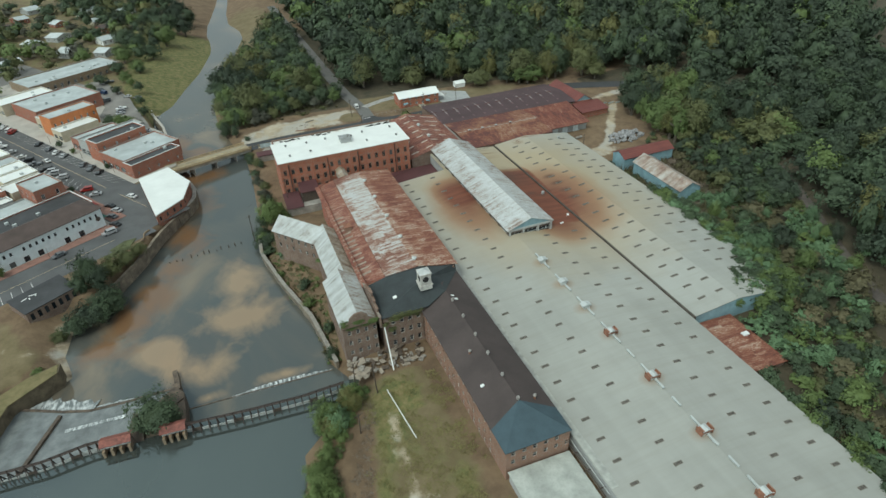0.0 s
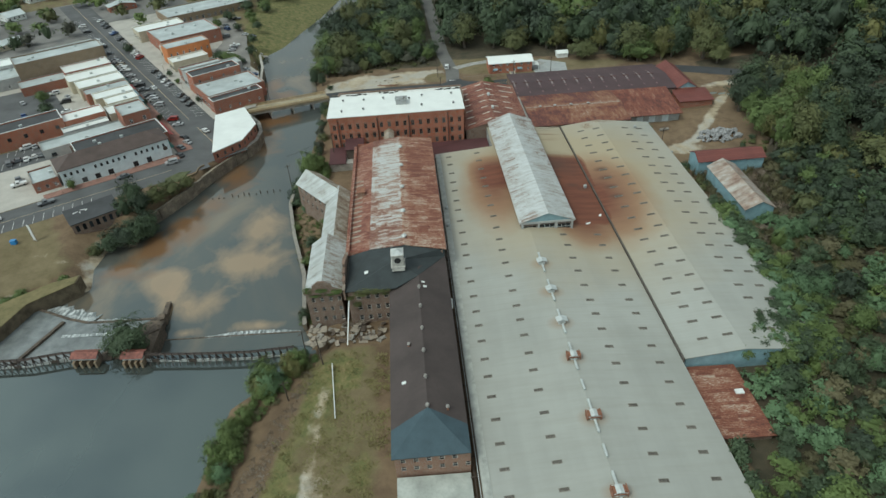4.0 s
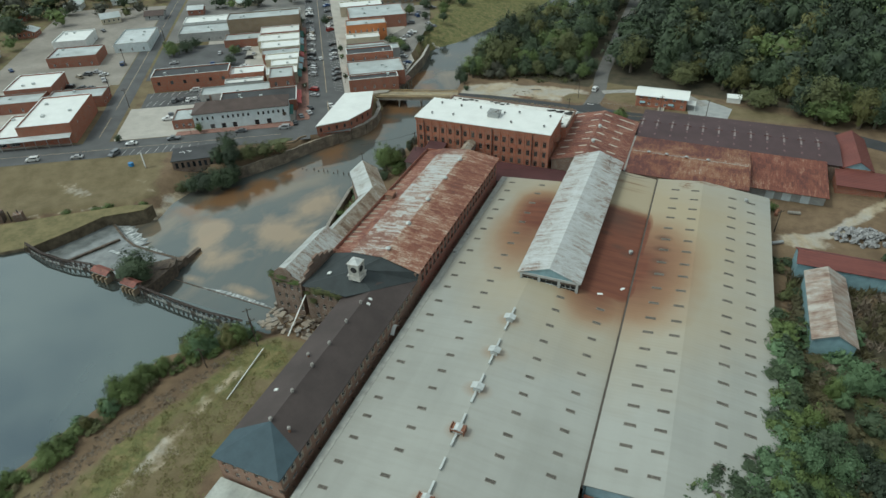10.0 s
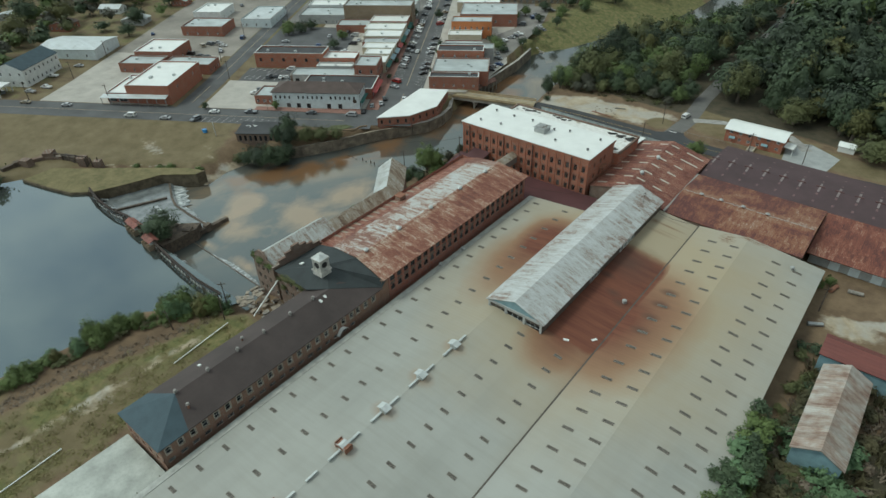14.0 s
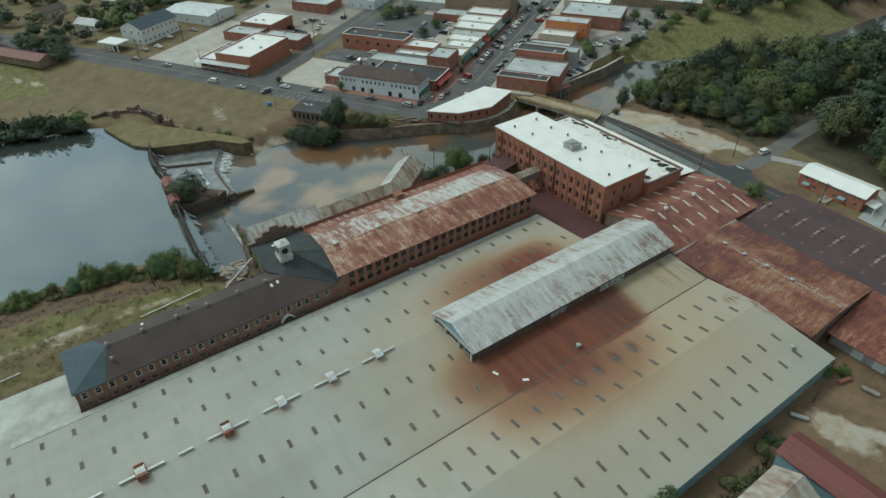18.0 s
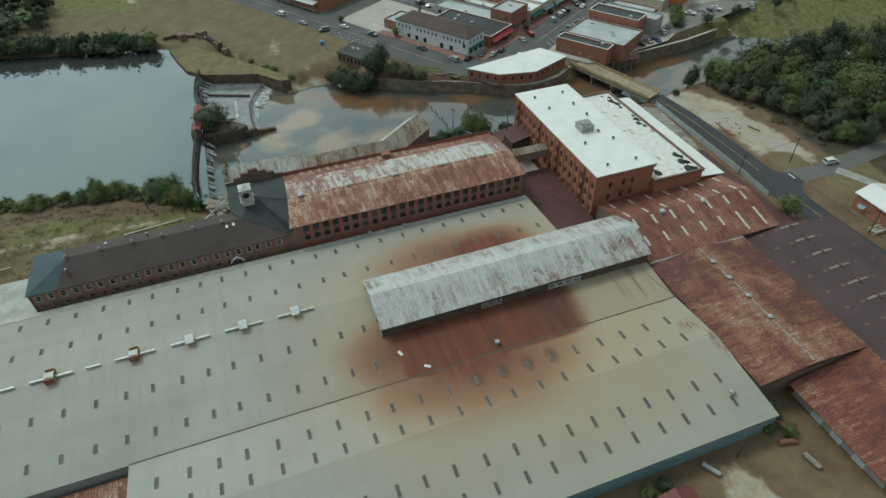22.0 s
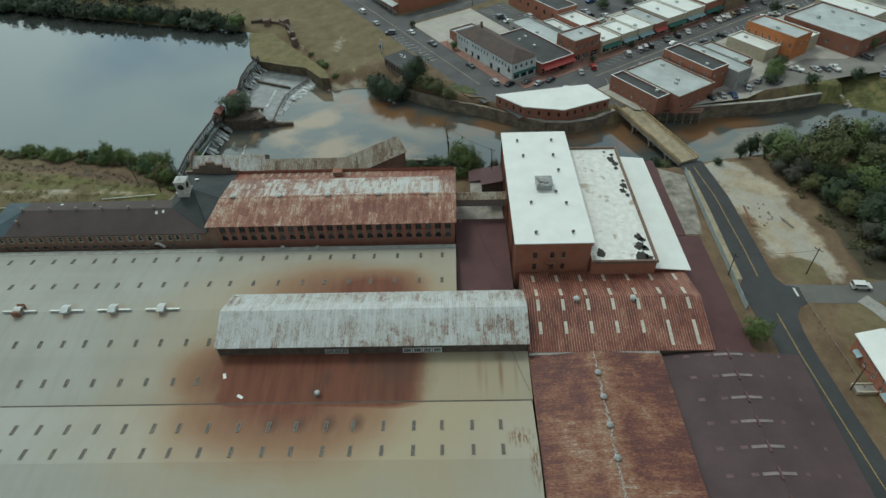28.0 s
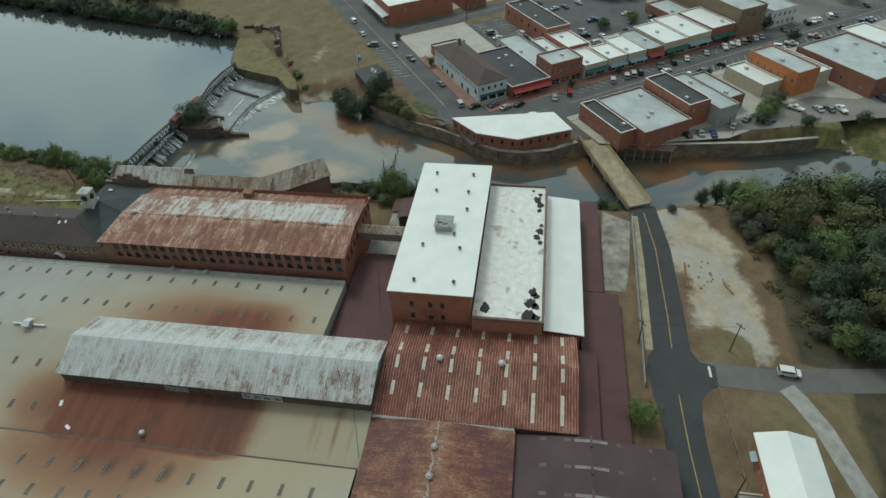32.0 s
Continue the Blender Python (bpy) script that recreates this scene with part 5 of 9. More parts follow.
for y0, y1, z1 in ((120.9, 123.2, 9.2), (123.2, 125.4, 10.2), (125.4, 127.6, 11.2), (127.6, 130.2, 12.2), (130.2, 132.4, 11.2), (132.4, 134.6, 10.2), (134.6, 136.9, 9.2)):
    part("parapet_step", G().box(23.1, 23.6, y0 + 0.002, y1 - 0.002, 6.0, z1).box(23.0, 23.7, y0 + 0.002, y1 - 0.002, z1, z1 + 0.15), BRICK_OLD, link)
WEATHERED = plain("weathered_white_paint", (0.50, 0.49, 0.45), 0.7, vary=0.3, scale=1.2)
cup = thing("clock_cupola", "white wooden cupola with round clock openings", "cupola", m=pose(37.35, 126.0, 11.2) @ Matrix.Scale(0.92, 4))
part("base", G().box(-1.75, 1.75, -1.75, 1.75, 0, 1.3), WEATHERED, cup)
part("balustrade", G().box(-1.95, 1.95, -1.95, -1.75, 1.3, 1.6).box(-1.95, 1.95, 1.75, 1.95, 1.3, 1.6).box(-1.95, -1.75, -1.75, 1.75, 1.3, 1.6).box(1.75, 1.95, -1.75, 1.75, 1.3, 1.6), WEATHERED, cup)
part("lantern", G().box(-1.45, 1.45, -1.45, 1.45, 1.3, 5.0), WEATHERED, cup)
part("cornice", G().box(-1.75, 1.75, -1.75, 1.75, 5.0, 5.3), WEATHERED, cup)
part("roof", G().add([(-1.6, -1.6, 5.3), (1.6, -1.6, 5.3), (1.6, 1.6, 5.3), (-1.6, 1.6, 5.3), (0, 0, 6.2)], [(0, 1, 4), (1, 2, 4), (2, 3, 4), (3, 0, 4), (3, 2, 1, 0)]), plain("pale_cupola_roof", (0.45, 0.47, 0.46), 0.6), cup)
for i in range(4):
    part("opening", G().cyl(0, 0, 0, 0.06, 0.92, n=20, m=pose(0, 0, 3.35, 0, 0, 90 * i) @ pose(0, -1.45, 0, 90)), plain("dark_void", (0.02, 0.02, 0.02), 0.9), cup, "dark round opening")
    for s in (-1.35, 1.35):
        part("pilaster", G().box(s - 0.18, s + 0.18, -1.6, -1.44, 1.3, 5.0, pose(0, 0, 0, 0, 0, 90 * i)), WEATHERED, cup)

# ---- the old riverside building, three ranges ----
TIN_OLD = ribbed("pale_old_tin", 1, 0.7, [(0.34, (0.22, 0.20, 0.17)), (0.44, (0.38, 0.39, 0.37)), (0.6, (0.50, 0.53, 0.53))], blotch=0.3, streak=(1.2, 0.1), rough=0.5, sheet=0.75)
TIN_STAINED = old_sheets("stained_pale_tin", 1, [(0.36, (0.14, 0.085, 0.06)), (0.43, (0.29, 0.235, 0.19)), (0.49, (0.41, 0.41, 0.385)), (0.60, (0.50, 0.53, 0.52))], length=2.4, broad=0.2)
old = thing("riverside_mill", "old three-storey brown brick mill beside the river with ivy", "mill building")
ow = [(1.2 + 2.2 * i, 2.1 + 2.2 * i, z, z + 1.5) for i in range(4) for z in (5.2, 2.0, -1.2)]
oww = [(1.6 + 2.7 * i, 2.6 + 2.7 * i, z, z + 1.5) for i in range(7) for z in (5.2, 2.0, -1.2)]
block(old, 13.6, 22.4, 121.9, 143.5, -6.6, 8.2, BRICK_OLD, (ow, (), (), oww), SASH, (0, 1))
gable(old, 13.6, 22.4, 122.4, 143.5, 8.2, 11.2, (TIN_OLD, TIN_STAINED), "y", 0.4, end_mat=BRICK_OLD)
part("parapet", G().add([(13.3, 121.5, 8.1), (22.7, 121.5, 8.1), (22.7, 121.5, 8.9), (20.4, 121.5, 10), (20.4, 121.5, 10.8), (18.9, 121.5, 12), (17.1, 121.5, 12), (15.6, 121.5, 10.8), (15.6, 121.5, 10), (13.3, 121.5, 8.9)] + [(13.3, 122.0, 8.1), (22.7, 122.0, 8.1), (22.7, 122.0, 8.9), (20.4, 122.0, 10), (20.4, 122.0, 10.8), (18.9, 122.0, 12), (17.1, 122.0, 12), (15.6, 122.0, 10.8), (15.6, 122.0, 10), (13.3, 122.0, 8.9)], [tuple(range(10)), tuple(range(19, 9, -1))] + [(i, 10 + i, 10 + (i + 1) % 10, (i + 1) % 10) for i in range(10)]), BRICK_OLD, old, "crow-stepped brick gable")
block(old, 15.6, 23.4, 143.5, 171.0, -5.0, 7.2, BRICK_OLD, ((), (), (), [(1.6 + 2.9 * i, 2.6 + 2.9 * i, z, z + 1.5) for i in range(9) for z in (4.6, 1.4)]), SASH, (0, 1))
gable(old, 15.6, 23.4, 143.9, 171.0, 7.2, 10.4, (TIN_OLD, STONE_ROOF), "y", 0.4, end_mat=BRICK_OLD)
wing = thing("riverside_mill_end", "angled end range of the old brown brick mill", "mill building", m=pose(18.8, 169.0, 0, 0, 0, 38))
block(wing, -4.2, 4.4, -1.0, 17.5, -5.0, 7.2, BRICK_OLD, ((), (), [(1.3 + 2.4 * i, 2.3 + 2.4 * i, z, z + 1.5) for i in range(3) for z in (4.8, 1.6)], [(1.6 + 2.8 * i, 2.6 + 2.8 * i, z, z + 1.5) for i in range(6) for z in (4.6, 1.4)]), SASH, (0, 1))
gable(wing, -4.2, 4.4, -1.0, 17.5, 7.2, 10.5, (TIN_OLD, STONE_ROOF), "y", 0.4, end_mat=BRICK_OLD)
# broken floor slabs at the foot of the mill
random.seed(5)
SLAB = plain("dusty_broken_slab", (0.29, 0.25, 0.20), 0.95, vary=0.3, scale=0.6)
rubble = thing("ruined_floor", "broken pale concrete floor slabs at the mill foot", "rubble")
for i in range(90):
    x, y, s = random.uniform(13, 33), random.uniform(114.0, 121.0), random.uniform(0.3, 1.15)
    part("slab", G().box(-s, s, -s * 0.6, s * 0.6, -0.12, 0.12, pose(x, y, -2.1 + random.uniform(-0.2, 0.4), random.uniform(-12, 12), random.uniform(-12, 12), random.uniform(0, 180))), (SLAB, DARK_MASON, SLAB, WOOD_GREY)[i % 4], rubble)
pipe = thing("fallen_flume", "long white pipe leaning on the mill and lying in the grass", "pipe")
part("pipe", G().beam((24.2, 121.2, 5.5), (23.3, 112.5, -1.4), 0.26), PAINT_WHITE, pipe)
part("pipe", G().beam((19.8, 107.0, -1.6), (21.6, 90.5, -1.7), 0.2), PAINT_WHITE, pipe)
part("pipe", G().beam((24.8, 62.6, -1.8), (25.6, 50.0, -1.8), 0.2), PAINT_WHITE, pipe)

# ---- the white-roofed brick mill ----
mill = thing("white_roofed_mill", "four-storey orange-red brick mill with a white flat roof", "mill building")
ms = [(1.05 + 2.93 * i, 2.25 + 2.93 * i, z0 - 0.2, z1 - 0.35) for i in range(17) for z0, z1 in ((-3.2, -1.0), (0.7, 2.9), (4.5, 6.7), (8.3, 10.5))]
me_ = [(4.2, 5.3, z, z + 2.0) for z in (4.4, 8.2)] + [(8.4, 9.5, z, z + 2.0) for z in (0.8, 4.4, 8.2)] + [(11.2, 12.2, z, z + 2.0) for z in (4.4, 8.2)]
mw = [(2.0 + 2.9 * i, 3.2 + 2.9 * i, z, z + 2.1) for i in range(5) for z in (0.6, 4.4, 8.2)]
MSASH = plain("mill_sash", (0.20, 0.155, 0.12), 0.7)
block(mill, 13.2, 63.3, 215.5, 233.7, -4.2, 12.9, BRICK, (ms, me_, (), mw), MSASH, (1, 2), depth=0.35)
part("cornice", G().ring(12.9, 63.6, 215.2, 234.0, 12.3, 13.3, 0.5), BRICK, mill)
part("roof", G().box(12.7, 63.8, 215.0, 234.2, 13.3, 13.55), ROOF_WHITE, mill)
for i in range(18):
    part("pilaster", G().box(13.2 + 2.93 * i - 0.02, 13.2 + 2.93 * i + 0.38, 215.32, 215.5, -4, 12.3) if i < 17 else G().box(62.95, 63.3, 215.32, 215.5, -4, 12.3), BRICK, mill)
    if i in (1, 6, 10, 15):
        part("downpipe", G().cyl(13.2 + 2.93 * i + 0.2, 215.1, -4, 12.6, 0.14, n=8), plain("dark_downpipe", (0.06, 0.04, 0.035), 0.6), mill)
for s0, s1, q0, q1 in ms:
    x = 13.2 + (s0 + s1) / 2
    a = [(x + 0.6 * math.cos(t), 215.46, q1 - 0.02 + 0.32 * math.sin(t)) for t in np.linspace(0, math.pi, 7)]
    b = [(x + 0.82 * math.cos(t), 215.46, q1 - 0.02 + 0.55 * math.sin(t)) for t in np.linspace(0, math.pi, 7)]
    if q0 > 0:
        part("arch", G().add(a + b, [(i, i + 1, 8 + i, 7 + i) for i in range(6)]), BRICK_OLD, mill)
esc = thing("fire_escape", "dark iron fire escape on the brick end wall", "fire escape")
for z in (3.9, 7.7):
    part("landing", G().box(63.6, 64.9, 222.6, 226.4, z, z + 0.12), RUST_IRON, esc)
    part("railing", G().box(64.8, 64.9, 222.6, 226.4, z + 1.0, z + 1.1).box(64.8, 64.9, 222.6, 222.7, z, z + 1.0).box(64.8, 64.9, 226.3, 226.4, z, z + 1.0), RUST_IRON, esc)
    part("ladder", G().beam((64.3, 222.8, z), (64.3, 225.8, z - 3.7), 0.5, 0.12), RUST_IRON, esc)
cupb = thing("roof_penthouse", "weathered grey penthouse with loose slats on its low roof", "penthouse", m=pose(40.4, 224.6, 13.55))
part("body", G().box(-2.0, 2.0, -2.0, 2.0, 0, 1.7), GREY_WALL, cupb)
part("roof", G().add([(-2.3, -2.3, 1.7), (2.3, -2.3, 1.7), (2.3, 2.3, 1.7), (-2.3, 2.3, 1.7), (0, 0, 2.15)], [(0, 1, 4), (1, 2, 4), (2, 3, 4), (3, 0, 4), (3, 2, 1, 0)]), plain("dull_penthouse_sheet", (0.27, 0.285, 0.28), 0.6, vary=0.4, scale=1.2), cupb)
for x, y, w, d, a in ((0.9, -0.5, 0.22, 0.9, 8), (0.2, -0.9, 0.16, 0.7, -5), (1.3, 0.6, 0.2, 0.6, 12), (-0.6, -1.2, 0.14, 0.6, 3), (1.7, -0.9, 0.15, 0.8, 6)):
    part("loose_slat", G().box(-w, w, -d, d, 0, 0.06, pose(x, y, 2.12 - 0.19 * max(abs(x), abs(y)), -4 if y < 0 else 4, 4 if x > 0 else -4, a)), WOOD_DARK if w > 0.18 else WOOD_GREY, cupb)
for x, y in ((18, 219.5), (18, 229.5), (26, 220.5), (26, 229), (33.5, 229.5), (48, 220.5), (48.5, 229.5), (60, 220.5), (60, 229.5), (43.5, 227.5)):
    v = thing("roof_cowl", "small dark cowl on the white roof", "roof vent", "cowls on the white roof", m=pose(x, y, 13.55))
    part("pipe", G().cyl(0, 0, 0, 0.5, 0.3, n=10), STEEL, v)
    part("cap", G().cyl(0, 0, 0.5, 0.75, 0.45, 0.35, 10), plain("dark_cap", (0.08, 0.08, 0.08), 0.6) if x == 18 and y < 220 else bpy.data.materials["dark_cap"], v)

torn = Nodes("torn_white_membrane", 0.6)
TORN = torn.done(torn.mix(torn.ramp(torn.noise(0.25, 4), (0.60, 0.0), (0.68, 1.0)), torn.mix(torn.ramp(torn.noise(0.6, 6), (0.35, 0.0), (0.7, 1.0)), (0.60, 0.61, 0.58), (0.76, 0.77, 0.74)), (0.40, 0.36, 0.30)))
an1 = thing("mill_annex", "lower brick annex with a torn white membrane roof", "annex")
part("wall", G().box(14.4, 65.3, 234.05, 249.6, -4, 8.2), BRICK, an1)
part("parapet", G().box(14.4, 65.6, 249.3, 249.9, 8.2, 8.95).box(65.0, 65.6, 234.05, 249.3, 8.2, 8.95).box(14.4, 15.0, 234.05, 249.3, 8.2, 8.95), BRICK_OLD, an1)
part("roof", G().box(15.0, 65.0, 234.06, 249.3, 8.2, 8.4), TORN, an1)
random.seed(11)
BARE = plain("bare_black_felt", (0.035, 0.033, 0.03), 0.9, vary=0.3, scale=1)
for cx_, cy_, r in ((61.9, 236.6, 1.7), (56.0, 247.2, 1.5), (57.2, 247.9, 1.2), (59.6, 246.8, 1.9), (60.5, 248.0, 1.3), (63.4, 246.4, 2.0), (63.9, 248.1, 1.3), (34.0, 248.2, 1.5), (36.4, 247.5, 1.3), (38.4, 248.3, 0.9), (31.6, 248.6, 0.8), (20.6, 247.2, 1.7), (23.0, 248.2, 1.4), (25.4, 247.8, 1.0), (18.2, 248.0, 0.9), (16.6, 246.0, 0.6)):
    n = 16
    pts = [(cx_ + r * random.uniform(0.55, 1.15) * math.cos(6.283 * i / n), cy_ + r * random.uniform(0.45, 0.9) * math.sin(6.283 * i / n)) for i in range(n)]
    part("bare_patch", G().prism(pts, 8.40, 8.42), BARE, an1, "torn patch of bare black felt")
an2 = thing("mill_loading_shed", "low loading shed with a clean white roof", "annex")
part("wall", G().box(15.0, 63.8, 250.0, 258.2, -4, 4.6), BRICK, an2)
part("roof", G().slope((14.6, 249.95, 5.5), (64.6, 249.95, 5.5), (64.6, 258.9, 4.6), (14.6, 258.9, 4.6), 0.2), ROOF_WHITE, an2)

lean = thing("maroon_lean_to", "brick lean-to with two maroon sheet roofs", "lean-to")
part("wall", G().box(12.6, 24.8, 205.6, 215.0, -4.2, -0.6), CONCRETE, lean)
part("roof", G().slope((12.2, 205.2, -0.3), (18.4, 205.2, -0.3), (18.4, 215.1, 1.4), (12.2, 215.1, 1.4), 0.15), MAROON, lean)
part("wall", G().box(18.8, 25.0, 209.0, 215.0, -0.5, 3.2), WOOD_DARK, lean)
part("roof", G().slope((18.4, 208.6, 3.4), (25.4, 208.6, 3.4), (25.4, 215.1, 4.8), (18.4, 215.1, 4.8), 0.15), MAROON, lean)
walkw = thing("covered_walkway", "enclosed walkway bridge with a tin roof between two mills", "walkway")
part("wall", G().box(33.4, 36.6, 200.7, 215.3, 4.2, 6.8), WOOD_GREY, walkw)
gable(walkw, 33.4, 36.6, 200.9, 215.1, 6.8, 7.9, STONE_ROOF, "y", 0.25, 0.1)
yard = thing("courtyard_roof", "flat maroon roof over the mill courtyard", "roof")
part("wall", G().box(38.2, 71.6, 201.2, 215.0, -4, -0.4), BRICK_OLD, yard)
part("roof", G().slope((37.8, 201.0, 0.5), (71.9, 201.0, 0.9), (71.9, 215.1, 0.9), (37.8, 215.1, 0.5), 0.2), MAROON, yard)
part("deck", G().box(26.0, 37.6, 201.2, 215.0, -4.1, -3.2), CONCRETE, yard)
part("stair", G().beam((38.6, 202.2, 0.6), (41.8, 206.5, -2.5), 1.2, 0.2), RUST_IRON, yard)

# ---- striped rusty sheds north of the main shed ----
saw = thing("striped_shed", "rusty sheet-roofed shed with rows of pale skylights", "shed")
part("wall", G().box(64.3, 88.4, 216.6, 256.9, -4, 3.7), BRICK_OLD, saw)
for x0, x1, z0, z1 in ((63.9, 75.4, 4.0, 7.0), (75.4, 88.9, 7.0, 3.8)):
    part("roof", G().slope((x0, 216.4, z0), (x1, 216.4, z1), (x1, 257.2, z1), (x0, 257.2, z0), 0.2), SAW, saw)
part("gable_wall", G().add([(64.3, 216.6, 3.7), (88.4, 216.6, 3.6), (75.4, 216.6, 6.8)], [(0, 1, 2)]), BRICK_OLD, saw)
part("gable_wall", G().add([(88.4, 256.9, 3.6), (64.3, 256.9, 3.7), (75.4, 256.9, 6.8)], [(0, 1, 2)]), BRICK_OLD, saw)


def saw_z(x):
    return float(np.interp(x, (63.9, 75.4, 88.9), (4.0, 7.0, 3.8)))


for j in range(7):
    y = 219.2 + 5.75 * j
    for x0, x1 in ((65.4, 68.4), (71.8, 74.6), (75.9, 78.8), (81.6, 84.6 + (3.0 if j > 4 else 0))):
        part("skylight", G().slope((x0, y, saw_z(x0) + 0.05), (x1, y, saw_z(x1) + 0.05), (x1, y + 0.75, saw_z(x1) + 0.05), (x0, y + 0.75, saw_z(x0) + 0.05), 0.03), SKY, saw)
for y in (228.5, 241.5):
    v = thing("shed_turbine", "round pale turbine vent on the striped shed", "roof vent", "turbines on the striped shed", m=pose(76.2, y, 6.8))
    part("drum", G().cyl(0, 0, 0, 0.8, 0.6, n=14), GALV, v)
    part("cap", G().cyl(0, 0, 0.8, 1.2, 0.75, 0.3, 14), GALV, v)
DEEP_RUST = old_sheets("deep_rust_sheet_laid_across", 0, [(0.38, (0.070, 0.023, 0.021)), (0.48, (0.115, 0.036, 0.029)), (0.55, (0.205, 0.082, 0.042)), (0.63, (0.255, 0.145, 0.092)), (0.71, (0.38, 0.33, 0.285))], width=0.8, length=3.4, depth=0.012, broad=0.11, weights=(0.52, 0.28, 0.20), patch=((1, 230.2, 3.2, 0.07), (1, 222.0, 6.0, 0.02)))
mid = thing("rusted_shed", "wide low shed under a blotched deep-rust roof", "shed")
part("wall", G().box(90.2, 128.0, 216.6, 245.0, -4, 2.9), BRICK_OLD, mid)
for y0, y1, z0, z1 in ((216.4, 230.2, 3.3, 4.9), (230.2, 245.2, 4.9, 3.6)):
    part("roof", G().slope((89.6, y0, z0), (128.4, y0, z0), (128.4, y1, z1), (89.6, y1, z1), 0.2), DEEP_RUST, mid)
random.seed(3)
TAR = plain("peeling_pale_tar", (0.33, 0.30, 0.27), 0.8, vary=0.3, scale=2)
for i in range(44):
    x = 90.2 + 0.86 * i
    w = random.uniform(0.05, 0.24)
    part("ridge_patch", G().box(-0.55, 0.55, -w, w, 0, 0.05, pose(x, 230.2 + random.uniform(-0.22, 0.22), 4.9, 0, 0, random.uniform(-25, 25))), TAR, mid)
for x in (95.5, 101.5, 108.0, 115.0):
    v = thing("ridge_hood", "small rusty round hood on the rusted ridge", "roof vent", "hoods on the rusted ridge", m=pose(x, 230.2, 4.85))
    part("drum", G().cyl(0, 0, 0, 0.5, 0.5, n=12), RUST_IRON, v)
    part("cap", G().cyl(0, 0, 0.5, 0.8, 0.7, 0.25, 12), COWL_A, v)
part("flashing", G().box(88.95, 89.6, 216.5, 245, 3.4, 3.75), COWL, mid)
redl = thing("orange_rust_shed", "low shed with orange rust roof and pale door", "shed")
part("wall", G().box(129.2, 152.0, 226.6, 240.5, -4, 0.2), GREY_WALL, redl)
part("roof", G().slope((128.45, 224.6, 0.4), (152.5, 224.6, 0.4), (152.5, 244.9, 3.5), (128.45, 244.9, 3.5), 0.2), RUST_DEEP, redl)
for x in (134.5, 139.5, 145):
    part("door", G().box(x, x + 2.6, 226.45, 226.6, -3.6, -0.9), PAINT_BLUE, redl)
mar = thing("maroon_shed", "broad maroon-roofed shed with cross-shaped ridge vents", "shed")
part("wall", G().box(89.6, 157.0, 245.4, 275.1, -4, 1.65), BRICK_OLD, mar)
for y0, y1, z0, z1 in ((245.2, 259.6, 2.5, 3.7), (259.6, 275.6, 3.7, 1.9)):
    part("roof", G().slope((89.2, y0, z0), (157.6, y0, z0), (157.6, y1, z1), (89.2, y1, z1), 0.2), MAROON_GREY, mar)
CURB = plain("dull_maroon_iron", (0.115, 0.062, 0.060), 0.8)
PALE_V = plain("dusty_pale_metal", (0.215, 0.180, 0.175), 0.6)
for i in range(12):
    x = 90.0 + 5.53 * i
    v = thing("cross_vent", "cross-shaped ridge vent on the maroon roof", "roof vent", "ridge vents on the maroon shed", m=pose(x, 259.6, 3.65))
    part("curb", G().box(-1.3, 1.3, -0.2, 0.2, 0, 0.35), CURB, v)
    part("wing", G().slope((-0.32, -3.1, -0.12), (0.32, -3.1, -0.12), (0.32, -0.2, 0.12), (-0.32, -0.2, 0.12), 0.1), PALE_V, v)
    part("wing", G().slope((-0.32, 0.2, 0.12), (0.32, 0.2, 0.12), (0.32, 3.1, -0.16), (-0.32, 3.1, -0.16), 0.1), PALE_V, v)
    for y, z in ((250.0, 2.9), (254.5, 3.28), (264.5, 3.14), (270.5, 2.46)):
        part("skylight", G().slope((x - 0.35, y, z + 0.03), (x + 0.35, y, z + 0.03), (x + 0.35, y + 1.3, z + (0.14 if y < 259 else -0.15)), (x - 0.35, y + 1.3, z + (0.14 if y < 259 else -0.15)), 0.03), plain("dull_skylight", (0.13, 0.075, 0.075), 0.6) if "dull_skylight" not in bpy.data.materials else bpy.data.materials["dull_skylight"], mar)
marl = thing("maroon_low_roof", "low maroon roof beside the road", "roof")
part("wall", G().box(45.4, 88.6, 259.2, 267.9, -4, -1.4), CONCRETE, marl)
part("roof", G().slope((45.0, 258.95, -0.9), (89.0, 258.95, -0.9), (89.0, 268.3, -1.2), (45.0, 268.3, -1.2), 0.2), MAROON, marl)
part("wall", G().box(8.4, 45.2, 259.2, 264.1, -4, -1.3), CONCRETE, marl)
part("roof", G().slope((8.0, 258.95, -0.8), (44.9, 258.95, -0.8), (44.9, 264.7, -1.0), (8.0, 264.7, -1.0), 0.2), MAROON, marl)
part("roof", G().slope((66.0, 257.3, 1.6), (89.0, 257.3, 1.6), (89.0, 262.0, 0.6), (66.0, 262.0, 0.6), 0.2), MAROON, marl)
ne = thing("red_gable_shed", "red-roofed shed with a blue gable wall", "shed")
block(ne, 157.8, 167.0, 246.0, 272.0, -4, 1.8, BRICK_TOWN)
gable(ne, 157.8, 167.0, 246.0, 272.0, 1.8, 4.6, ribbed("red_sheet", 1, 0.9, [(0.3, (0.105, 0.032, 0.028)), (0.6, (0.165, 0.050, 0.040)), (0.78, (0.27, 0.15, 0.12))]), "y", 0.4, end_mat=BLUE_METAL)
ne2 = thing("rusty_lean_to", "rusty lean-to against the red shed", "shed")
part("wall", G().box(156, 170, 236.5, 245.6, -4, -0.2), BRICK_TOWN, ne2)
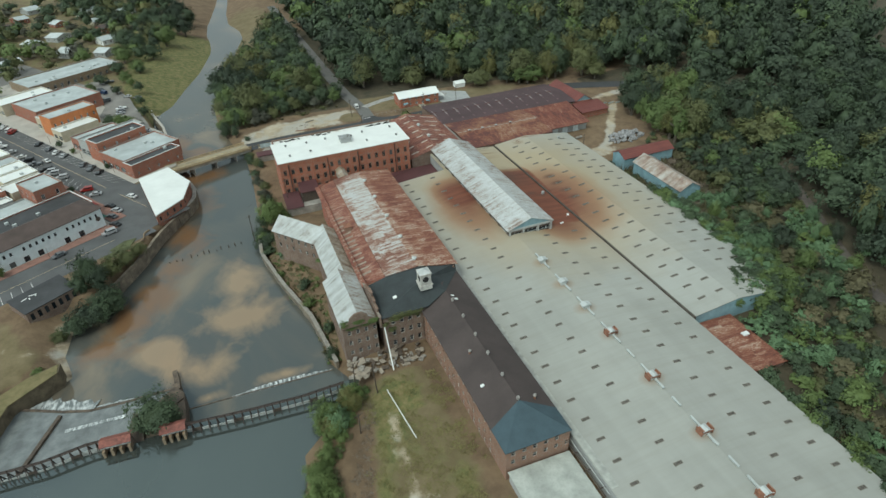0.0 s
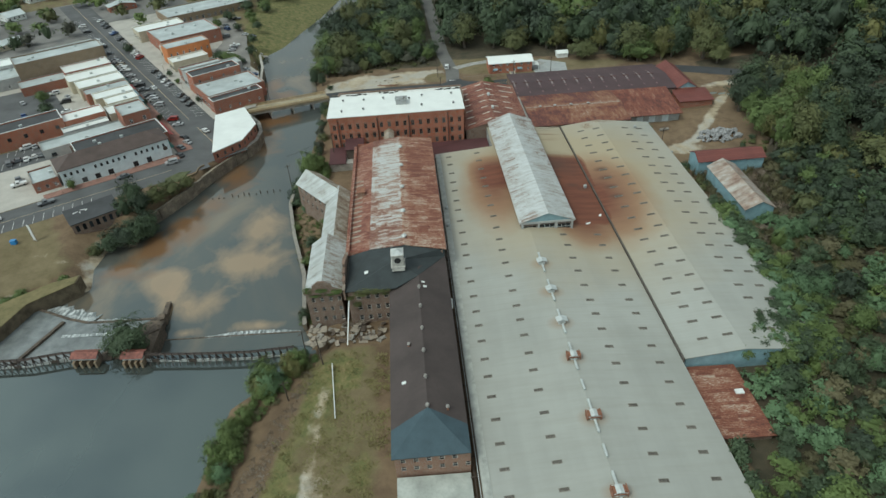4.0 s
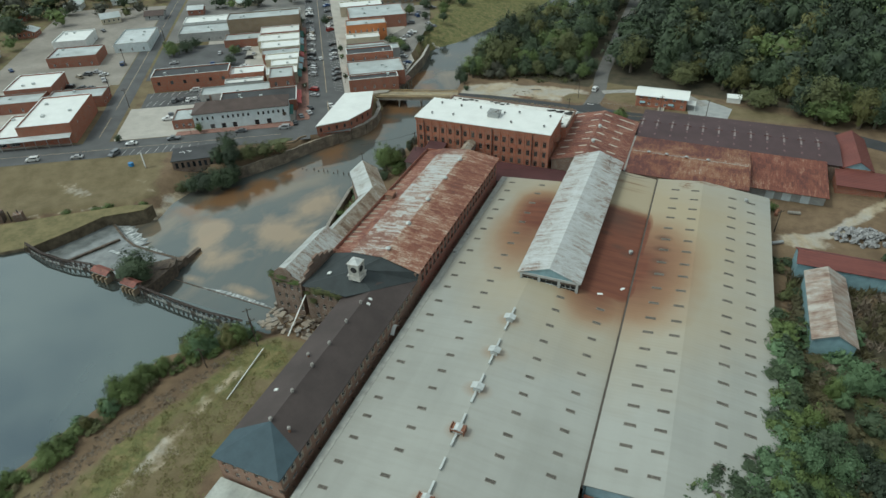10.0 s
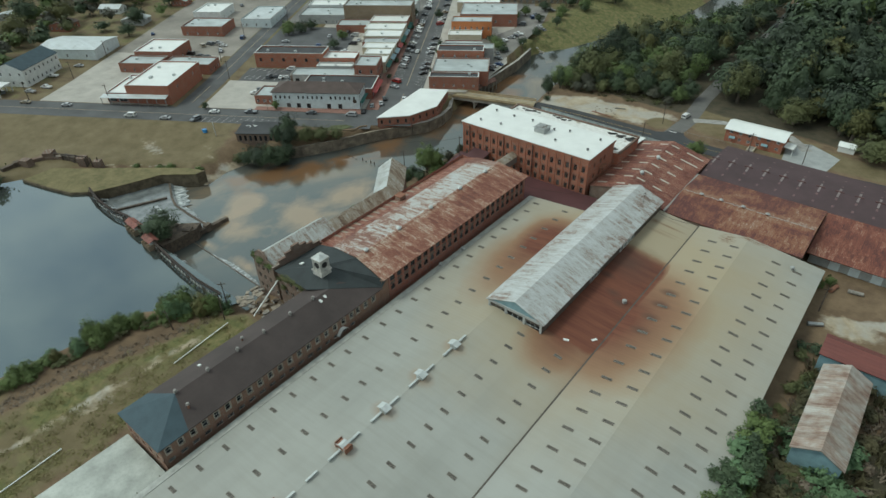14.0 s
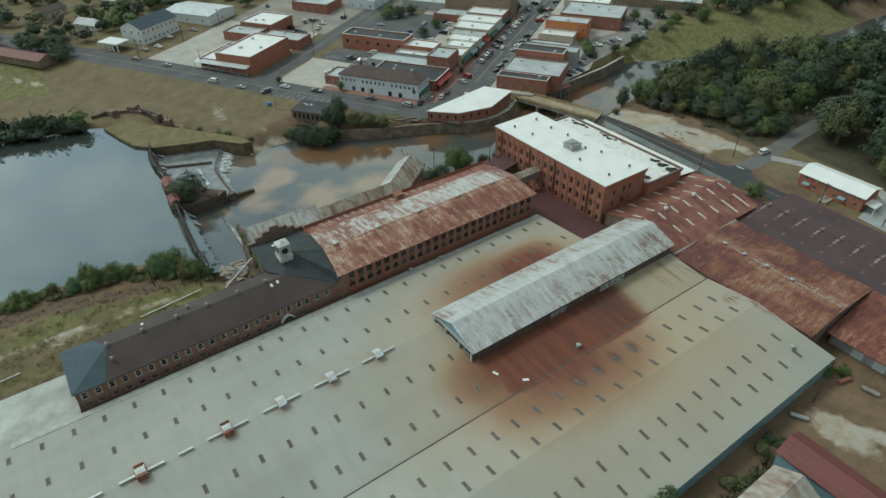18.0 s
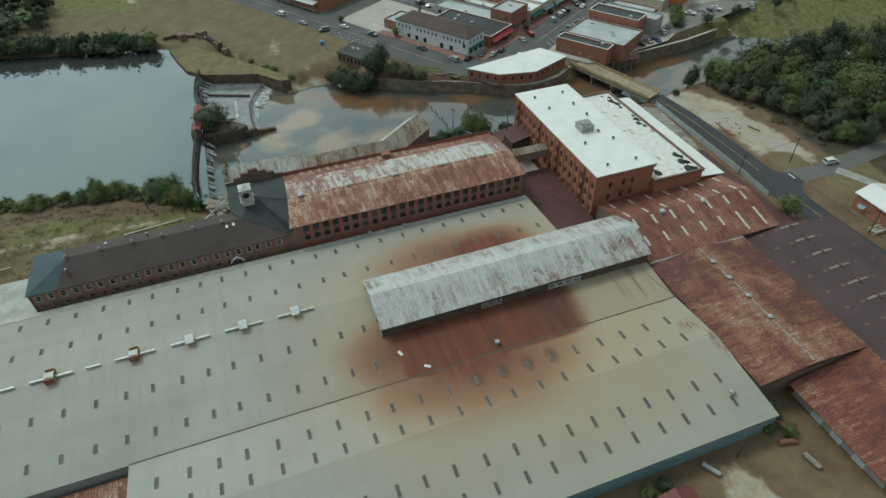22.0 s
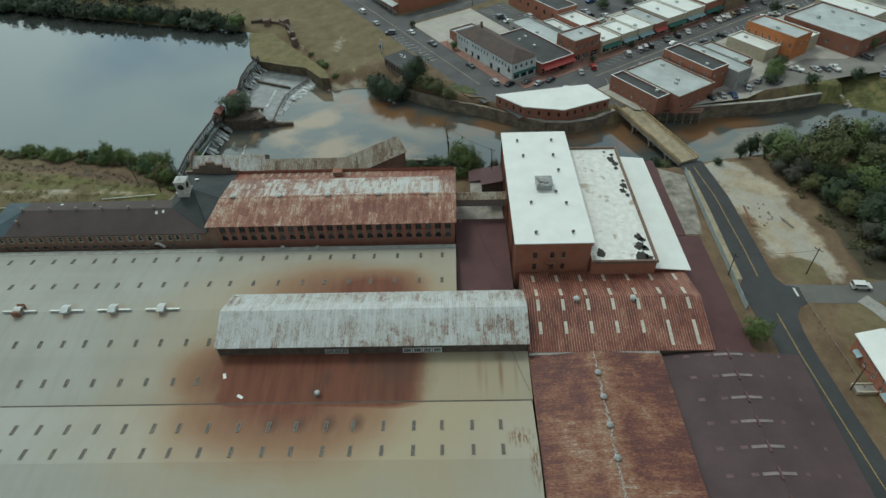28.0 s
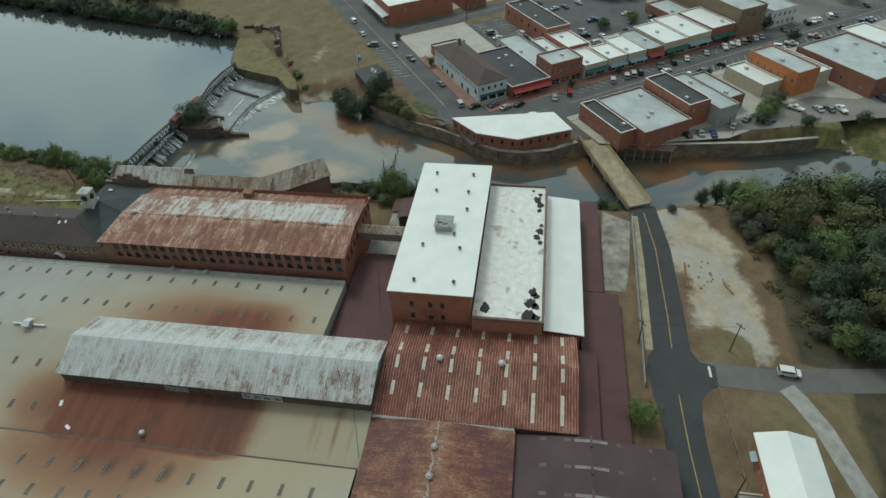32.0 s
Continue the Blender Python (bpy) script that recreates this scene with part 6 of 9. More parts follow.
part("roof", G().slope((155.5, 235.8, 0.0), (170.5, 235.8, 0.0), (170.5, 245.9, 1.4), (155.5, 245.9, 1.4), 0.15), bpy.data.materials["red_sheet"], ne2)

# ---- sheds and clutter east of the works ----
sh1 = thing("tin_shack", "blue shack with a rust-streaked tin roof", "shed")
block(sh1, 142.6, 151.4, 151.8, 178.6, -4, 2.4, BLUE_METAL)
gable(sh1, 142.6, 151.4, 151.8, 178.6, 2.4, 4.8, ribbed("brown_streaked_tin", 1, 0.7, [(0.34, (0.16, 0.085, 0.06)), (0.46, (0.30, 0.23, 0.185)), (0.6, (0.43, 0.41, 0.37))], blotch=0.25, streak=(0.7, 0.3), sheet=0.8), "y", 0.5, end_mat=BLUE_METAL)
sh2 = thing("red_shack", "long blue shack with a red sheet roof", "shed")
block(sh2, 141.0, 164.0, 182.4, 190.0, -4, 2.2, BLUE_METAL)
gable(sh2, 141.0, 164.0, 182.4, 190.0, 2.2, 4.0, bpy.data.materials["red_sheet"], "x", 0.4, end_mat=BLUE_METAL)
sh3 = thing("rust_store", "small store with a rust-red roof at the shed end", "shed")
part("wall", G().box(101.6, 112.0, 75.5, 94.2, -3, -0.4), BRICK_OLD, sh3)
part("roof", G().slope((101.0, 75.0, 0.2), (112.5, 75.0, -0.3), (112.5, 94.5, -0.3), (101.0, 94.5, 0.2), 0.15), RUST_X, sh3)
solid("roof_hatch", G().box(-0.9, 0.9, -0.6, 0.6, -0.1, 0.35, pose(110.0, 86.5, -0.1)), PAINT_WHITE, "pale hatch on the rusty store roof", "roof hatch", group="roof hatches")
random.seed(21)
pile = thing("scrap_pile", "heap of grey broken concrete and scrap", "rubble heap")
for i in range(170):
    r = random.random() ** 0.6
    a = random.uniform(0, 6.283)
    x, y = 161 + 8.5 * r * math.cos(a), 209.5 + 5 * r * math.sin(a)
    s = random.uniform(0.3, 0.9)
    part("chunk", G().box(-s, s, -s * 0.7, s * 0.7, -s * 0.5, s * 0.5, pose(x, y, gz(x, y) + 1.6 * (1 - r) + 0.3, random.uniform(0, 90), random.uniform(0, 90), random.uniform(0, 180))), ROCK, pile)
for x, y, r, c in ((133.5, 218.4, 20, RUST_IRON), (138.0, 217.0, 75, RUST_IRON), (143, 218.5, 10, WOOD_GREY), (137.5, 199, 30, STEEL)):
    solid("scrap_tank", G().cyl(0, 0, -1.8, 1.8, 0.55, n=12, m=pose(x, y, gz(x, y) + 0.5, 0, 90, r)), c, "old rusting tank lying in the yard", "tank", group="scrap tanks")

# ---- sandy lot across the road ----
solid("fallen_log", G().cyl(0, 0, -2.2, 2.2, 0.32, 0.22, 9, pose(37.6, 296.3, gz(37.6, 296.3) + 0.28, 0, 90, 20)), WOOD_GREY, "bleached log lying on the bare sand", "log")
solid("old_footing", G().beam((29.0, 286.9, -3.55), (38.2, 286.2, -3.55), 0.45, 0.35), RUST_IRON, "rust-brown old footing edge in the sand", "footing")
random.seed(31)
lumps = thing("rubble_heap", "scattered grey lumps and clods on the sand", "rubble heap")
for i in range(18):
    x, y = random.gauss(34, 3.4), random.gauss(291.5, 2.4)
    q = random.uniform(0.12, 0.42)
    part("clod", G().box(-q, q, -q * 0.8, q * 0.8, -q * 0.5, q * 0.5, pose(x, y, gz(x, y) + 0.08, random.uniform(0, 40), random.uniform(0, 40), random.uniform(0, 180))), SLAB, lumps)

# ---- brick house by the road ----
house = thing("brick_house", "brick house with a white sheet roof", "house")
hw = [(1.5 + 3.4 * i, 2.7 + 3.4 * i, z, z + 1.3) for i in range(6) for z in (-2.6, 0.0)]
block(house, 83.6, 104.5, 291.6, 301.6, -4, 1.7, BRICK, (hw, (), hw, [(2, 3.2, -2.4, -0.9), (6, 7.2, -2.4, -0.9)]), PAINT_WHITE, (1, 1))
gable(house, 83.6, 104.5, 291.6, 301.6, 1.7, 3.2, ROOF_WHITE, "x", 0.6, end_mat=BRICK)
part("porch_roof", G().slope((104.8, 292.4, -0.6), (108.2, 292.4, -0.9), (108.2, 297.4, -0.9), (104.8, 297.4, -0.6), 0.12), ROOF_WHITE, house)
part("porch_post", G().box(107.9, 108.1, 292.5, 292.7, -4, -0.95), PAINT_WHITE, house)
part("porch_post", G().box(107.9, 108.1, 297.1, 297.3, -4, -0.95), PAINT_WHITE, house)
for x in (85.4, 97.2):
    part("awning", G().slope((x, 290.5, -1.5), (x + 2.2, 290.5, -1.5), (x + 2.2, 291.55, -1.0), (x, 291.55, -1.0), 0.08), BLUE_METAL, house, "faded blue awning")
part("landing", G().box(93.7, 95.7, 287.2, 291.5, -3.9, -3.0), CONCRETE, house)
for x in (93.55, 95.75):
    part("kerb", G().box(x - 0.15, x + 0.15, 287.0, 291.5, -3.9, -2.7), CREAM, house)
lotm = G().prism([(106, 288), (121, 286), (123, 300), (112, 307), (104, 304)], -3.75, -3.52)
solid("gravel_yard", lotm, plain("blue_grey_gravel", (0.33, 0.345, 0.34), 0.95, vary=0.15, scale=0.3), "pale gravel yard beside the brick house", "pavement", "structure")
small = thing("garden_shed", "small white garden shed at the wood edge", "shed")
part("wall", G().box(120.5, 126, 307, 311, -3.6, -1.2), PAINT_WHITE, small)
gable(small, 120.5, 126, 307, 311, -1.2, -0.2, ROOF_WHITE, "x", 0.3, 0.1, end_mat=PAINT_WHITE)
solid("concrete_pad", G().prism([(8.6, 266.6), (22, 265.6), (41.6, 265.4), (41.8, 270.8), (30, 272.6), (13, 274.2)], -3.75, -3.5), plain("sandy_concrete_pad", (0.27, 0.25, 0.215), 0.95, vary=0.5, scale=0.3), "pale sandy concrete pad behind the white mill", "pavement", "structure")
fence = thing("road_fence", "pale corrugated fence along the road", "fence")
FENCE_M = pose(10.7, 274.6, 0, 0, 0, -1.95)
for i in range(26):
    x = 0.2 + 2.3 * i
    part("panel", G().box(x, x + 2.26, -0.04, 0.04, -3.7, -1.7, FENCE_M), plain("pale_blue_fence", (0.36, 0.42, 0.43), 0.6) if i == 0 else bpy.data.materials["pale_blue_fence"], fence)
    part("post", G().box(x - 0.06, x + 0.06, 0.04, 0.16, -3.8, -1.6, FENCE_M), WOOD_GREY, fence)
for i in range(8):
    x = 167 + 3.2 * i
    part("panel", G().box(x, x + 3.1, 249.0 - 1.2 * i, 249.08 - 1.2 * i, -3.4, -1.6), bpy.data.materials["pale_blue_fence"], fence)


# ---- river walls, bridge and dam ----
def strip_wall(name, pts, z0, z1, th, mat, label, cap=None, piece=4.0, bulge=0.0, category="wall"):
    """A wall along a line, built of separate lengths with a coping."""
    w = thing(name, label, category, kind="structure")
    for (x0, y0), (x1, y1) in zip(pts, pts[1:]):
        n = max(1, round(math.hypot(x1 - x0, y1 - y0) / piece))
        for i in range(n):
            p = Vector((x0 + (x1 - x0) * i / n, y0 + (y1 - y0) * i / n, 0))
            q = Vector((x0 + (x1 - x0) * (i + 1) / n, y0 + (y1 - y0) * (i + 1) / n, 0))
            ang = math.degrees(math.atan2(q.y - p.y, q.x - p.x))
            ln = (q - p).length
            o = random.uniform(-bulge, bulge)
            part("panel", G().box(0.03, ln - 0.03, -th / 2 + o, th / 2 + o, z0, z1 + random.uniform(-bulge, bulge)), mat, w, m=pose(p.x, p.y, 0, 0, 0, ang))
            if cap:
                part("coping", G().box(-0.02, ln + 0.02, -th / 2 - 0.15, th / 2 + 0.15, z1, z1 + 0.22), cap, w, m=pose(p.x, p.y, 0, 0, 0, ang))
    return w


random.seed(8)
STAIN_WALL = Nodes("streaked_river_wall", 0.9)
STAIN_WALL = STAIN_WALL.done(STAIN_WALL.mix(STAIN_WALL.ramp(STAIN_WALL.noise((0.25, 0.25, 0.35), 6, 0.7), (0.38, 0.0), (0.66, 1.0)), (0.120, 0.100, 0.078), STAIN_WALL.mix(STAIN_WALL.ramp(STAIN_WALL.noise(0.3, 5), (0.4, 0.0), (0.65, 1.0)), (0.24, 0.20, 0.15), (0.34, 0.285, 0.21))))
strip_wall("river_wall", [(-52, 178), (-45, 186), (-37.5, 200), (-32.5, 212), (-23, 227.5)], -7.6, -2.0, 1.0, STAIN_WALL, "streaked stone retaining wall above the river", None, 3.0, 0.12)
strip_wall("river_wall", [(-23, 227.5), (-19.6, 234), (-19.0, 242), (-21.5, 251), (-27.0, 259.5)], -7.6, -1.9, 1.2, STAIN_WALL, "curved concrete retaining wall under the white-roofed building", CONCRETE, 2.5, 0.03)
strip_wall("river_wall", [(-27.5, 268), (-26.5, 283), (-28.3, 300), (-30.3, 318), (-35.0, 338)], -7.6, -1.4, 0.9, STAIN_WALL, "concrete river wall along the town lots", PAVING, 5.0, 0.05)
strip_wall("mill_race_wall", [(11.0, 124), (8.6, 146), (3.4, 166), (-0.4, 186), (0.5, 200)], -7.6, -4.0, 0.8, STAIN_WALL, "broken stone wall along the mill bank", WOOD_GREY, 2.6, 0.25)
bank = thing("timber_wharf", "timber deck on piles beside the brick shops", "wharf")
part("deck", G().prism([(-29.5, 270), (-24.5, 272), (-23.5, 290), (-27.6, 293)], -2.2, -1.9), BRICK_PAVE, bank)
for i in range(7):
    part("pile", G().cyl(-24.9 + 0.15 * i, 273 + 2.9 * i, -7.6, -2.2, 0.22, n=8), WOOD_GREY, bank)
part("rail", G().beam((-24.6, 272, -1.0), (-23.6, 290, -1.0), 0.1), WOOD_DARK, bank)

bridge = thing("road_bridge", "old concrete road bridge with a tan deck on piers", "bridge")
BA, BB = Vector((-30.5, 263.6, -1.35)), Vector((5.6, 277.4, -2.6))
BD = (BB - BA)
BM = Matrix.Translation(BA) @ BD.to_track_quat("X", "Z").to_matrix().to_4x4()
L = BD.length
TAN = plain("tan_worn_concrete", (0.36, 0.27, 0.15), 0.9, vary=0.25, scale=0.3)
part("deck", G().box(0, L, -3.6, 3.6, -0.7, 0.0, BM), plain("deck_surface", (0.31, 0.265, 0.185), 0.9, vary=0.3, scale=0.4), bridge)
for s in (-1, 1):
    part("girder", G().box(0, L, s * 3.3 - 0.25, s * 3.3 + 0.25, -1.5, -0.7, BM), CONCRETE, bridge)
    part("kerb", G().box(0, L, s * 3.45 - 0.35, s * 3.45 + 0.15, 0.0, 0.3, BM), TAN, bridge)
    part("parapet", G().box(0, L, s * 3.6 - 0.12, s * 3.6 + 0.12, 0.62, 0.95, BM), TAN, bridge)
    for i in range(20):
        part("baluster", G().box(L * i / 19 - 0.14, L * i / 19 + 0.14, s * 3.6 - 0.1, s * 3.6 + 0.1, 0.0, 0.62, BM), TAN, bridge)
for k in (0.02, 0.30, 0.56, 0.80):
    p = BA + BD * k
    pier = part("pier_cap", G().box(L * k - 0.4, L * k + 0.4, -3.6, 3.6, -2.1, -1.5, BM), CONCRETE, bridge)
    for s in (-2.9, -1.0, 1.0, 2.9):
        part("pier", G().cyl(0, 0, -8.0, p.z - 2.0, 0.32, n=10, m=Matrix.Translation(Vector(((BM @ Vector((L * k, s, 0))).x, (BM @ Vector((L * k, s, 0))).y, 0)))), CONCRETE, bridge)
part("centre_line", G().box(0.5, L - 0.5, -0.12, 0.12, 0.004, 0.012, BM), YELLOW, bridge)

# gates of the dam: iron trestles, stop boards and falling water
GATE = [(-75.5, 117.6), (-66.0, 115.6), (-56.0, 115.2), (-47.0, 116.4), (-36.5, 115.8), (-25.0, 113.4), (-12.0, 112.0), (0.0, 111.2), (10.5, 111.6)]
dam = thing("gated_dam", "old dam with a row of iron gate trestles and spilling water", "dam")
part_pts = []
for (x0, y0), (x1, y1) in zip(GATE, GATE[1:]):
    n = max(1, round(math.hypot(x1 - x0, y1 - y0) / 1.75))
    part_pts += [(x0 + (x1 - x0) * i / n, y0 + (y1 - y0) * i / n) for i in range(n)]
part_pts.append(GATE[-1])
GATE_BOARD = plain("pale_weathered_gate_board", (0.42, 0.43, 0.41), 0.8, vary=0.4, scale=1.5)
IRON = plain("dark_rusty_iron", (0.055, 0.040, 0.034), 0.8, vary=0.4, scale=2)
for i, ((x0, y0), (x1, y1)) in enumerate(zip(part_pts, part_pts[1:])):
    if -40.0 < (x0 + x1) / 2 < -27.8:
        continue
    ang = math.degrees(math.atan2(y1 - y0, x1 - x0))
    ln = math.hypot(x1 - x0, y1 - y0)
    m = pose(x0, y0, 0, 0, 0, ang)
    tr = part("trestle", G().box(-0.09, 0.09, -0.10, 0.10, -4.4, 0.9).beam((0, -0.1, 0.5), (0, -1.3, -2.4), 0.15).beam((0, 0.1, -0.2), (0, 2.2, -4.6), 0.18), IRON, dam, m=m)
    top = POND + 0.75 + random.choice((0.0, 0.2, -0.25, 0.1))
    part("stop_board", G().box(0.13, ln - 0.13, -0.08, 0.06, -4.4, top), GATE_BOARD if i % 5 else WOOD_DARK, dam, m=m)
    part("walkway", G().box(-0.02, ln + 0.02, -0.35, 0.35, 0.42, 0.52).box(-0.02, ln + 0.02, -0.05, 0.05, 0.85, 0.93), IRON, dam, m=m)
    if i % 9 != 3:
        lo = -4.86 if x0 < -38 else -6.44
        run = (2.0 if x0 < -38 else 3.2) + random.uniform(-0.7, 1.2)
        part("falling_water", G().add([(0.0, 0.07, POND - 0.15), (ln, 0.07, POND - 0.15), (ln, 0.9, -3.5), (0.0, 0.9, -3.5), (ln - 0.5 * random.random(), 1.0 + run, lo), (0.5 * random.random(), 1.0 + run, lo)], [(3, 2, 1, 0), (5, 4, 2, 3)]), FOAM, dam, m=m)
sill = thing("dam_apron", "wet concrete apron below the gates", "dam", kind="structure")
part("apron", G().prism([(-75, 118), (-39, 117), (-39, 121), (-56, 121.5), (-72, 123)], -7.5, -5.15), DARK_MASON, sill)
part("apron", G().prism([(-27, 115), (11, 113), (11, 116), (-10, 116.5), (-26, 118)], -8, -6.6), CONCRETE, sill)
basin = solid("basin_water", G().prism([(-74.5, 118.5), (-38.5, 118.0), (-37.5, 125), (-29.6, 131.5), (-29.4, 132.6), (-40, 132.6), (-49.6, 133.2), (-56, 135.6), (-62.6, 139.0), (-66.5, 141.0)], -5.6, -4.9), plain("grey_rippled_water", (0.17, 0.185, 0.185), 0.15, vary=0.3, scale=0.35, bump=0.5), "rippled grey water in the spill basin", "water", "structure")
weir = thing("low_weir", "low concrete weir with a line of white water", "weir")
WL = [(-67.2, 141.4), (-62.6, 139.2), (-56, 135.8), (-49.6, 133.4), (-40, 132.8), (-29.6, 132.8)]
for k, ((x0, y0), (x1, y1)) in enumerate(zip(WL, WL[1:])):
    ang, ln = math.degrees(math.atan2(y1 - y0, x1 - x0)), math.hypot(x1 - x0, y1 - y0)
    reach = (3.4, 4.4, 3.6, 1.5, 0.8)[k]
    part("sill", G().box(0, ln, -0.4, 0.4, -7.5, -4.78), DARK_MASON, weir, m=pose(x0, y0, 0, 0, 0, ang))
    n = max(3, int(ln / 1.2))
    ends = [reach * random.uniform(0.7, 1.2) for i in range(n + 1)]
    vs = [(ln * i / n, 0.3, -4.74) for i in range(n + 1)] + [(ln * i / n, 1.2, -5.8) for i in range(n + 1)] + [(ln * i / n, 1.3 + e, -6.45) for i, e in enumerate(ends)]
    fs = [(r * (n + 1) + i, (r + 1) * (n + 1) + i, (r + 1) * (n + 1) + i + 1, r * (n + 1) + i + 1) for r in range(2) for i in range(n)]
    part("falling_water", G().add(vs, [f[::-1] for f in fs]), FOAM, weir, m=pose(x0, y0, 0, 0, 0, ang))
part("training_wall", G().beam((-63.0, 118.4, -4.75), (-56.2, 134.2, -4.75), 0.9, 0.9), DARK_MASON, weir)
part("falling_water", G().beam((-54.6, 128.6, -4.86), (-40.5, 127.9, -4.86), 1.1, 0.08), FOAM, weir)
foam = thing("white_water", "streak of white water on the river below the dam", "water", kind="structure")
g = G()
for i in range(22):
    x = -16 + 1.15 * i
    g.prism([(x - 0.2, 124.9 - 0.03 * i), (x + 1.2, 124.8 - 0.03 * i), (x + 1.2, 125.2 + (0.4 + 1.2 * math.sin(i / 21 * math.pi)) * random.uniform(0.6, 1.1) - 0.03 * i), (x - 0.2, 125.2 + (0.4 + 1.2 * math.sin(i / 21 * math.pi)) * random.uniform(0.6, 1.1) - 0.03 * i)], POOL - 0.02, POOL + 0.02)
part("foam", g, FOAM, foam)
part("sill", G().beam((-33, 125.7, POOL - 0.05), (9.6, 124.3, POOL - 0.05), 0.35, 0.3), DARK_MASON, foam)
islet = thing("dam_pier", "rough masonry pier in the middle of the dam", "pier", kind="structure")
part("masonry", G().prism([(-40.2, 113.6), (-27.6, 112.6), (-26.6, 118), (-26.8, 127.5), (-29.0, 130.6), (-33.5, 126.5), (-38.2, 121.5)], -8, -2.4), DARK_MASON, islet)
part("wall", G().beam((-40.6, 114.0, -4.4), (-38.6, 127.0, -4.9), 1.0, 1.6), DARK_MASON, islet)
part("wall", G().beam((-28.2, 128.0, -5.1), (-29.6, 140.2, -6.2), 1.3, 1.5), DARK_MASON, islet)
part("wall", G().beam((-36.5, 126.2, -4.2), (-29.0, 129.8, -4.8), 0.9, 1.6), CONCRETE, islet)
for x, y, w, d, a, z in ((-36, 120, 2.4, 1.4, 20, -1.9), (-30.5, 119, 1.8, 2.2, 60, -2.0), (-28.6, 125.6, 1.3, 1.2, 30, -2.0), (-29.0, 132.4, 0.9, 1.1, 6, -4.0), (-34.5, 124.0, 1.6, 0.9, 40, -2.1), (-37.4, 116.6, 1.6, 1.4, 0, -1.9)):
    part("masonry", G().box(-w, w, -d, d, -3.0, 0.0, pose(x, y, z, 4, -5, a)), DARK_MASON, islet)
HUT_RED = plain("faded_rust_red_sheet", (0.19, 0.065, 0.048), 0.7, vary=0.45, scale=1.2)
for x, y, w in ((-41.0, 115.2, 3.0), (-28.9, 113.8, 2.5)):
    hut = thing("gate_hut", "small red-roofed gate hut on the dam", "hut", "gate huts", m=pose(x, y, -0.7, 0, 0, -4))
    part("wall", G().box(-w, w, -0.2, 1.1, -2.0, 1.2), BRICK_OLD, hut)
    for k in range(4):
        q = -w + 0.3 + k * (2 * w - 0.6) / 3
        part("pier", G().box(q - 0.28, q + 0.28, -2.0, -0.2, -4.2, 0.2 + 0.2 * (k % 2)), BRICK_TAN, hut)
    part("lintel", G().box(-w, w, -1.2, -0.2, 0.45, 1.2), GATE_BOARD, hut)
    part("roof", G().slope((-w - 0.3, -1.6, 1.35), (w + 0.3, -1.6, 1.35), (w + 0.3, 0, 2.1), (-w - 0.3, 0, 2.1), 0.1).slope((-w - 0.3, 0, 2.1), (w + 0.3, 0, 2.1), (w + 0.3, 1.6, 1.35), (-w - 0.3, 1.6, 1.35), 0.1), HUT_RED, hut)
pen = thing("grass_spit", "flat grassed spit with a concrete edge by the spillway", "embankment", kind="structure")
SP = [(-105, 106.5), (-92, 109.5), (-81, 112.7), (-74.5, 118.5), (-70, 130), (-67, 139.5), (-57, 147.5), (-57, 151), (-64, 148.5), (-82, 135), (-97, 123), (-105.5, 117)]
part("edge", G().prism(SP, -7.5, -1.35), plain("earthy_bank_edge", (0.125, 0.10, 0.065), 0.95, vary=0.45, scale=0.5), pen)
mx, my = sum(p[0] for p in SP) / len(SP), sum(p[1] for p in SP) / len(SP)
SPIN = [(mx + (x - mx) * 0.985, my + (y - my) * 0.975) for x, y in SP]
gmat = Nodes("dry_lawn", 0.95)
DRY_LAWN = gmat.done(gmat.mix(gmat.ramp(gmat.noise(0.35, 6, 0.7), (0.35, 0.0), (0.65, 1.0)), (0.115, 0.105, 0.045), (0.20, 0.165, 0.08)))
part("turf", G().prism(SPIN, -1.4, -1.2), DRY_LAWN, pen)
headg = thing("canal_head_gate", "rusty old canal gate with low brick walls", "gate")
HG = [(-117.5, 104.5), (-118.0, 109), (-117.0, 114), (-115.5, 119), (-110, 124), (-104, 126.0), (-99, 127.5)]
for k, ((x0, y0), (x1, y1)) in enumerate(zip(HG, HG[1:])):
    part("wall", G().beam((x0, y0, -1.2), (x1, y1, -1.2), 1.6 + 0.5 * (k % 3 == 1), 2.6 + 0.9 * math.sin(k * 1.7)), BRICK_OLD if k in (2, 3) else DARK_MASON, headg)
for x, y, w, d, a, z in ((-115.0, 112.5, 2.0, 1.4, 20, 1.4), (-115.2, 121.0, 1.8, 1.8, 40, 1.2), (-101.0, 127.0, 1.6, 1.4, 30, 0.8), (-94.5, 129.5, 1.4, 1.2, 40, 0.2)):
    part("pier", G().box(-w, w, -d, d, -4.0, 0.0, pose(x, y, z, 2, -3, a)), BRICK_OLD, headg)
for i in range(7):
    x, y = -112 + 2.9 * i, 121.5 + 1.35 * i
    part("post", G().box(x, x + 0.3, y, y + 0.3, -3, 1.4 - 0.25 * (i % 3)), IRON, headg)
part("beam", G().beam((-112, 121.6, 1.2), (-99, 127.8, 0.9), 0.3), IRON, headg)
random.seed(31)
rip = thing("rip_rap", "grey broken stone on the river bank below the park", "rubble")
for i in range(60):
    w = random.uniform(0.3, 0.9)
    x, y = random.uniform(-37.5, -27.5), random.uniform(339, 352)
    part("stone", G().box(-w, w, -w * 0.8, w * 0.8, -w * 0.5, w * 0.4, pose(x, y, gz(x, y) + 0.1, random.uniform(-25, 25), random.uniform(-25, 25), random.uniform(0, 180))), (CONCRETE, PAVING)[i % 2], rip)
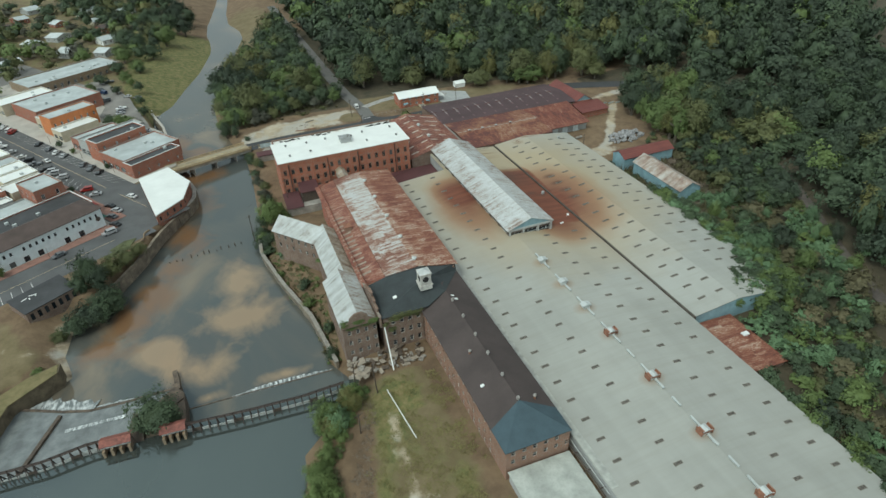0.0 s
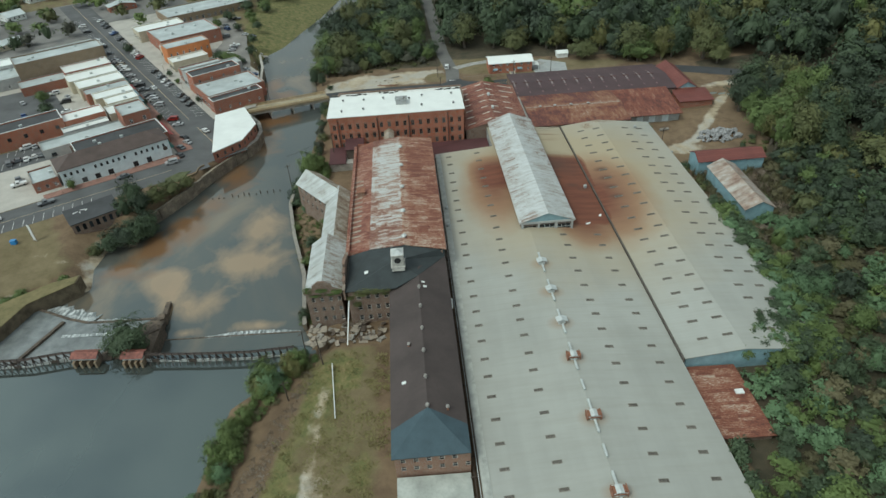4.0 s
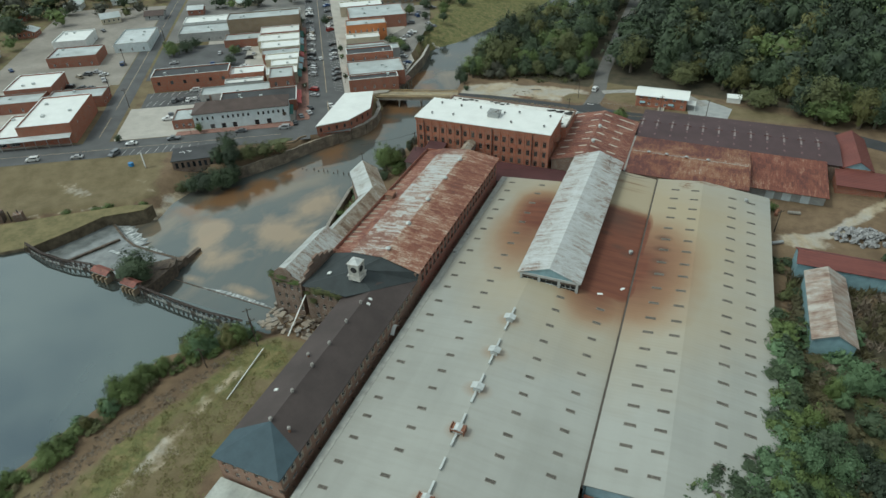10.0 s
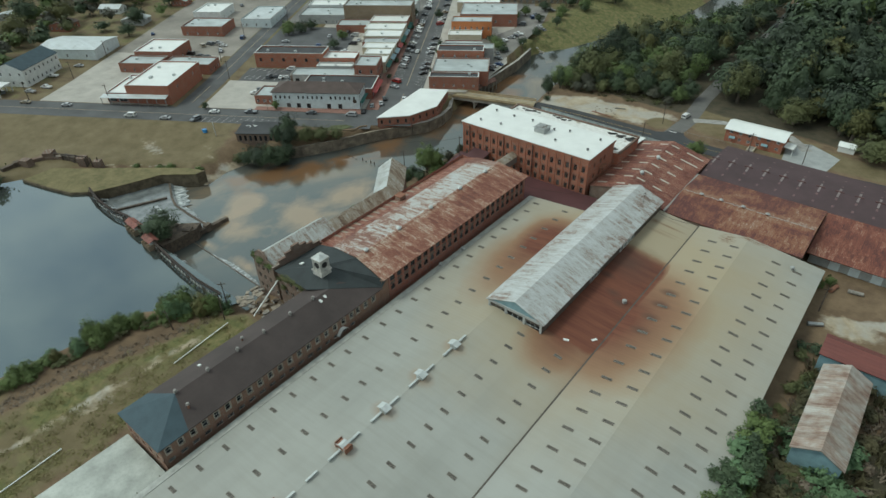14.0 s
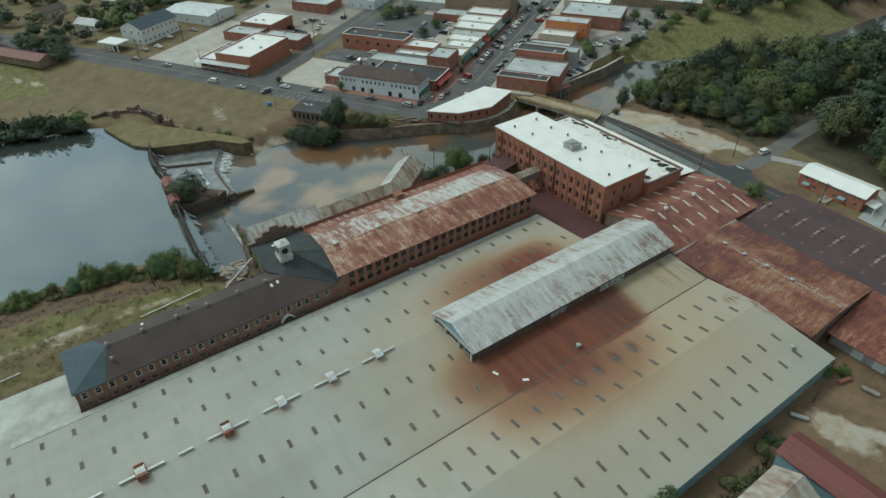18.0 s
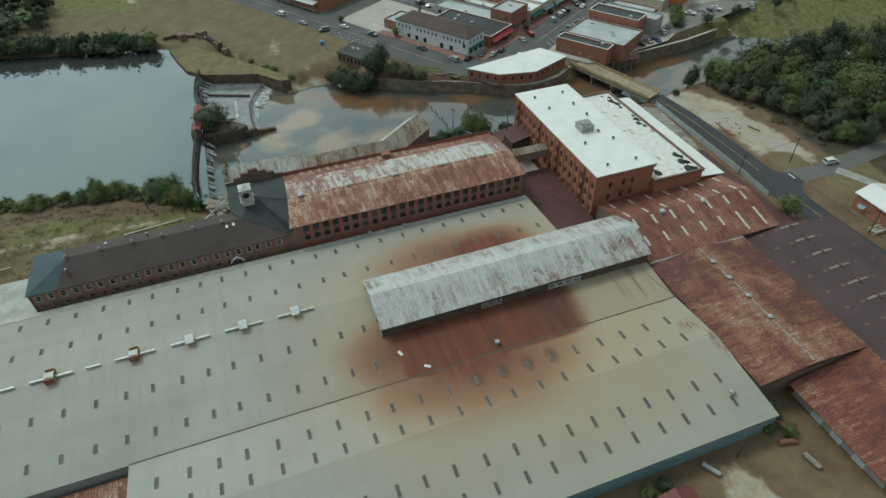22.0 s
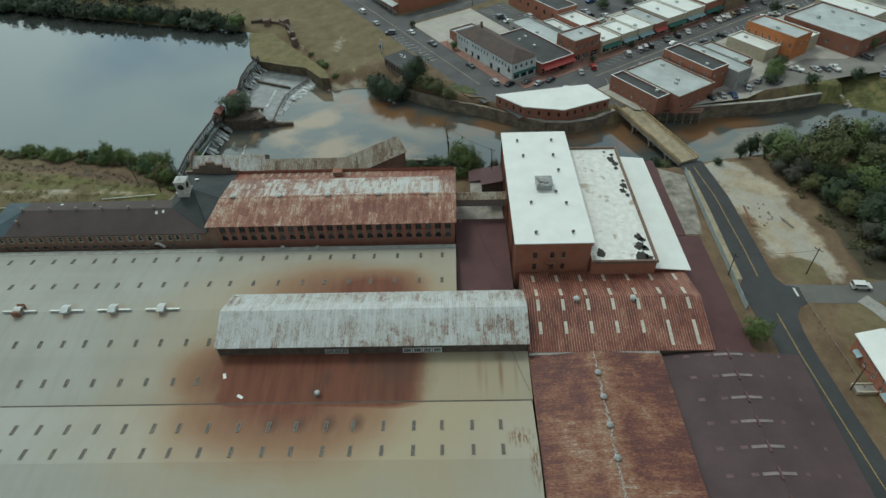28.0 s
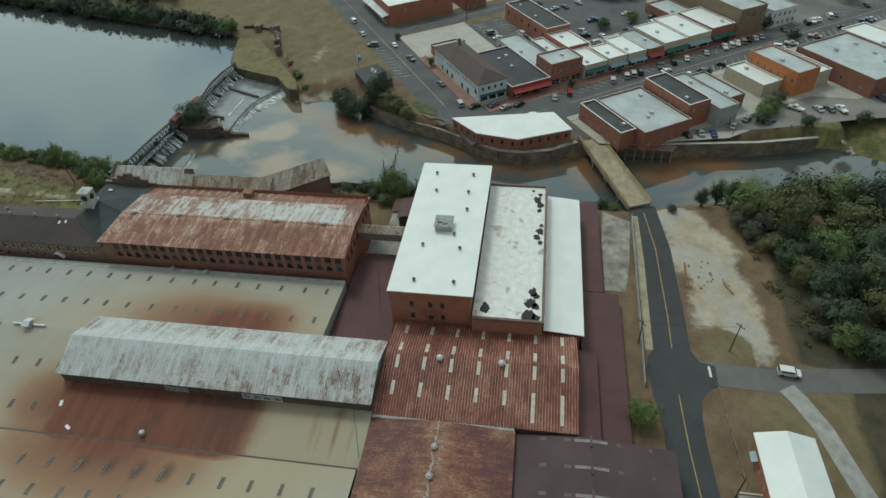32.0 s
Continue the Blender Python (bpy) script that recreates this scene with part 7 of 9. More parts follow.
stumps = thing("pile_row", "row of old timber piles across the river", "piles")
for i in range(12):
    x = -30 + 2.15 * i + random.uniform(-0.4, 0.4)
    part("pile", G().cyl(x, 197.3 + 0.2 * i + random.uniform(-0.4, 0.4), -8, -5.7 + random.uniform(-0.5, 0.7), 0.2, 0.15, 8), WOOD_DARK, stumps)

# ---- the flat-iron shop by the bridge ----
TRI = [(-32.2, 216.8), (-22.8, 226.2), (-19.9, 240.0), (-27.6, 257.4), (-38.6, 251.2)]
tri = thing("flatiron_shop", "wedge-shaped brick shop with a white roof above the river", "shop")
for (x0, y0), (x1, y1) in zip(TRI, TRI[1:] + TRI[:1]):
    ln = math.hypot(x1 - x0, y1 - y0)
    d = ((x1 - x0) / ln, (y1 - y0) / ln)
    n = max(2, int(ln / 3.0))
    op = bays(ln, n, 0.9, -0.4, 1.2)
    g = G()
    wall_face(g, (x0, y0), d, ln, -2.6, 2.3, op, 0.25)
    part("wall", g, BRICK_TOWN, tri)
    put_windows(tri, (x0, y0), d, op, WOOD_DARK, (0, 1), 0.2)
tx, ty = sum(p[0] for p in TRI) / 5, sum(p[1] for p in TRI) / 5
part("roof", G().prism([(tx + (x - tx) * 1.02, ty + (y - ty) * 1.02) for x, y in TRI], 2.3, 2.65), ROOF_WHITE, tri)


# ---- shops of the town ----
def town_m(a, b):
    x, y = town(a, b)
    return pose(x, y, town_z(a, b), 0, 0, 33.0)


def shop(a0, a1, b0, b1, h, wall, roof, label, name="shop", front=None, wins=(0, 0, 0, 0), frame_mat=None, parapet=0.5, lowz=1.0, win=(1.0, 1.5), floors=(1.0,), awning=None, front_mat=None, group=""):
    """A flat-roofed shop in the town grid. wins: windows on the south, east, north and west walls; front: side with the shop window."""
    w, d = a1 - a0, b1 - b0
    zmin = min(town_z(a, b) for a, b in ((a0, b0), (a1, b0), (a1, b1), (a0, b1)))
    x, y = town(a0, b0)
    t = thing(name, label, "shop", group, m=pose(x, y, zmin, 0, 0, 33.0))
    ops = []
    for n, ln in zip(wins, (w, d, w, d)):
        o = []
        for f in floors:
            o += bays(ln, n, min(win[0], ln / max(n, 1) * 0.6), f, f + win[1]) if n else []
        ops.append(o)
    if front is not None:
        ln = (w, d, w, d)[front]
        k = max(2, int(ln / 4))
        ops[front] = [(s0, s1, 0.5, 2.7) for s0, s1, _, _ in bays(ln, k, ln / k * 0.78, 0, 1)] + [o for o in ops[front] if o[2] > 3.0]
    for i, ((o, dr, ln), op) in enumerate(zip(sides(0, w, 0, d), ops)):
        g = G()
        wall_face(g, o, dr, ln, -0.6, h, op, 0.25)
        part("wall", g, front_mat if (front_mat and i == front) else wall, t)
        if op:
            put_windows(t, o, dr, op, frame_mat or PAINT_WHITE, (1, 1), 0.2)
    part("roof", G().box(0.28, w - 0.28, 0.28, d - 0.28, h - parapet - 0.2, h - parapet), roof, t)
    part("parapet", G().ring(0.004, w - 0.004, 0.004, d - 0.004, h - parapet, h, 0.27), wall, t)
    part("coping", G().ring(-0.06, w + 0.06, -0.06, d + 0.06, h, h + 0.1, 0.38), PAINT_WHITE if roof in (ROOF_WHITE, ROOF_TARBLACK) else CONCRETE, t)
    if front is not None and awning:
        o, dr, ln = sides(0, w, 0, d)[front]
        nx, ny = dr[1], -dr[0]
        p = [(o[0] + dr[0] * s + nx * q, o[1] + dr[1] * s + ny * q, z) for s, q, z in ((0.3, 0.02, 3.7), (ln - 0.3, 0.02, 3.7), (ln - 0.3, 1.9, 2.9), (0.3, 1.9, 2.9))]
        part("awning", G().slope(p[3], p[2], p[1], p[0], 0.08), awning, t)
    random.seed(int(a0 * 7 + b0 * 13) % 999)
    for _ in range(max(1, int(w * d / 160))):
        ux, uy = random.uniform(0.15, 0.85) * w, random.uniform(0.15, 0.85) * d
        part("roof_unit", G().box(ux - 0.6, ux + 0.6, uy - 0.5, uy + 0.5, h - parapet, h - parapet + 0.8), GALV, t)
    return t


# two-storey pale building with the brown hipped roof
wb = thing("pale_corner_building", "two-storey pale blue building with a brown hipped roof", "shop", m=town_m(0, -0.6))
w1 = [(-38.5 + 38.5 + 1.1 + 2.05 * i, 1.9 + 2.05 * i, 4.6, 6.0) for i in range(18) if i not in (4, 11)] + [(s, s + 1.8, 0.4, 2.6) for s in (6, 10.5, 15, 24, 29)]
w2 = [(1.5 + 2.6 * i, 2.5 + 2.6 * i, 4.6, 6.0) for i in range(4)] + [(1 + 3.6 * i, 3.9 + 3.6 * i, 0.5, 2.7) for i in range(3)]
block(wb, -38.5, 0, 0, 12.0, -0.8, 7.8, PAINT_BLUE, (w1, w2, (), [(2 + 3 * i, 3 + 3 * i, 4.6, 6.0) for i in range(3)]), WOOD_DARK, (0, 1))
gable(wb, -38.5, 0, 0, 12.0, 7.8, 10.4, ROOF_BROWN, "x", 0.5, 0.2, hips=(6.5, 6.5))
hip_end(wb, [(0.5, -0.5, 7.58), (0.5, 12.5, 7.58), (-6.0, 6.0, 10.4)], ROOF_BROWN)
hip_end(wb, [(-39.0, 12.5, 7.58), (-39.0, -0.5, 7.58), (-32.5, 6.0, 10.4)], ROOF_BROWN)
part("chimney", G().box(-31.5, -30.7, 7.2, 8.0, 8.5, 12.2), BRICK_OLD, wb)
part("canopy", G().box(0.05, 1.6, 0.6, 11.4, 3.1, 3.3), GREEN_AWN, wb)
part("brick_base", G().box(-38.6, 0.1, -0.12, -0.004, -0.6, 0.45), BRICK_TOWN, wb)
part("wall_clock", G().cyl(0, 0, 0, 0.06, 0.85, n=20, m=pose(-1.9, -0.02, 4.0, 90)).cyl(0, 0, 0.05, 0.08, 0.62, n=20, m=pose(-1.9, -0.02, 4.0, 90)), WOOD_DARK, wb, "round dark emblem on the wall")
shop(-47.5, -39.3, 1.5, 13.5, 4.2, BRICK_TOWN, ROOF_GREY, "low brick shop with a grey roof", wins=(3, 0, 0, 2), lowz=1)
shop(-30, 3.2, 11.8, 28.5, 5.0, BRICK_TOWN, ROOF_TARBLACK, "low shop with a black roof and red front", front=1, front_mat=PAINT_RED, awning=PAINT_RED)
shop(-8.5, 2.2, 29.2, 43.2, 9.2, BRICK_TOWN, ROOF_GREY, "two-storey brick corner shop with cream ground floor", wins=(2, 5, 0, 3), win=(1.2, 1.9), floors=(5.2,), front=1)
shop(-40, -9, 28.8, 39, 4.2, GREY_WALL, ROOF_GREY, "low shop with a patched grey roof", wins=(4, 0, 0, 0))
shop(-63, -28, 46, 57.5, 8.0, BRICK, ROOF_TARBLACK, "long orange brick hall with a black roof", "brick_hall", wins=(6, 0, 4, 2), win=(1.4, 1.7), floors=(3.8,), frame_mat=WOOD_DARK)
shop(-27.8, -12, 46, 56, 6.4, BRICK, ROOF_WHITE, "orange brick shop with a white roof", wins=(3, 0, 0, 0), win=(1.2, 1.4), floors=(3.2,))
shop(-30, -12.5, 40, 45.5, 4.4, GREY_WALL, ROOF_WHITE, "small shop with a white roof")
rows_w = [(43.6, 54, -11, 3.5, ROOF_WHITE, GREEN_AWN, 5.6), (54.3, 63, -9, 4, ROOF_WHITE, BLUE_METAL, 6.0), (63.3, 72, -12, 4.5, ROOF_WHITE, BLUE_METAL, 6.0), (72.3, 80, -14, 5, ROOF_GREY, PAINT_RED, 5.8), (80.3, 92, -15, 5, ROOF_WHITE, GREEN_AWN, 6.4), (92.3, 104, -17, 5, ROOF_WHITE, BLUE_METAL, 6.4), (104.3, 116.4, -16, 5, ROOF_WHITE, GREEN_AWN, 7.0)]
for b0, b1, a0, a1, rf, aw, h in rows_w:
    shop(a0, a1, b0, b1, h, BRICK_TOWN if rf is ROOF_GREY or h > 6.9 else CREAM, rf, "main street shop with a %s roof and awning" % ("grey" if rf is ROOF_GREY else "white"), front=1, awning=aw, group="shops in the main street row", parapet=0.35)
shop(-34, 6, 117, 131, 12.0, BRICK_TAN, ROOF_GREY, "tall tan brick building with a grey roof", wins=(0, 5, 0, 0), win=(1.2, 1.8), floors=(4.6, 8.2))
shop(-36, -12, 104, 116, 4.5, BRICK_TOWN, ROOF_GREY, "low back building with a red and grey roof")
shop(27.2, 50, 25.2, 31.3, 6.0, BRICK_TOWN, ROOF_TARBLACK, "brick shop beside the bridge with a black roof", wins=(5, 0, 0, 2), win=(0.9, 1.3), floors=(1.2,))
shop(27.6, 54, 31.6, 50.5, 6.2, BRICK_TOWN, ROOF_GREY, "wide brick shop with a pale grey sheet roof", wins=(0, 4, 0, 0), front=3)
shop(28.2, 51.0, 51.5, 60.6, 9.0, BRICK, ROOF_TARBLACK, "two-storey brick shop with a black roof", wins=(4, 2, 0, 2), win=(1.0, 1.5), floors=(5.4,))
shop(28.6, 55.5, 60.9, 69.2, 7.0, GREY_WALL, ROOF_GREY, "grey rendered shop with a long grey roof", wins=(0, 2, 0, 0), front=3)
shop(29.4, 49.5, 69.5, 78, 5.6, BRICK_TOWN, ROOF_GREY, "shop with a patched grey roof", front=3)
shop(30, 48, 88, 97, 5.0, CREAM, ROOF_WHITE, "low shop with a white roof", front=3)
shop(31, 53, 97.3, 108, 9.2, ORANGE_WALL, ROOF_GREY, "orange-painted brick building with a grey roof", wins=(7, 3, 0, 0), win=(0.9, 1.8), floors=(4.6,))
shop(32, 52, 108.3, 116, 6.0, CREAM, ROOF_WHITE, "narrow shop with a white roof", front=3)
shop(34, 67, 118.5, 145, 7.0, BRICK_TOWN, ROOF_GREY, "large brick store with a grey and white roof", wins=(4, 5, 0, 0), win=(1.2, 1.4), floors=(2.2,))
shop(30, 56, 146.5, 160, 6.0, CREAM, ROOF_WHITE, "pale store with a white roof", front=3)
shop(52, 106, 166, 190, 5.0, BRICK_TAN, ROOF_GREY, "wide low tan brick store with a grey roof", "store", wins=(14, 0, 0, 0), win=(1.6, 2.0), floors=(0.6,))
shop(-22, 6, 136, 150, 7.5, PAINT_WHITE, ROOF_GREY, "white two-storey building with rows of windows", wins=(8, 5, 0, 0), win=(1.1, 1.6), floors=(1.0, 4.4))
shop(-62, -30, 118, 136, 5.5, GREY_WALL, ROOF_GREY, "long grey roofed store behind the lot", wins=(5, 0, 0, 0))
shop(-62, -34, 139, 152, 5.5, PAINT_WHITE, ROOF_WHITE, "white store with ribbed roof", wins=(5, 0, 0, 0))
shop(-104, -84, -3, 29, 8.6, BRICK, ROOF_WHITE, "tall orange-red brick store with a white roof", "brick_store", wins=(0, 2, 0, 0), win=(1.0, 1.3), floors=(5.0,))
can = thing("store_canopy", "long metal canopy along the brick store front", "canopy", m=town_m(-115, -6.6))
part("roof", G().slope((0, 0, 3.4), (30.5, 0, 3.4), (30.5, 3.4, 4.0), (0, 3.4, 4.0), 0.12), TIN, can)
for i in range(8):
    part("post", G().box(0.3 + 4.25 * i, 0.5 + 4.25 * i, 0.15, 0.35, -0.5, 3.35), STEEL, can)
shop(-114, -104.3, -2.8, 20, 4.6, BRICK_TOWN, ROOF_WHITE, "low white-roofed side building of the brick store", front=0)
shop(-128, -108, 33, 45, 5.0, BRICK_TOWN, ROOF_GREY, "low brick workshop with a grey roof", wins=(4, 0, 0, 0))
shop(-126, -106, 45.5, 66, 6.6, BRICK_TOWN, ROOF_WHITE, "brick workshop with a white roof", wins=(3, 3, 0, 0))
shop(-106, -82, 34, 46, 5.0, BRICK_TOWN, ROOF_GREY, "low brick shop with a grey roof", wins=(0, 3, 0, 0))
shop(-122, -98, 90, 108, 5.6, BRICK_TOWN, ROOF_GREY, "red brick store with a grey sheet roof", wins=(4, 0, 0, 0))
shop(-127, -110, 117, 138, 5.5, PAINT_WHITE, ROOF_WHITE, "white store building with a flat roof", wins=(3, 2, 0, 0))
shop(-94, -76, 108, 137, 5.0, PAINT_BLUE, TIN, "pale blue sheet-roofed store", wins=(3, 4, 0, 0))


def gabled(a0, a1, b0, b1, h, rise, wall, roof, label, name="house", axis="x", wins=(4, 2, 4, 2), floors=(1.0,), turn=0.0):
    zmin = min(town_z(a0, b0), town_z(a1, b1))
    x, y = town((a0 + a1) / 2, (b0 + b1) / 2)
    w, d = (a1 - a0) / 2, (b1 - b0) / 2
    t = thing(name, label, "house", m=pose(x, y, zmin, 0, 0, 33.0 + turn))
    ops = [[o for f in floors for o in bays(ln, n, 1.0, f, f + 1.4)] if n else [] for n, ln in zip(wins, (2 * w, 2 * d, 2 * w, 2 * d))]
    block(t, -w, w, -d, d, -0.6, h, wall, ops, PAINT_WHITE, (0, 1), depth=0.2)
    gable(t, -w, w, -d, d, h, h + rise, roof, axis, 0.45, 0.15, end_mat=wall)
    return t


gabled(-181, -149, 48, 70, 5.0, 1.4, PAINT_BLUE, TIN, "long pale blue metal hall", "metal_hall", wins=(3, 1, 0, 0))
gabled(-175, -161, 10, 36, 8.0, 3.2, PAINT_WHITE, BLUE_ROOF, "white two-storey house with a dark gable roof", axis="y", wins=(3, 8, 3, 6), floors=(1.0, 5.0))
pc = thing("porte_cochere", "white arched carport in front of the white house", "carport", m=town_m(-178, -4))
part("roof", G().box(0, 13, 0, 9, 3.4, 4.0), PAINT_WHITE, pc)
for i in range(5):
    for j in (0.2, 8.6):
        part("column", G().box(0.1 + 3.1 * i, 0.5 + 3.1 * i, j, j + 0.4, -0.5, 3.4), PAINT_WHITE, pc)
gabled(-221, -184, -34, -25, 3.2, 1.6, BRICK_TAN, bpy.data.materials["red_sheet"], "long low brick house with a red roof", wins=(8, 0, 6, 0))
ruin = thing("roofless_gin_house", "old brick gin house with a flat dark roof on the bank", "ruin", m=pose(-63.6, 181.0, -1.6, 0, 0, 35))
block(ruin, -7.6, 7.6, -4.9, 4.9, -5, 4.2, BRICK_OLD, ([(0.9 + 2.05 * i, 2.0 + 2.05 * i, 0.9, 3.2) for i in range(7)], [(1.5, 2.6, 0.9, 3.0), (5.5, 6.6, 0.9, 3.0)], (), ()), WOOD_DARK, (0, 0))
part("roof", G().slope((-7.9, -5.2, 4.2), (7.9, -5.2, 4.2), (7.9, 5.2, 4.7), (-7.9, 5.2, 4.7), 0.25), ROOF_TARBLACK, ruin)
for x, y, w, d, a in ((-4.6, 1.6, 0.9, 0.16, 10), (-3.4, 0.8, 0.5, 0.14, 80), (-2.2, 1.9, 0.8, 0.14, -30), (-1.4, 1.2, 0.7, 0.14, 60)):
    part("patch", G().box(-w, w, -d, d, 0.0, 0.03, pose(x, y, 4.46 + y * 0.048, 2.7, 0, a)), PAINT_WHITE, ruin)
random.seed(77)
HOUSES = [(-210, 22), (-196, 95), (-230, 60), (-160, 110), (-186, 130), (-150, 150), (-215, 140), (-240, 110), (-140, 205), (-170, 185), (-110, 170), (-84, 172), (-112, 215), (-60, 178), (-30, 190), (-50, 220), (0, 290), (40, 225), (70, 235), (105, 225), (60, 280), (85, 300), (20, 330), (120, 270), (-20, 250), (-90, 260), (-250, 30), (-262, 80), (-200, 190), (-250, 170), (-150, 250), (110, 330), (60, 350), (140, 310), (-300, 60), (-310, 120), (-290, 10), (-20, 340), (-70, 310), (118, 205), (136, 232), (150, 262), (160, 290), (100, 265), (172, 330), (130, 350), (90, 375), (150, 375), (188, 300)]
for i, (a, b) in enumerate(HOUSES):
    w, d = random.uniform(9, 17), random.uniform(8, 11)
    gabled(a - w / 2, a + w / 2, b - d / 2, b + d / 2, random.uniform(2.8, 3.6), random.uniform(1.4, 2.4), (PAINT_WHITE, BRICK_TOWN, CREAM, GREY_WALL)[i % 4], (ROOF_GREY, TIN, ROOF_BROWN, TIN, ROOF_GREY)[(i * 7) % 5], "small town house with a %s roof among trees" % ("grey", "tin", "brown", "tin", "grey")[(i * 7) % 5], axis="xy"[i % 2], turn=random.choice((0, 0, 90, 20)))


# ---- trees, thickets and woods ----
def crown_data(seed, cards, card, lobes=7, core=True):
    """Vertices and faces of a unit crown: many ragged sprays of small leaf clumps round a rough inner mass."""
    r = np.random.RandomState(seed)
    cards, card = int(cards * 1.95), card * 0.80
    n = lobes * 5
    d = r.normal(size=(n, 3))
    d[:, 2] = np.abs(d[:, 2]) - 0.45
    d /= np.linalg.norm(d, axis=1)[:, None]
    lump = 1.0 + 0.22 * np.sin(2.3 * d[:, 0] * r.uniform(1, 2) + r.uniform(0, 6)) * np.sin(2.7 * d[:, 1] * r.uniform(1, 2) + r.uniform(0, 6))
    cen = d * (lump * r.uniform(0.52, 0.92, n))[:, None]
    k = r.choice(n, cards)
    spread = r.uniform(0.08, 0.17, n)
    pos = cen[k] + r.normal(size=(cards, 3)) * spread[k][:, None] * (1.0, 1.0, 0.7)
    out = pos - (0, 0, -0.4)
    out /= np.linalg.norm(out, axis=1)[:, None]
    nrm = out + r.normal(size=(cards, 3)) * 0.27
    nrm /= np.linalg.norm(nrm, axis=1)[:, None]
    t = np.cross(nrm, r.normal(size=(cards, 3)))
    t /= np.linalg.norm(t, axis=1)[:, None]
    b = np.cross(nrm, t)
    s = card * r.uniform(0.5, 1.3, cards)[:, None]
    e = r.uniform(0.5, 0.9, cards)[:, None]
    leaf = np.stack([pos + t * s * 1.1, pos - t * s * 0.6 + b * s * e, pos - t * s * 0.6 - b * s * e], 1)
    v, f = [leaf.reshape(-1, 3)], [np.arange(cards * 3).reshape(-1, 3)]
    m = cards * 3
    if core:
        seg, rings = 9, 6
        ang = np.linspace(0, 2 * np.pi, seg, endpoint=False)
        for i in range(rings + 1):
            th = np.pi * (i + 0.02) / (rings + 0.04)
            wob = 0.50 * r.uniform(0.7, 1.25, seg)
            v.append(np.stack([wob * np.sin(th) * np.cos(ang), wob * np.sin(th) * np.sin(ang), wob * np.cos(th)], 1))
        idx = m + np.arange((rings + 1) * seg).reshape(rings + 1, seg)
        nx = np.roll(idx, -1, 1)
        f.append(np.stack([idx[:-1], idx[1:], nx[1:]], -1).reshape(-1, 3))
        f.append(np.stack([idx[:-1], nx[1:], nx[:-1]], -1).reshape(-1, 3))
    return np.concatenate(v), np.concatenate(f)


def tuft_data(seed, blades):
    """A tuft of narrow leaning blades one unit tall."""
    r = np.random.RandomState(seed)
    a, q = r.uniform(0, 6.283, blades), np.sqrt(r.uniform(0, 1, blades))
    base = np.stack([q * np.cos(a), q * np.sin(a), np.full(blades, -0.6)], 1)
    tip = base + np.stack([r.normal(size=blades) * 0.5, r.normal(size=blades) * 0.5, r.uniform(0.7, 1.6, blades)], 1)
    side = np.stack([-np.sin(a), np.cos(a), 0 * a], 1) * r.uniform(0.08, 0.2, blades)[:, None]
    blade = np.stack([base - side, base + side, tip], 1)
    return blade.reshape(-1, 3), np.arange(blades * 3).reshape(-1, 3)


def trunk_mesh(seed):
    rr = random.Random(seed)
    g = G().cyl(0, 0, 0, 0.45, 0.045, 0.03, 8)
    for i in range(5):
        a = 6.283 * i / 5 + rr.uniform(-0.4, 0.4)
        z = rr.uniform(0.28, 0.45)
        g.beam((0, 0, z), (0.22 * math.cos(a), 0.22 * math.sin(a), z + rr.uniform(0.15, 0.25)), 0.022)
    g.cyl(0, 0, 0.45, 0.75, 0.03, 0.012, 6)
    return g.mesh("trunk", BARK)


LEAF_F = leaf_mat("deep_shade_leaves", (0.026, 0.041, 0.023), (0.046, 0.069, 0.034))
LEAF_H = leaf_mat("olive_brown_scrub_leaves", (0.082, 0.076, 0.036), (0.145, 0.126, 0.062))
LEAF_G = leaf_mat("yellowing_leaves", (0.082, 0.088, 0.026), (0.160, 0.150, 0.046))
LEAVES = [LEAF_A, LEAF_B, LEAF_C, LEAF_E, LEAF_D, LEAF_G, LEAF_F]
NEAR = [crown_data(40 + i, 1500, 0.070, 11 + i % 3) for i in range(4)]
CROWNS = {(i, j): mesh_np("crown", NEAR[i][0], NEAR[i][1], LEAVES[j]) for i in range(4) for j in range(7)}
TRUNKS = [trunk_mesh(i) for i in range(3)]
TREE_LABEL = ("dark green broadleaf tree with a dense crown", "fresh green broadleaf tree", "olive green tree with an uneven crown", "greyish thin-leaved tree by the river", "bright green sumac-like tree", "yellowing green broadleaf tree", "deep green shady broadleaf tree")


def tree(x, y, r, h, v, j, name="tree", group="", z=None):
    """A tree with crown radius r and height h."""
    zz = gz(x, y) if z is None else z
    t = thing(name, TREE_LABEL[j] if name == "tree" else ("%s green leafy bush beside the water" % ("dark", "fresh", "olive", "greyish", "bright", "yellowing", "deep")[j]), "tree" if name == "tree" else "bush", group, m=pose(x, y, zz - 0.1, 0, 0, (x * 37 + y * 91) % 360))
    part("trunk", TRUNKS[v % 3], None, t, m=Matrix.Diagonal((h, h, h, 1)))
    c = part("crown", CROWNS[(v % 4, j)], None, t, m=Matrix.Translation((0, 0, h * (0.48 if name == "tree" else 0.40))) @ Matrix.Diagonal((r, r, h * (0.56 if name == "tree" else 0.62), 1)))
    return t


random.seed(101)
for i in range(18):
    y = 214 + 3.3 * i
    tree(random.uniform(4.5, 9.0), y, random.uniform(1.4, 2.8), random.uniform(2.0, 4.4), random.randrange(4), random.choice((0, 2, 6, 3)), "bush", "scrub on the bank by the white mill")
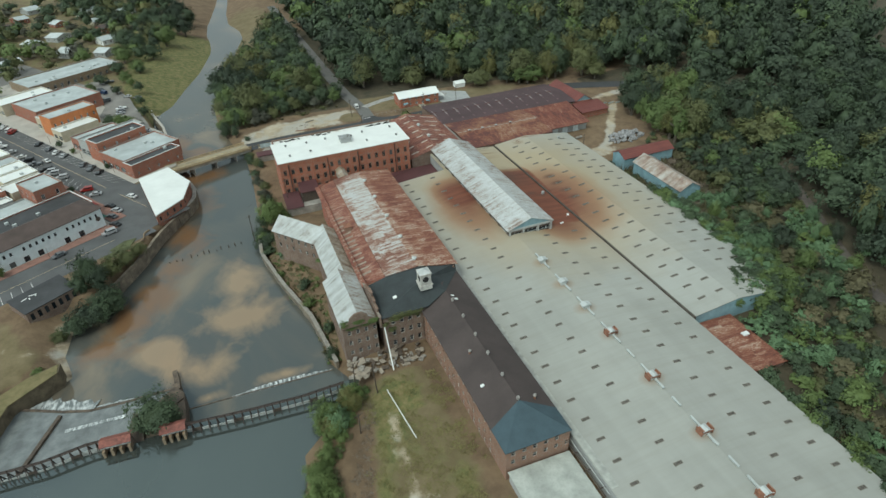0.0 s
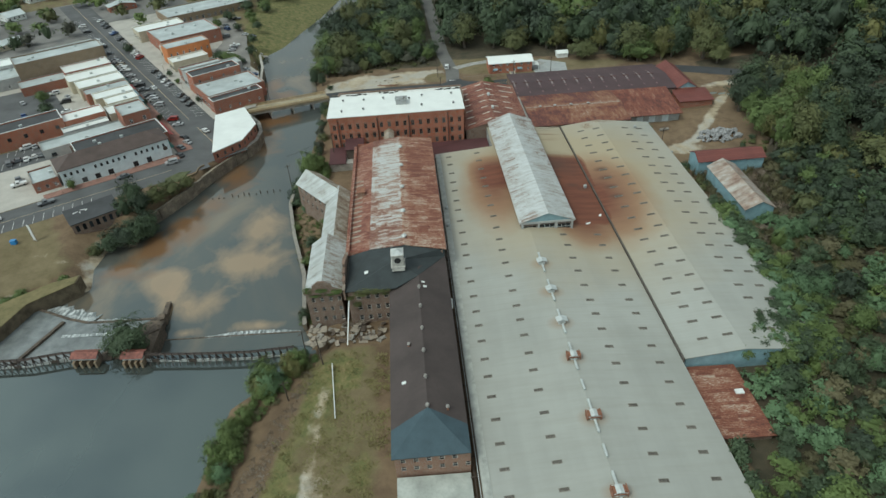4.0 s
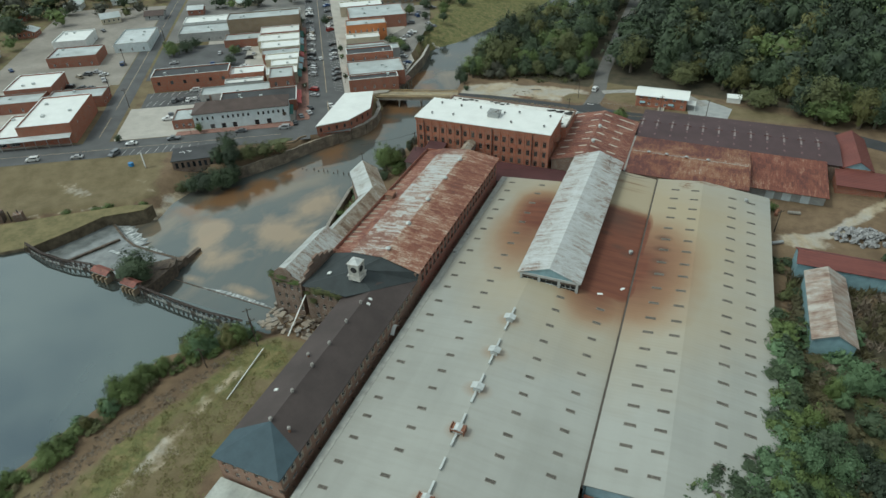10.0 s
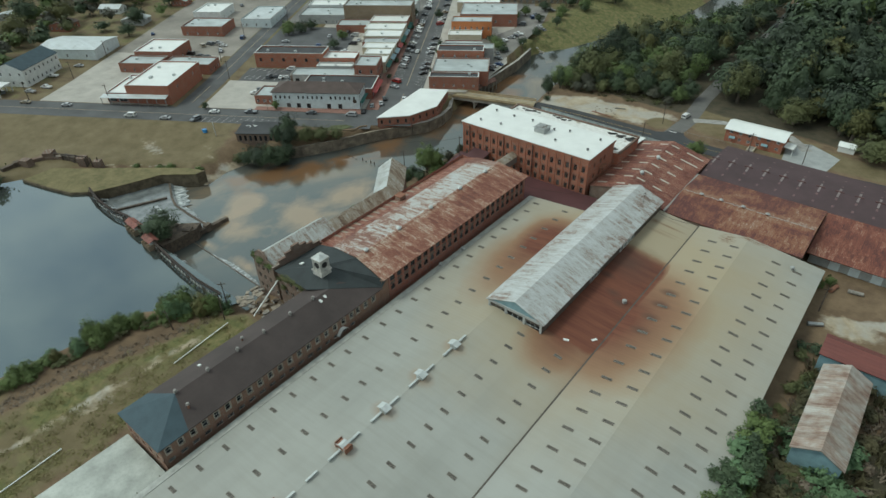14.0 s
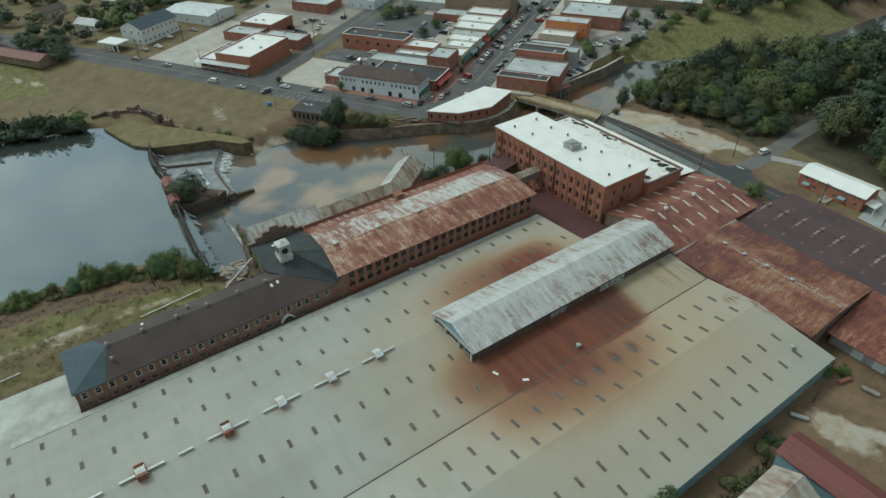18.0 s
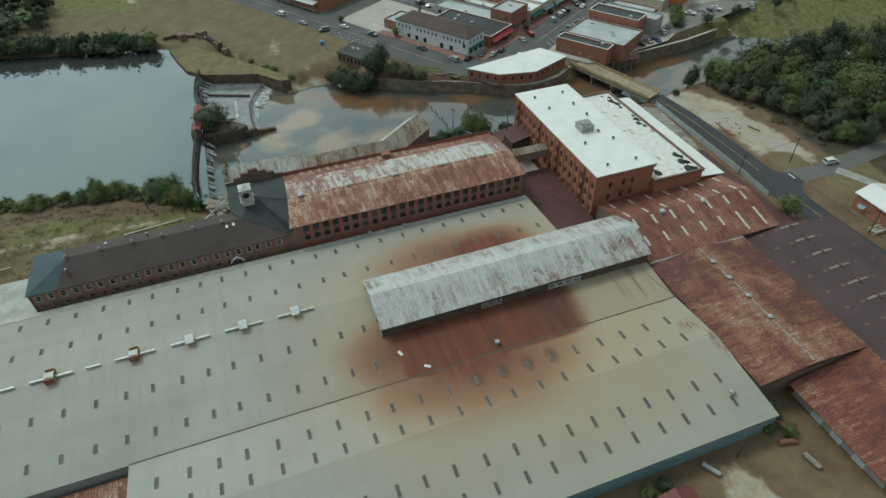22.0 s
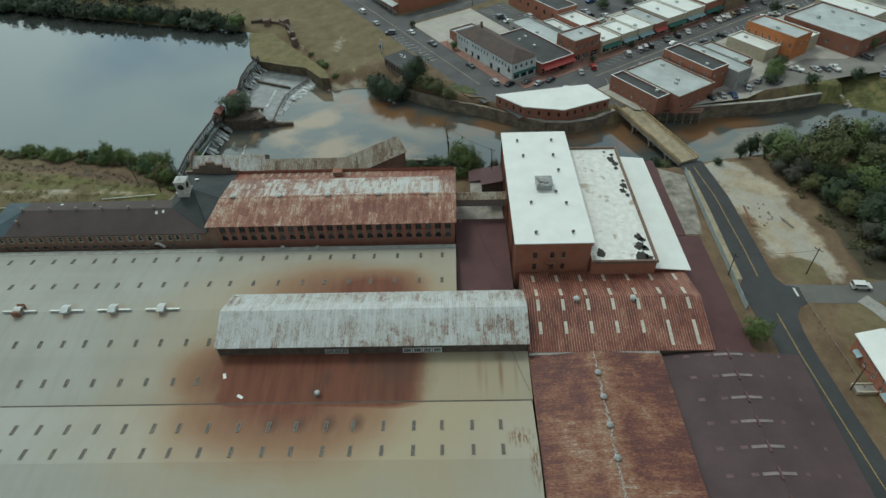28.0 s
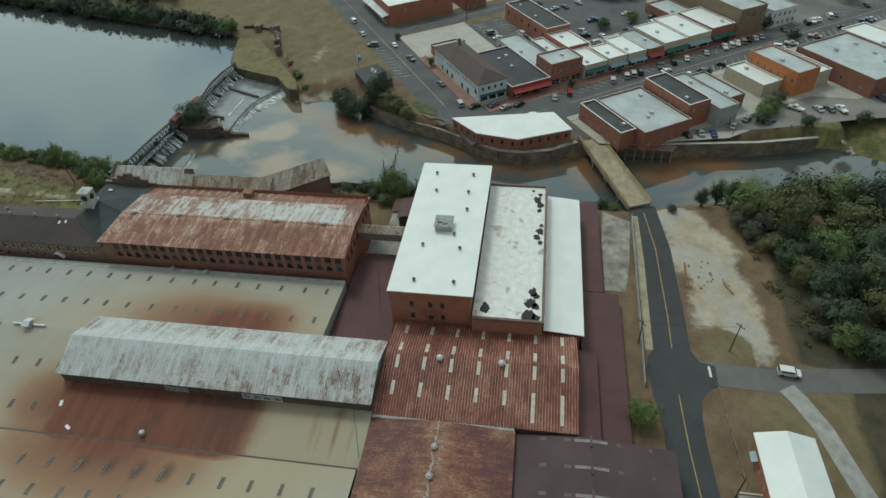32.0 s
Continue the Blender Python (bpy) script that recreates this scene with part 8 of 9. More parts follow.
# single trees and bushes that stand out
tree(5.5, 203.5, 4.6, 11.5, 0, 1, group="river bank trees")
tree(8.2, 206.0, 3.4, 8.5, 1, 1, group="river bank trees")
for x, y, r, h, j in ((2.8, 208.5, 3.0, 4.4, 0), (1.5, 200.0, 3.4, 4.8, 0), (0.8, 193.0, 3.2, 4.2, 6), (9.8, 205.5, 3.2, 4.6, 1), (2.0, 186.5, 2.6, 3.4, 0)):
    tree(x, y, r, h, random.randrange(4), j, "bush", "bushes along the mill bank")
for x, y, r, h, j in ((1.5, 196, 2.6, 4.5, 1), (3.5, 193.5, 2.6, 4.2, 0), (8.0, 197.0, 2.4, 3.5, 0), (10.5, 201.5, 2.4, 3.8, 1), (10, 208, 2.0, 3.4, 1), (9.0, 152, 2.4, 4, 1), (9.5, 160, 2.2, 3.6, 0), (12.2, 138, 1.8, 4.0, 0), (10.5, 128, 2.0, 4.5, 0), (3.6, 172, 1.6, 3.0, 1), (6, 180, 2.0, 3.0, 4)):
    tree(x, y, r, h, random.randrange(4), j, "bush", "bushes along the mill bank")
tree(-32.6, 119.6, 6.0, 8.0, 1, 0, z=-2.2)
tree(-35.4, 118.2, 3.0, 4.8, 2, 0, "bush", z=-2.2)
tree(-30.0, 118.0, 3.0, 4.6, 3, 0, "bush", z=-2.2)
for x, y, r, h, j in ((-52.0, 187.0, 4.2, 12.5, 0), (-49.0, 184.0, 3.8, 9.0, 6), (-46.5, 190.5, 4.3, 7.4, 2), (-42.5, 195, 3.8, 6.4, 2), (-38.5, 199, 3.2, 5.4, 2), (-54.5, 183.0, 3.4, 8.0, 0)):
    tree(x, y, r, h, random.randrange(4), j, group="trees beside the gin house", z=-2.2)
for x, y, r, h, j in ((-56, 169.5, 4.0, 6.8, 0), (-52.5, 171.5, 4.8, 8.2, 6), (-49, 174, 4.8, 8.6, 0), (-46, 177, 4.0, 7.4, 0), (-47.5, 181, 3.8, 7.4, 6), (-60, 167.5, 2.8, 4.0, 2)):
    tree(x, y, r, h, random.randrange(4), j, "bush", "bushes below the gin house", z=-5.6)
tree(80.0, 270.9, 3.4, 7.0, 1, 1, group="roadside trees")
for x, y, r, h, j in ((131.5, 217.8, 2.8, 4.5, 0), (134, 215.5, 2.0, 3.6, 1), (136.5, 219.0, 1.6, 3.0, 1)):
    tree(x, y, r, h, random.randrange(4), j, "bush", "bushes by the orange shed")
# bushes along the pond shore: tall clumps over low scrub
for cx_, cy_, n, big in ((12.0, 111.5, 3, 0.7), (9.5, 107.5, 5, 1.0), (6.0, 102.0, 5, 1.15), (3.5, 97.0, 4, 0.95), (0.8, 90.5, 4, 0.85), (-1.0, 85.0, 4, 1.1), (-2.0, 80.0, 3, 0.75), (-3.2, 73.5, 2, 0.6), (-4.0, 66.0, 3, 0.9), (-5.0, 60.0, 2, 0.6), (-6.0, 52.0, 3, 0.8), (-7.0, 42.0, 2, 0.6), (-8.5, 32.0, 3, 0.8)):
    for k in range(n):
        tree(cx_ + random.uniform(-2.0, 2.0), cy_ + random.uniform(-2.6, 2.6), big * random.uniform(1.7, 3.3), big * random.uniform(3.6, 6.6), random.randrange(4), random.choice((1, 1, 4, 1, 5, 1)), "bush", "bushes along the pond shore")
# ivy and creepers on the old mill
for x, y, z, r, h in ((16.0, 122.2, 7.4, 1.6, 2.2), (19.8, 122.0, 7.8, 1.7, 1.9), (27.6, 121.6, 7.0, 2.0, 2.6), (31.0, 121.8, 7.3, 2.2, 2.2), (33.4, 122.0, 6.6, 1.3, 2.6), (24.6, 121.6, 6.0, 1.0, 2.0), (29.2, 121.4, 8.2, 2.8, 1.6), (33.0, 121.5, 7.9, 2.0, 2.0), (14.3, 122.0, 9.0, 1.2, 3.4), (21.6, 121.4, 8.6, 1.4, 2.4), (17.8, 121.4, 9.4, 1.5, 1.6), (26.2, 121.3, 4.0, 1.1, 2.4), (14.2, 176.0, 5.2, 1.4, 2.4), (15.0, 158.0, 6.0, 1.2, 1.8)):
    solid("ivy", G().add([tuple(v) for v in NEAR[1][0] * (r, 0.9, h * 0.5)], [tuple(f) for f in NEAR[1][1]], Matrix.Translation((x, y, z))), LEAF_C if x > 24 else LEAF_B, "climbing ivy hanging on the old brick wall", "ivy", group="ivy on the mill")
# town trees
TOWN_TREES = [(-36.5, -3.4, 1.7, 4.5), (-67.5, -6, 1.6, 3.4), (-30, 92, 3.4, 5.5), (-31, 77, 3.4, 5.5), (-62, 96, 4.2, 6.5), (-56, 101, 4.4, 7), (-65, 104, 4, 6.5), (-52, 108, 3.6, 6), (-66, 66, 2, 3), (3.8, 22, 1.5, 3.0), (6.4, 36, 1.4, 3.2), (6.4, 58, 1.4, 3.2), (6.4, 84, 1.4, 3.2), (6.5, 112, 1.6, 3.6), (26, 44, 1.3, 3), (26, 72, 1.3, 3), (26, 84, 1.6, 4), (56, 84, 3.8, 6), (58, 80, 3.6, 5.5), (60, 76, 3.0, 4.0), (54, 90, 3.4, 5), (70, 86, 2.8, 5), (78, 102, 2.8, 5.5), (66, 130, 3, 6), (72, 140, 3.4, 7), (80, 128, 3, 5), (90, 122, 3, 5.5), (84, 150, 4, 7), (94, 142, 4, 7), (100, 160, 4.5, 8), (20, 134, 3, 6), (5, 134, 3.2, 6), (108, 150, 3, 6), (92, 134, 2.6, 5)]
for a, b, r, h in TOWN_TREES:
    tree(*town(a, b), r, h, random.randrange(4), random.choice((0, 0, 1)), group="town trees", z=town_z(a, b))
for a, b, r, h in ((-196, -14, 6.5, 9), (-204, -18, 6, 9), (-186, -19, 6, 8), (-216, -16, 5.5, 8), (-182, -24, 4, 6), (-232, -22, 6, 9), (-240, -34, 6, 9)):
    tree(*town(a, b), r, h, random.randrange(4), 0, group="trees behind the red-roofed house", z=town_z(a, b))

for x, y, r, h, j in ((-26, 466, 8.0, 15, 1), (-34, 436, 6.5, 11, 0), (-44, 458, 7.0, 13, 0), (-13, 503, 7.0, 16, 6), (-15, 560, 8.0, 17, 6), (-42, 411, 5.0, 8, 1), (-23, 505, 7.5, 15, 0), (-51, 436, 6.5, 12, 1), (-20, 530, 7.5, 16, 6), (-9, 541, 6.5, 15, 0), (-33, 484, 7.5, 14, 2), (-52, 474, 7.5, 13, 0), (-36, 520, 8.0, 15, 0)):
    tree(x, y, r, h, random.randrange(4), j, group="tall trees by the river park")
for x, y, r, h, j in ((-268, 172, 9, 14, 5), (-276, 201, 8, 14, 5), (-240, 228, 6.5, 12, 0), (-300, 190, 9, 14, 0), (-310, 212, 9, 15, 6), (-298, 232, 8, 13, 0), (-284, 241, 8, 13, 6), (-262, 262, 8, 13, 0), (-250, 150, 6, 10, 2), (-320, 170, 8, 13, 6), (-225, 214, 5, 8, 0)):
    tree(x, y, r, h, random.randrange(4), j, group="tall trees behind the town yards")
for x, y, r, h in ((-76, 143.5, 1.8, 2.2), (-73, 146, 2.2, 2.6), (-84, 138.5, 1.6, 1.8), (-63, 152, 1.8, 2.0)):
    tree(x, y, r, h, random.randrange(4), 1, "bush", "bushes in the ditch")


def region(poly, step, seed, jitter=0.45, clear=2.7):
    """Jittered grid of points inside an outline."""
    r = np.random.RandomState(seed)
    xs, ys = [p[0] for p in poly], [p[1] for p in poly]
    X, Y = np.meshgrid(np.arange(min(xs), max(xs), step), np.arange(min(ys), max(ys), step))
    X, Y = X.ravel() + r.uniform(-jitter, jitter, X.size) * step, Y.ravel() + r.uniform(-jitter, jitter, Y.size) * step
    keep = (poly_dist(X, Y, poly) < 0) & (np.abs(poly_dist(X, Y, TRACK + TRACK[-2:0:-1])) > clear)
    return X[keep], Y[keep], r


FAR = [crown_data(60 + i, 280, 0.138, 6) for i in range(6)]
MIDC = [crown_data(80 + i, 480, 0.112, 8) for i in range(6)]
DISTANT = [crown_data(90 + i, 140, 0.185, 4) for i in range(4)]


def woods(name, label, x, y, r, rad, height, mats, data=FAR, sink=0.48, z=None):
    """Many crowns joined in one mesh for each leaf colour."""
    z = ground_z(x, y) if z is None else np.full(len(x), z)
    pick = r.choice(len(mats), len(x), p=[m[1] for m in mats])
    for j, (mat, _) in enumerate(mats):
        vs, fs, n = [], [], 0
        for i in np.nonzero(pick == j)[0]:
            v, f = data[r.randint(len(data))]
            a = r.uniform(0, 6.283)
            c, s = math.cos(a), math.sin(a)
            R, H = r.uniform(*rad), r.uniform(*height)
            w = np.stack([(v[:, 0] * c - v[:, 1] * s) * R + x[i], (v[:, 0] * s + v[:, 1] * c) * R + y[i], v[:, 2] * H * 0.48 + z[i] + H * sink], 1)
            vs.append(w)
            fs.append(f + n)
            n += len(v)
        if vs:
            tagged(new(name, mesh_np(name, np.concatenate(vs), np.concatenate(fs), mat)), label, "trees", kind="stuff")


WOOD_MIX = [(LEAF_A, 0.40), (LEAF_F, 0.45), (LEAF_B, 0.07), (LEAF_C, 0.06), (LEAF_G, 0.02)]
TOWN_MIX = [(LEAF_A, 0.36), (LEAF_B, 0.30), (LEAF_C, 0.18), (LEAF_E, 0.16)]
# near edge of the woods: single trees
edge = []
x, y, r = region([(-4, 304), (3, 303), (11, 310), (20, 319), (27, 325), (44, 327), (57, 332), (58, 345), (57, 372), (0, 372), (-5, 340)], 9.0, 1)
edge += list(zip(x, y))
x, y, r = region([(70, 322), (84, 322), (104, 320), (122, 316), (132, 302), (150, 294), (172, 289), (186, 280), (199, 272), (206, 296), (186, 318), (70, 338)], 9.5, 2)
edge += list(zip(x, y))
x, y, r = region([(186, 246), (178, 234), (170, 205), (176, 192), (192, 186), (204, 225), (212, 246)], 7.0, 3)
edge += list(zip(x, y))
for x, y in edge:
    tree(x, y, random.uniform(4.2, 8.6), random.uniform(9, 20), random.randrange(4), random.choice((0, 0, 6, 1, 2, 1, 2, 5)), group="trees at the wood edge")
for x, y in ((4.0, 302.5), (9.5, 307), (0.5, 308), (13, 311), (-2, 301), (-3.5, 311), (18, 315), (22, 321), (29, 324), (37, 327), (46, 328), (53, 334), (6, 312)):
    tree(x, y, random.uniform(2.2, 4.2), random.uniform(5.5, 10.5), random.randrange(4), random.choice((3, 2, 2, 0, 1)), group="grey trees on the river bank")
for x, y, r, h, j in ((12, 303.5, 3.0, 5.5, 3), (17, 306, 3.4, 6.0, 3), (22.5, 309.5, 3.6, 6.5, 2), (28, 313, 4.2, 8.5, 0), (33.5, 315, 4.0, 8.0, 2), (39, 317.5, 4.8, 10.0, 0), (44, 316, 3.6, 6.0, 3), (49, 319, 4.6, 9.5, 0), (55, 318, 4.0, 8.0, 1), (57.5, 324, 4.4, 9.0, 0), (52, 313.5, 2.4, 3.6, 3), (25, 319, 4.2, 9, 6), (36, 322, 5.0, 11, 6)):
    tree(x, y, r, h, random.randrange(4), j, group="grey trees on the river bank")
tree(2.0, 295.5, 2.2, 7.0, 2, 0, group="grey trees on the river bank")
tree(6.5, 286.5, 1.6, 2.6, 1, 0, "bush", "bushes at the bridge end")
x, y, r = region([(-2, 366), (57, 366), (57, 470), (50, 500), (40, 470), (26, 425), (12, 400)], 8.6, 11)
woods("woodland", "dense broadleaf wood beside the river", x, y, r, (4.6, 8.6), (10, 18), [(LEAF_A, 0.42), (LEAF_F, 0.12), (LEAF_B, 0.18), (LEAF_C, 0.18), (LEAF_G, 0.10)], MIDC)
x, y, r = region([(67, 334), (186, 316), (204, 298), (214, 264), (234, 246), (254, 222), (320, 213), (380, 300), (380, 420), (67, 420)], 10.2, 12)
woods("woodland", "dense broadleaf wood north of the works", x, y, r, (5.0, 11.0), (12, 27), WOOD_MIX, FAR)
x, y, r = region([(67, 420), (380, 420), (420, 640), (67, 700)], 13.0, 24)
woods("woodland", "distant hazy broadleaf wood", x, y, r, (6.5, 12.5), (12, 27), WOOD_MIX, DISTANT)
x, y, r = region([(200, 205), (197, 160), (190.5, 142), (172, 108), (160, 86), (148, 50), (140, 10), (230, 0), (300, 110), (320, 215), (248, 208), (222, 240), (208, 240)], 8.6, 13)
woods("woodland", "dense broadleaf wood east of the works", x, y, r, (4.0, 8.6), (8, 20), WOOD_MIX, MIDC)
x, y, r = region([(134, 56), (128, 20), (112, -10), (106, 18), (118, 54)], 6.5, 25)
woods("woodland", "broadleaf trees south of the sheds", x, y, r, (3.6, 5.6), (7, 12), WOOD_MIX, FAR)
# thicket along the shed's east side
SUMAC = [crown_data(110 + i, 190, 0.185, 5, core=False) for i in range(4)]
x, y, r = region([(135.5, 100), (137, 148), (141, 150), (141, 182), (153, 182), (154, 150), (160, 152), (172, 190), (175, 170), (186, 156), (187, 144), (176, 122), (150, 86), (128, 50), (122, 20), (112, -6), (101, 20), (104, 60), (113, 74), (114, 93), (118, 97)], 3.3, 14, 0.75, 3.0)
drift = np.sin(x * 0.21 + 1.3 * np.sin(y * 0.09)) + np.sin(y * 0.17 + 0.8 * np.sin(x * 0.13)) + r.normal(size=len(x)) * 0.45
scrub = (y > 128 - 0.25 * (x - 140)) & (drift < 0.9) | (drift < -1.0)
green = ~scrub & (drift > 0.35)
rest = ~scrub & ~green
woods("thicket", "low olive-brown scrub and vines beside the shed", x[scrub], y[scrub], r, (1.3, 3.2), (1.0, 3.6), [(LEAF_H, 0.52), (LEAF_C, 0.28), (LEAF_A, 0.20)], FAR, 0.35)
woods("thicket", "bright sumac clumps in the thicket", x[green], y[green], r, (1.6, 3.6), (2.4, 6.0), [(LEAF_D, 0.72), (LEAF_B, 0.28)], SUMAC, 0.45)
woods("thicket", "tangled dark green thicket of saplings", x[rest], y[rest], r, (1.4, 4.0), (1.8, 6.4), [(LEAF_A, 0.40), (LEAF_F, 0.22), (LEAF_B, 0.20), (LEAF_H, 0.18)], FAR, 0.4)
x, y, r = region([(113.5, 96.4), (118, 93.5), (137, 93.5), (139, 152), (134.6, 160), (134.0, 140), (133.0, 124), (131.5, 113), (122, 105)], 2.6, 15)
woods("thicket", "green creeper growing over the shed corner", x, y, r, (2.0, 3.0), (2.6, 4.6), [(LEAF_A, 0.4), (LEAF_D, 0.15), (LEAF_B, 0.45)], FAR, 0.15, z=2.0)
x, y, r = region([(114, 93.0), (137, 93), (140, 155), (136.2, 158), (135.6, 95.5), (114, 94.2)], 2.6, 26)
woods("thicket", "saplings crowding the shed wall", x, y, r, (2.0, 2.8), (6.0, 8.0), [(LEAF_A, 0.5), (LEAF_B, 0.5)], FAR, 0.5)
x, y, r = region([(97, 22), (102.5, 22), (104.5, 60), (104, 74), (101.2, 74), (100.6, 55)], 2.6, 16)
woods("thicket", "thicket overhanging the shed edge", x, y, r, (1.8, 2.8), (5.5, 7.5), [(LEAF_A, 0.6), (LEAF_B, 0.4)], FAR, 0.5)
x, y, r = region([(140, 96), (142, 148), (158, 148), (176, 140), (180, 128), (160, 92), (132, 52), (120, 18), (106, 20), (108, 58), (118, 78), (120, 90)], 12.0, 31, 0.9)
woods("thicket", "taller saplings standing in the thicket", x, y, r, (2.6, 5.4), (5.0, 11.0), [(LEAF_A, 0.35), (LEAF_F, 0.2), (LEAF_B, 0.2), (LEAF_H, 0.25)], MIDC, 0.46)
# scrub of the east yard
x, y, r = region([(154, 150), (160, 150), (172, 188), (178, 200), (200, 206), (197, 158), (190, 150), (184, 140), (172, 128)], 4.6, 29)
woods("thicket", "young broadleaf trees between the yard and the wood", x, y, r, (2.4, 4.4), (4, 9), WOOD_MIX, FAR, 0.45)
x, y, r = region([(137, 152), (141, 150), (141, 184), (152, 186), (170, 192), (178, 200), (172, 206), (160, 196), (146, 190), (137, 192)], 3.8, 27)
woods("thicket", "low scrub round the east yard", x, y, r, (1.2, 2.4), (1.4, 3.4), [(LEAF_A, 0.5), (LEAF_C, 0.5)], FAR, 0.4)
for i in range(34):
    x, y = random.uniform(139, 172), random.uniform(88, 150)
    tree(x, y, random.uniform(1.6, 3.6), random.uniform(4.5, 9), random.randrange(4), random.choice((4, 4, 1, 6)), group="sumac trees in the thicket")
# pond's far bank, the park and the town edge
x, y, r = region([(-107, 103), (-109, 92), (-113, 74), (-118, 56), (-131, 8), (-143, -26), (-148, -60), (-166, -60), (-154, -20), (-140, 12), (-127, 62), (-116, 98), (-112, 103)], 3.8, 17)
woods("bank_trees", "dark trees along the far pond bank", x, y, r, (2.6, 5.2), (5.0, 11.0), [(LEAF_A, 0.4), (LEAF_F, 0.4), (LEAF_B, 0.2)], FAR, 0.42, z=POND)
x, y, r = region([(-172, -60), (-150, 0), (-140, 40), (-146, 58), (-185, 52), (-230, 60), (-320, 20), (-330, -90), (-200, -160)], 8.0, 18)
woods("bank_trees", "scattered trees on the far bank", x, y, r, (4, 7.5), (7, 14), WOOD_MIX, DISTANT, 0.5)
x, y, r = region([(-48, 424), (-32, 424), (-24, 470), (-22, 520), (-16, 600), (-60, 700), (-120, 640), (-60, 520), (-50, 440)], 14.0, 19)
woods("park_trees", "tall trees beyond the river park", x, y, r, (4, 6.5), (9, 15), WOOD_MIX, FAR, 0.5)
tx_, ty_ = [], []
rr = np.random.RandomState(20)
for a, b in zip(rr.uniform(-330, 150, 520), rr.uniform(85, 420, 520)):
    if (b < 165 and -145 < a < 112) or (-84 < a < -68) or (4 < a < 28 and b < 265) or (48 < a < 110 and b < 196):
        continue
    px, py = town(a, b)
    if px > -55 and py < 480:
        continue
    if min(math.hypot(a - p, b - q) for p, q in HOUSES) < 10:
        continue
    tx_.append(px)
    ty_.append(py)
woods("town_woods", "shade trees among the town houses", np.array(tx_), np.array(ty_), rr, (3.4, 7.0), (6.0, 13), TOWN_MIX, DISTANT, 0.47)
tx_, ty_ = [], []
for a, b in zip(rr.uniform(-330, -188, 90), rr.uniform(-4, 85, 90)):
    if min(math.hypot(a - p, b - q) for p, q in HOUSES) > 9:
        px, py = town(a, b)
        tx_.append(px)
        ty_.append(py)
woods("town_woods", "shade trees among the town houses", np.array(tx_), np.array(ty_), rr, (3.2, 6.4), (6, 11), TOWN_MIX, DISTANT, 0.47)
x, y, r = region([(-170, 430), (-118, 452), (-62, 424), (-36, 436), (-28, 520), (-22, 640), (-180, 660)], 19.0, 30)
near_house = np.array([min(math.hypot(px - town(p, q)[0], py - town(p, q)[1]) for p, q in HOUSES) for px, py in zip(x, y)])
x, y = x[near_house > 9], y[near_house > 9]
woods("town_woods", "tall shade trees round the houses by the river", x, y, r, (4.2, 8.0), (7, 14), TOWN_MIX, FAR, 0.46)
x, y, r = region([(-345, 190), (-300, 240), (-286, 285), (-262, 330), (-262, 400), (-420, 460), (-480, 250)], 15.0, 32)
woods("town_woods", "dark wood at the edge of the town", x, y, r, (6, 10), (10, 17), TOWN_MIX, DISTANT, 0.46)
WEED = leaf_mat("straw_green_weeds", (0.105, 0.10, 0.045), (0.19, 0.17, 0.085))
# weeds and tufts of the rough ground round the works
x, y, r = region([(9, 126), (13, 126), (14, 145), (13, 180), (2, 200), (12, 212), (5, 214), (0, 188), (4, 165)], 1.7, 22)
woods("weeds", "rough weeds on the mill bank", x, y, r, (0.5, 1.2), (0.4, 1.2), [(WEED, 0.7), (LEAF_B, 0.3)], [tuft_data(99, 40)], 0.3)
x, y, r = region([(14, 113), (9, 106), (3, 97), (0, 88), (-4, 74), (-6, 60), (-10, 30), (-6, 30), (-2, 60), (1, 76), (4, 90), (9, 99), (16, 110)], 1.9, 45)
woods("bank_scrub", "low green scrub along the pond shore", x, y, r, (0.9, 1.9), (1.0, 2.6), [(LEAF_B, 0.5), (LEAF_C, 0.3), (LEAF_H, 0.2)], FAR, 0.4)
# brown brush between the pond shore and the grass
BRUSH = leaf_mat("grey_brown_brush", (0.150, 0.118, 0.086), (0.195, 0.158, 0.118))
x, y, r = region([(13, 106), (8, 92), (2, 74), (0, 58), (-2, 40), (3, 40), (5, 57), (7, 73), (11.5, 90), (16.5, 106)], 1.7, 21)
woods("brush", "dead grey-brown brush behind the shore bushes", x, y, r, (0.6, 1.2), (0.25, 0.6), [(BRUSH, 1.0)], [tuft_data(97, 36), tuft_data(95, 36)], 0.2)
x, y, r = region([(12, 303), (20, 305), (36, 307), (54, 309), (60, 320), (46, 327), (27, 321), (12, 310), (2, 303)], 3.6, 41, 0.9)
woods("brush", "brown undergrowth between the sand and the wood", x, y, r, (0.9, 2.2), (0.5, 1.5), [(LEAF_H, 0.7), (LEAF_C, 0.3)], [tuft_data(92, 44), tuft_data(93, 50)], 0.3)
x, y, r = region([(139, 140), (141, 184), (156, 186), (170, 196), (166, 160), (158, 138)], 3.0, 42)
woods("brush", "brown and olive scrub beside the shed", x, y, r, (1.2, 2.6), (1.6, 4.4), [(BRUSH, 0.3), (LEAF_H, 0.7)], [tuft_data(92, 44), FAR[2]], 0.3)
